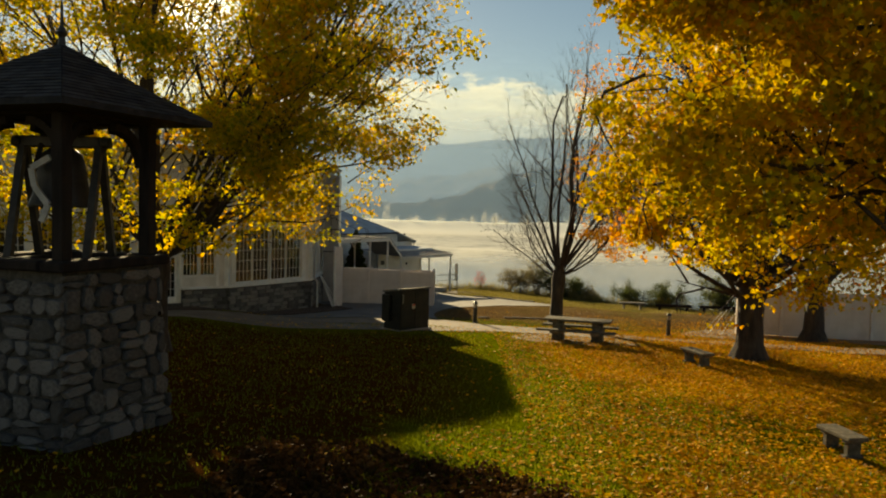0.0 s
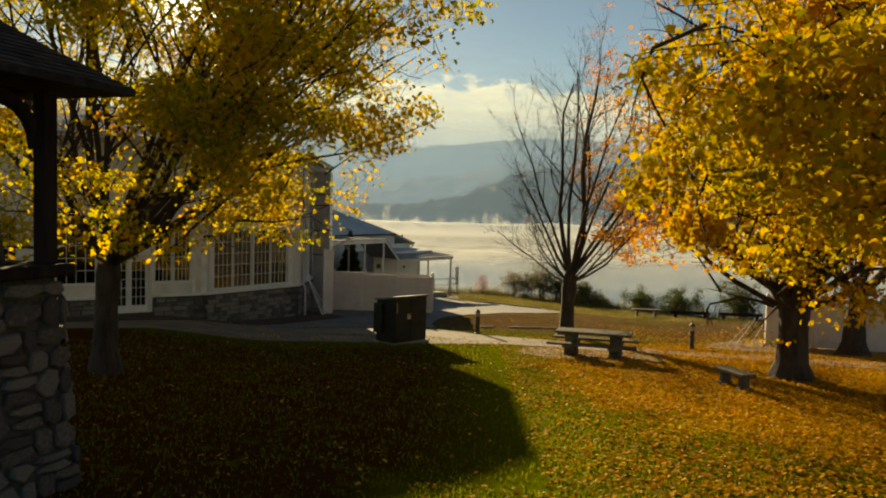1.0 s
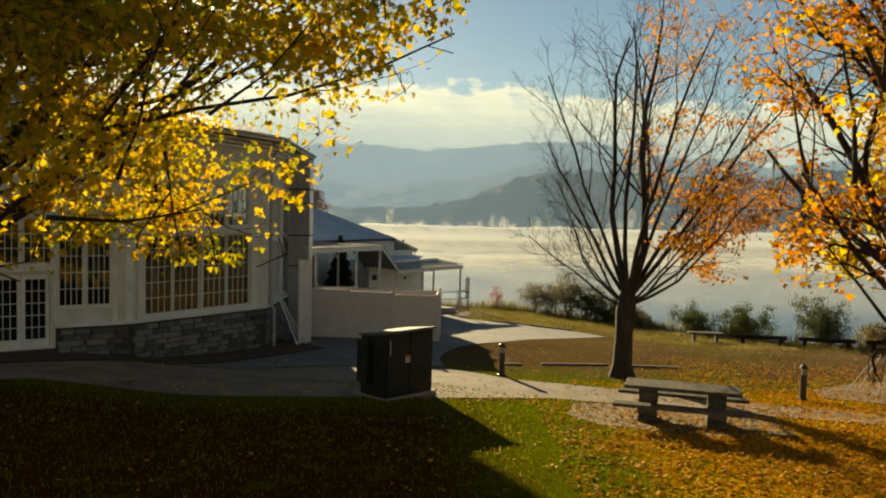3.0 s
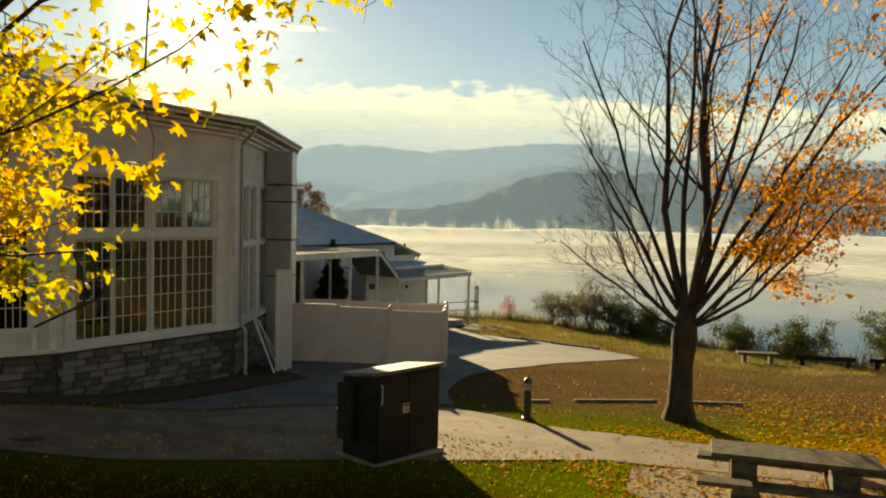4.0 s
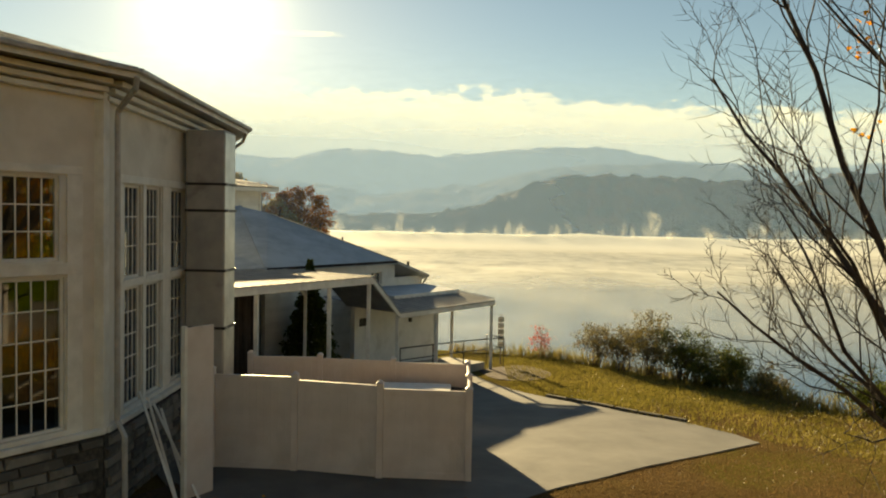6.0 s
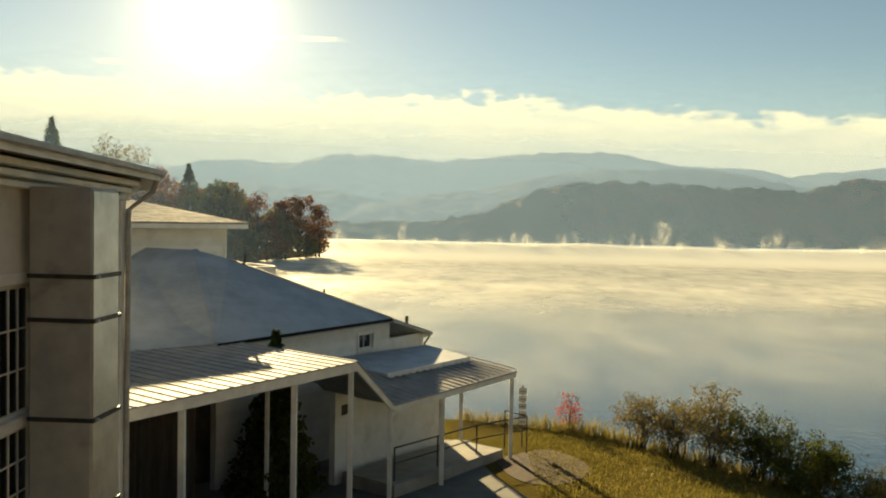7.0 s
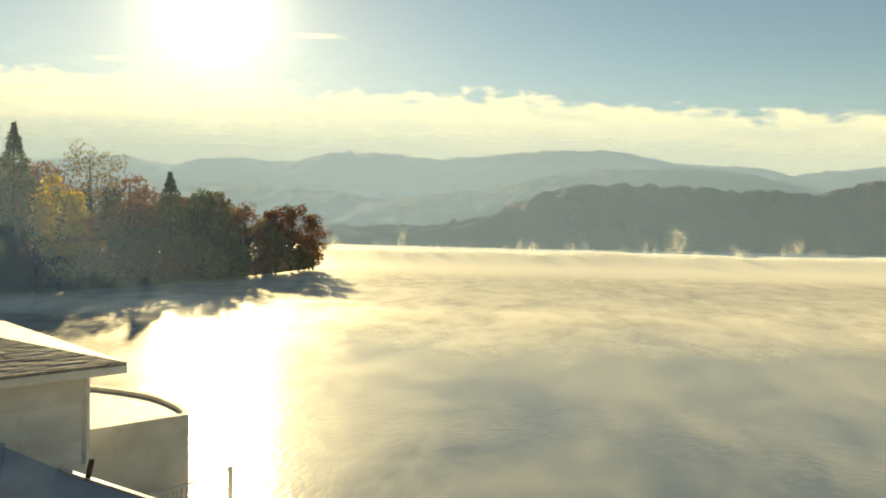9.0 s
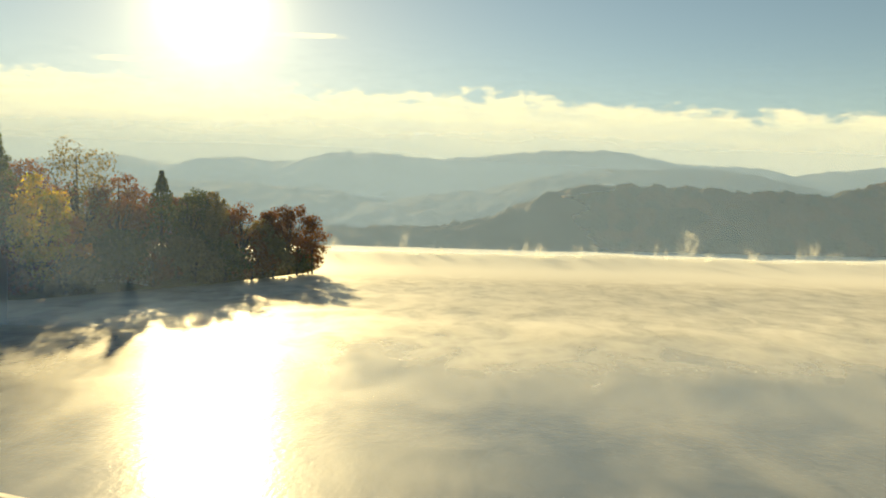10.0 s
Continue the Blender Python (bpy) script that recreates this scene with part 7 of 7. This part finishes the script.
def near_maple():
    """Its trunk stands beside the walk; its dense crown hangs over the lawn."""
    rng, nr = random.Random(18), np.random.default_rng(18)
    x, y = 10.6, 16.6
    z = ground_z(x, y)
    tree = thing("maple_tree", pose(0, 0, 0), "dense yellow-green maple with a low hanging crown over the lawn", "tree")
    fork = (x, y, z + 2.4)
    env = ellipsoid((8.8, 17.0, 9.2), (6.6, 6.0, 6.4))

    def open_side(px, py, pz):
        ragged = 0.9 * noise.noise(Vector((px * 0.5, py * 0.5, pz * 0.7))) + 0.5 * noise.noise(Vector((px * 1.5, py * 1.5, pz * 2.0)))
        if px + ragged < 2.6 + 0.25 * max(0.0, 6.6 - pz) - 0.12 * max(0.0, pz - 7.6) or px + ragged * 0.7 < 0.6 + 0.525 * (py - 12.9):
            return False
        return pz > 4.3 + 0.25 * max(0.0, 5.0 - px)
    limbs = ring_limbs(fork, 8, 8.0, 0.18, 0.5, rng) + ring_limbs(fork, 8, 7.2, 0.14, 1.3, rng, 0.3)
    limbs += [(fork, (-6.5, 0.6, 3.0), 8.0, 0.13), (fork, (-6.2, -2.0, 4.0), 8.4, 0.13), (fork, (-6.4, 1.6, 5.4), 9.0, 0.14), (fork, (-6.0, -0.6, 6.4), 9.4, 0.14), (fork, (-5.5, -3.2, 2.6), 7.6, 0.12), (fork, (-6.0, -0.4, 1.9), 7.2, 0.11)]
    tubes, twigs = grow(rng, limbs, [(6, 0.52, 48, 0.55), (5, 0.55, 52, 0.5), (4, 0.55, 55, 0.5)], env, 0.03, 0.15)
    tree_wood(tree, trimmed(tubes, open_side), M["bark_dark"], [(x, y, z - 0.3), (x, y, z + 0.1), (x, y, z + 0.45), (x, y, z + 1.3), (x, y, z + 2.2), (x, y, z + 3.0)], [0.80, 0.58, 0.42, 0.37, 0.40, 0.28])
    at = leaves_on(twigs, 34, 0.25, nr, lambda p: p.x < 13 and open_side(p.x, p.y, p.z) and layered(p, -0.32 if p.z > 8.0 else -0.18, 3.0))
    at = at[np.array([open_side(*p) for p in at])]
    lobed = (at[:, 0] < 7.5) & (nr.random(len(at)) < 0.35)
    leaf_cloud("crown", at[lobed], 0.115, M["leaf_near"], tree, nr, shape=MAPLE, shape_faces=MAPLE_FACES)
    leaf_cloud("crown", at[~lobed], 0.115, M["leaf_near"], tree, nr)


def bare_tree():
    rng, nr = random.Random(4), np.random.default_rng(4)
    x, y = 5.05, 39.1
    z = ground_z(x, y)
    tree = thing("bare_maple_tree", pose(0, 0, 0), "half-bare maple holding its last orange leaves on one side", "tree")
    fork = (x + 0.1, y, z + 2.35)
    env = ellipsoid((5.6, 39.6, 8.0), (6.6, 6.0, 8.0))
    low = (x + 0.05, y, z + 2.15)
    # two strong leaders, slimmer risers round them, and long low boughs to both sides
    limbs = [(fork, (-0.34, 0.25, 1.6), 8.4, 0.110), (fork, (0.70, -0.1, 1.6), 9.4, 0.145), (fork, (-0.10, -0.15, 1.7), 8.8, 0.080), (fork, (0.25, 0.5, 1.7), 9.2, 0.10), (fork, (-0.62, 0.3, 1.6), 6.6, 0.066), (fork, (0.42, -0.25, 1.6), 8.2, 0.070), (fork, (1.15, 0.4, 1.6), 8.0, 0.08), (fork, (-0.5, 0.6, 1.7), 7.6, 0.066), (fork, (0.1, 0.05, 1.7), 9.0, 0.08), (fork, (0.95, 0.1, 1.7), 8.8, 0.075)]
    limbs += [(low, (-2.6, 0.6, 1.0), 3.7, 0.042), (low, (-2.2, 1.6, 1.4), 4.0, 0.042), (low, (-2.3, 1.0, 2.2), 4.3, 0.045), (low, (-1.2, 1.6, 1.6), 4.6, 0.045), (low, (2.6, 0.9, 1.1), 5.2, 0.052), (low, (2.7, -0.5, 0.9), 5.2, 0.052), (low, (2.4, 0.1, 1.7), 5.6, 0.055), (low, (1.4, -1.2, 1.5), 4.0, 0.042)]
    tubes, twigs = grow(rng, limbs, [(9, 0.38, 36, 0.40), (5, 0.50, 42, 0.5), (4, 0.5, 46, 0.5)], env, 0.085, 0.13)
    tree_wood(tree, tubes, M["bark_grey"], [(x, y, z - 0.3), (x, y, z + 0.08), (x, y, z + 0.4), (x + 0.02, y, z + 1.3), (x + 0.06, y, z + 2.0), (x + 0.1, y, z + 2.7)], [0.52, 0.40, 0.30, 0.26, 0.31, 0.22])

    def keep(p):
        if p.z < 2.9 or not layered(p, 0.0, 9.0):
            return False
        if p.x > 6.1 and p.z < 5.0:
            return rng.random() < 0.62
        return p.x > 5.4 + 0.10 * abs(p.z - 6.5) and rng.random() < 0.26
    at = leaves_on(twigs, 7, 0.17, nr, keep)
    leaf_cloud("crown", at, 0.12, M["leaf_orange"], tree, nr, shape=MAPLE, shape_faces=MAPLE_FACES)


def side_tree():
    rng, nr = random.Random(14), np.random.default_rng(14)
    x, y = 15.3, 36.2
    z = ground_z(x, y)
    tree = thing("maple_tree", pose(0, 0, 0), "dark-trunked maple with yellow leaves near the screen fence", "tree")
    fork = (x, y, z + 2.0)
    tubes, twigs = grow(rng, ring_limbs(fork, 9, 6.0, 0.15, 0.9, rng), [(6, 0.52, 48, 0.55), (5, 0.55, 50, 0.5)], ellipsoid((15.3, 36.2, 7.5), (5.5, 5.5, 6)), 0.08, 0.17)
    tree_wood(tree, tubes, M["bark_dark"], [(x, y, z - 0.3), (x, y, z + 0.1), (x, y, z + 0.5), (x, y, z + 2.6)], [0.9, 0.6, 0.42, 0.26])
    leaf_cloud("crown", leaves_on(twigs, 9, 0.3, nr), 0.16, M["leaf_yellow"], tree, nr)


golden_maple()
yellow_maple()
near_maple()
bare_tree()
side_tree()


# ---- shrubs on the bank ----
def shrub(x, y, height, wide, mat, leaves, label, seed, stems=9, category="shrub", size=0.07):
    rng, nr = random.Random(seed), np.random.default_rng(seed)
    z = ground_z(x, y) - 0.05
    ob = thing("shrub", pose(0, 0, 0), label, category, "bank shrubs")
    tubes, twigs = grow(rng, [((x + rng.uniform(-wide, wide) * 0.3, y + rng.uniform(-wide, wide) * 0.2, z), (rng.uniform(-1, 1) * wide / height, rng.uniform(-1, 1) * wide / height, 1.3), height * rng.uniform(0.6, 0.95), 0.025) for _ in range(stems)],
                        [(5, 0.45, 40, 0.6), (4, 0.5, 45, 0.6)], lambda p: p.z < z + height * 1.05 and abs(p.x - x) < wide * 1.1, 0.06, 0.2)
    v, f = [], []
    for level, pts, rad in tubes:
        tube_arrays(pts, rad, 4 if level == 0 else 3, v, f)
    mesh_object("stem_work", v, f, M["bark_grey"], ob)["kind"] = "stuff"
    leaf_cloud("leaves", leaves_on(twigs, leaves, 0.12, nr), size, mat, ob, nr, shape=PLAIN, shape_faces=PLAIN_FACES)


shrub(2.2, 65.9, 1.9, 0.30, M["leaf_red"], 1, "slim young shrub with red and rust leaves on the bank", 1, 4)
shrub(4.4, 64.1, 1.9, 0.8, M["leaf_olive"], 2, "thin brownish shrub on the lake bank", 2, 12)
shrub(5.4, 62.9, 2.0, 0.8, M["leaf_olive"], 2, "olive twiggy shrub on the lake bank", 3, 12)
shrub(6.4, 61.9, 2.65, 0.75, M["leaf_olive"], 3, "tall loose olive shrub on the lake bank", 4, 12)
shrub(7.3, 61.0, 2.1, 0.85, M["leaf_green"], 3, "dense dark shrub on the lake bank", 5, 14)
shrub(8.5, 59.9, 2.3, 1.3, M["leaf_green"], 6, "rounded dark green shrub on the lake bank", 6, 16)
shrub(9.6, 58.4, 2.1, 1.0, M["leaf_olive"], 4, "low straggling shrub with dry stems", 7, 12)
shrub(10.3, 57.1, 1.1, 0.7, M["leaf_olive"], 3, "low straggling shrub with dry stems", 8, 10)
shrub(13.6, 52.6, 2.5, 1.35, M["leaf_green"], 6, "dark green shrub by the water", 9, 12)
shrub(16.2, 50.4, 2.6, 1.3, M["leaf_green"], 4, "rounded dark green shrub by the water", 10, 16)
shrub(18.2, 49.6, 1.7, 1.2, M["leaf_olive"], 5, "olive shrub by the water", 11, 12)
shrub(11.8, 54.6, 2.2, 1.2, M["leaf_green"], 5, "loose dark green shrub by the water", 12, 10)
shrub(21.5, 49.0, 1.9, 1.5, M["leaf_green"], 7, "dark green shrub by the water", 13, 14)


def reeds(seed, spans, count, height, mat, label):
    nr = np.random.default_rng(seed)
    xs = nr.uniform(*spans, count)
    off = nr.uniform(-1.5, 0.4, count)
    pts, faces = [], []
    for i in range(count):
        x = xs[i]
        y = shore_y(x) + off[i]
        z = ground_z(x, y) - 0.03
        h = height * nr.uniform(0.4, 1.2)
        lx, ly = nr.normal(0, 0.25, 2) * h
        w = 0.012
        k = len(pts)
        pts += [(x - w, y, z), (x + w, y, z), (x + lx * 0.4 + w * 0.7, y + ly * 0.4, z + h * 0.6), (x + lx * 0.4 - w * 0.7, y + ly * 0.4, z + h * 0.6), (x + lx, y + ly, z + h)]
        faces += [(k, k + 1, k + 2, k + 3), (k + 3, k + 2, k + 4)]
    ob = mesh_object("bank_grass", pts, faces, mat)
    tagged(ob, label, "grass", kind="stuff")


reeds(31, (1.0, 24.0), 5000, 0.75, M["grass_dry"], "tall dry grass and stalks along the lake bank")
reeds(32, (-2.0, 14.0), 4200, 0.5, M["leaf_olive"], "rough low growth along the lake bank")


# ---- the wooded point across the bay ----
def build_point():
    outline = [(-210, 120), (-120, 140), (-84, 150), (-66, 160), (-58, 176), (-50, 190), (-46, 205), (-41, 222), (-40, 232), (-50, 245), (-110, 262), (-230, 275)]
    mid_p = Vector((-95, 205))
    rings = []
    for s, z in ((1.0, WATER_Z - 1.0), (0.97, WATER_Z + 0.35), (0.9, WATER_Z + 1.3), (0.6, WATER_Z + 2.5), (0.0, WATER_Z + 3.5)):
        pts = []
        for i, p in enumerate(outline):
            a, b = Vector(p), Vector(outline[(i + 1) % len(outline)])
            for t in (0, 0.33, 0.66):
                q = a.lerp(b, t)
                q = mid_p.lerp(q, s)
                pts.append((q.x + 1.5 * noise.noise(Vector((q.x * 0.1, q.y * 0.1, 0))), q.y, z))
        rings.append(pts)
    k = len(rings[0])
    verts = [p for r in rings for p in r]
    faces = [(r * k + i, r * k + (i + 1) % k, (r + 1) * k + (i + 1) % k, (r + 1) * k + i) for r in range(len(rings) - 1) for i in range(k)]
    ob = mesh_object("point", verts, faces, M["lawn"], smooth=True)
    tagged(ob, "low wooded point of land reaching into the lake", "headland", kind="structure")


build_point()


def far_tree(x, y, z, height, wide, mat, label, seed, per=150, size=0.46, conifer=False, fill=1.0, group="trees on the point"):
    wide *= 1.25
    rng, nr = random.Random(seed), np.random.default_rng(seed)
    ob = thing("conifer_tree" if conifer else "shore_tree", pose(0, 0, 0), label, "tree", group)
    v, f = [], []
    tube_arrays([Vector((x, y, z - 0.5)), Vector((x, y, z + height * 0.3)), Vector((x + rng.uniform(-0.5, 0.5), y, z + height * 0.9))], [wide * 0.07, wide * 0.05, 0.05], 6, v, f)
    mesh_object("trunk", v, f, M["bark_dark"], ob)
    if conifer:
        n = int(per * 60)
        t = nr.random(n) ** 1.3
        a = nr.uniform(0, 2 * np.pi, n)
        tier = 0.65 + 0.35 * np.abs(np.sin(t * 26))
        r = 1.45 * wide * (1 - t) * tier * np.sqrt(nr.uniform(0.15, 1.0, n))
        at = np.stack([x + r * np.cos(a), y + r * np.sin(a), z + height * (0.08 + 0.92 * t) - r * 0.25], 1)
    else:
        clumps = 34
        parts = []
        for c in range(clumps):
            u = Vector((rng.gauss(0, 1), rng.gauss(0, 1), rng.gauss(0, 1))).normalized() * (rng.uniform(0.25, 1.0) ** 0.5)
            cx, cy, cz = x + u.x * wide * 0.85, y + u.y * wide * 0.85, z + height * 0.53 + u.z * height * 0.42
            cr = wide * rng.uniform(0.28, 0.44)
            q = nr.normal(0, 1, (int(per * fill), 3))
            q = q / np.linalg.norm(q, axis=1)[:, None] * (nr.random((len(q), 1)) ** 0.4)
            parts.append(np.array((cx, cy, cz)) + q * np.array((cr, cr, cr * 0.75)))
        at = np.concatenate(parts)
        v, f = [], []
        for c in range(9):
            e = Vector((rng.gauss(0, 1), rng.gauss(0, 1), rng.uniform(0.3, 1.4))).normalized()
            tube_arrays([Vector((x, y, z + height * 0.25)), Vector((x + e.x * wide * 0.4, y + e.y * wide * 0.4, z + height * 0.5)), Vector((x + e.x * wide * 0.8, y + e.y * wide * 0.8, z + height * (0.5 + 0.38 * e.z)))], [wide * 0.04, wide * 0.025, 0.03], 4, v, f)
        mesh_object("limb_work", v, f, M["bark_dark"], ob)["kind"] = "stuff"
    leaf_cloud("crown", at, size, mat, ob, nr, shape=PLAIN, shape_faces=PLAIN_FACES)


PZ = WATER_Z + 1.0
far_tree(-6.52, 57.24, ground_z(-6.52, 57.24), 4.25, 0.80, M["leaf_green"], "small dark conifer growing between porch and wing", 40, per=150, size=0.13, conifer=True, group="")
far_tree(-73.5, 166, PZ, 24.5, 5.4, M["leaf_green"], "tall dark spruce on the point", 41, conifer=True, per=90)
far_tree(-78, 180, PZ, 22, 6.5, M["leaf_rust"], "broad rust-brown oak on the point", 42)
far_tree(-71.5, 186, PZ, 24, 6.8, M["leaf_olive"], "tall thinning brown tree on the point", 43, fill=0.7)
far_tree(-66, 189, PZ, 19.5, 5.0, M["leaf_rust"], "rust-brown tree on the point", 44)
far_tree(-66.5, 166, PZ, 17.5, 4.0, M["leaf_gold"], "golden tree on the shore of the point", 45)
far_tree(-66, 170, PZ, 12.0, 3.2, M["leaf_orange"], "orange tree on the shore of the point", 46)
far_tree(-61, 195, PZ, 19.0, 5.2, M["leaf_green"], "dark spruce on the point", 47, conifer=True, per=80)
far_tree(-57.5, 198, PZ, 17.0, 3.8, M["leaf_green"], "dark green tree on the point", 48)
far_tree(-54.5, 200, PZ, 17.6, 3.6, M["leaf_olive"], "olive tree on the point", 49)
far_tree(-69, 200, PZ, 15, 4.5, M["leaf_olive"], "olive tree on the point", 50)
far_tree(-50, 206, PZ, 14.5, 3.8, M["leaf_rust"], "pale orange thinning tree on the point", 51, fill=0.55)
far_tree(-43.2, 216, PZ, 15.0, 4.4, M["leaf_rust"], "rust-red oak at the tip of the point", 52)
far_tree(-39.0, 219, PZ, 13.6, 3.2, M["leaf_rust"], "thin nearly bare tree at the tip of the point", 53, fill=0.25)
far_tree(-47, 211, PZ, 10.5, 3.8, M["leaf_olive"], "low olive tree on the point", 54)
far_tree(-62, 180, PZ, 9.0, 3.4, M["leaf_green"], "low dark tree on the shore of the point", 55)
far_tree(-56, 190, PZ, 8.5, 3.6, M["leaf_olive"], "low olive tree on the shore of the point", 56)
far_tree(-84, 172, PZ, 23, 7.0, M["leaf_olive"], "broad olive tree on the point", 57)
far_tree(-92, 182, PZ, 22, 7.5, M["leaf_rust"], "broad rust-brown oak on the point", 58)
far_tree(-52, 197, PZ, 7.0, 3.5, M["leaf_green"], "low dark tree on the shore of the point", 59)
for i, (x, y, h, w) in enumerate(((-98, 205, 20, 5.5), (-89, 200, 19, 5.2), (-81, 206, 17.5, 5.0), (-74, 210, 16.5, 4.8), (-66, 212, 16, 4.4), (-60, 211, 15.5, 4.4), (-55, 214, 14.5, 4.0), (-48.5, 218, 12.5, 3.6))):
    far_tree(x, y, PZ, h, w, M[("leaf_olive", "leaf_rust", "leaf_green")[i % 3]], "tree in the dense wood on the point", 120 + i)
for i, (x, y, h, w) in enumerate(((-64, 168, 6, 4), (-60, 176, 6, 4), (-57, 182, 5, 3.5), (-53, 190, 6, 4), (-50, 197, 6, 4), (-47, 203, 6.5, 4), (-44.5, 209, 6, 3.5), (-41.5, 216, 5, 3), (-70, 163, 6, 4.5), (-76, 160, 7, 5), (-82, 158, 8, 5), (-40.5, 222, 4, 2.6))):
    far_tree(x, y, PZ - 0.3, h, w, M[("leaf_olive", "leaf_green", "leaf_rust")[i % 3]], "low waterside bush on the point", 90 + i, per=40)
cot = thing("cottage", pose(-62.5, 183, PZ, 0, 0, 20), "small pale lakeside cottage among the trees", "house")
part("wall", box(-4, -3, -0.5, 4, 3, 2.6), M["siding"], cot)
part("roof", slab([(-4.4, -3.4, 2.7), (4.4, -3.4, 2.7), (4.4, 0.2, 4.4), (-4.4, 0.2, 4.4)], 0.2), M["membrane"], cot)
part("back_roof", slab([(-4.4, 0.2, 4.4), (4.4, 0.2, 4.4), (4.4, 3.4, 2.7), (-4.4, 3.4, 2.7)], 0.2), M["membrane"], cot)
for x in (-2.4, 0.0, 2.4):
    part("window", box(x - 0.5, -3.05, 0.8, x + 0.5, -3.004, 1.9), M["glass"], cot)

# ---- fallen leaves and grass blades ----
def off_paving(x, y):
    near = np.interp(x, [p[0] for p in path_near], [p[1] for p in path_near])
    far = np.interp(x, [p[0] for p in path_far], [p[1] for p in path_far])
    return (y < near) | (y > far)


def litter():
    nr = np.random.default_rng(77)
    n = 215000
    x, y = nr.uniform(-9, 17, n), nr.uniform(10, 44, n)
    d = np.sqrt((x - 10) ** 2 + 0.55 * (y - 29) ** 2)
    want = np.clip(1.25 - d / 10.0, 0.10, 1.0)
    want = np.maximum(want, np.clip((31 - y) / 14, 0, 0.80) * np.clip((x - 0.5) / 3.6, 0.25, 1))
    # fallen leaves thinned where the lawn is coloured dark for shade
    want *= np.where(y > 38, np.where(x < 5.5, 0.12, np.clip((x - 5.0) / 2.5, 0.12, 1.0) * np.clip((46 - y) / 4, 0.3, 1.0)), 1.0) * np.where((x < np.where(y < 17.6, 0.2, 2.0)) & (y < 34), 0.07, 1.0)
    keep = nr.random(n) < want * np.where(off_paving(x, y), 1.0, np.clip((x - 3.5) / 5.0, 0.12, 0.9))
    x, y = x[keep], y[keep]
    z = np.array([ground_z(a, b) for a, b in zip(x, y)]) + nr.uniform(0.012, 0.05, len(x))
    ob = leaf_cloud("fallen_leaves", np.stack([x, y, z], 1), 0.078, M["leaf_fallen"], None, nr, flat=True, shape=PLAIN, shape_faces=PLAIN_FACES)
    tagged(ob, "golden and brown fallen leaves strewn over the lawn", "fallen leaves", kind="stuff")


def blades(seed, n, xr, yr, height, mat, label, keep=None):
    nr = np.random.default_rng(seed)
    x, y = nr.uniform(*xr, n), nr.uniform(*yr, n)
    if keep is not None:
        k = keep(x, y)
        x, y = x[k], y[k]
    n = len(x)
    z = np.array([ground_z(a, b) for a, b in zip(x, y)]) - 0.005
    a = nr.uniform(0, np.pi, n)
    w = 0.012
    h = height * nr.uniform(0.5, 1.2, n)
    lean = nr.normal(0, 0.35, (n, 2)) * h[:, None]
    v = np.zeros((n, 3, 3))
    v[:, 0] = np.stack([x - w * np.cos(a), y - w * np.sin(a), z], 1)
    v[:, 1] = np.stack([x + w * np.cos(a), y + w * np.sin(a), z], 1)
    v[:, 2] = np.stack([x + lean[:, 0], y + lean[:, 1], z + h], 1)
    ob = array_object("grass", v.reshape(-1, 3), np.arange(n * 3).reshape(-1, 3), mat)
    tagged(ob, label, "grass", kind="stuff")


litter()


def shaded_drift():
    """Brown leaves lie deep and curled where the lawn dips beside the bell tower; shade is in their colour."""
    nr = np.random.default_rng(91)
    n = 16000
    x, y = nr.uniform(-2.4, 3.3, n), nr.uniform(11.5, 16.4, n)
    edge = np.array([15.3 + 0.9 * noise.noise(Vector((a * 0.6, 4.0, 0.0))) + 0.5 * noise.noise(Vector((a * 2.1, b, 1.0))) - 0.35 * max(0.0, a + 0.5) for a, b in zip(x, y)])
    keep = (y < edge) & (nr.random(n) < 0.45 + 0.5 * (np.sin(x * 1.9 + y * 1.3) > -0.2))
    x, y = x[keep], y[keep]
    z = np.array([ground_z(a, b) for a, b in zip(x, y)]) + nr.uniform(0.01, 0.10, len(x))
    ob = leaf_cloud("shaded_brown_leaves", np.stack([x, y, z], 1), 0.085, M["leaf_brown_shaded"], None, nr, shape=PLAIN, shape_faces=PLAIN_FACES)
    tagged(ob, "deep drift of curled brown leaves, coloured dark for the shade on the lawn", "fallen leaves", kind="stuff")


shaded_drift()
# blades mostly left out where the lawn is darkened for shade
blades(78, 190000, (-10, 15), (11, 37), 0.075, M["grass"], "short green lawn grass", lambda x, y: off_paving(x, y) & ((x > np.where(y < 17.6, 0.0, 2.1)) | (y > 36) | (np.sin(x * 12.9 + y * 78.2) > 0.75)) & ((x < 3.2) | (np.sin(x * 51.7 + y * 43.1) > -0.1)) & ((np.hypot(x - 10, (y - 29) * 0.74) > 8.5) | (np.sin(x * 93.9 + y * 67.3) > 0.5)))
blades(79, 45000, (-0.3, 16), (38, 50), 0.045, M["grass_tan"], "tired yellowing grass of the island", lambda x, y: off_paving(x, y) & (y < 44.4 + 0.92 * (x - 0.5)) & (y < 52 - 0.1 * x) & (x > 0.1))
blades(80, 85000, (0.5, 24), (47, 66), 0.11, M["grass_dry"], "yellow-green grass of the lake bank", lambda x, y: (y > 56.8 - 0.95 * x) & (y > np.where(x < 6.6, 44.5 + 0.92 * x, 40)) & (y < np.interp(x, [p[0] for p in SHORE], [p[1] for p in SHORE])) & ~((y < 50.9) & (x < 6.8)))
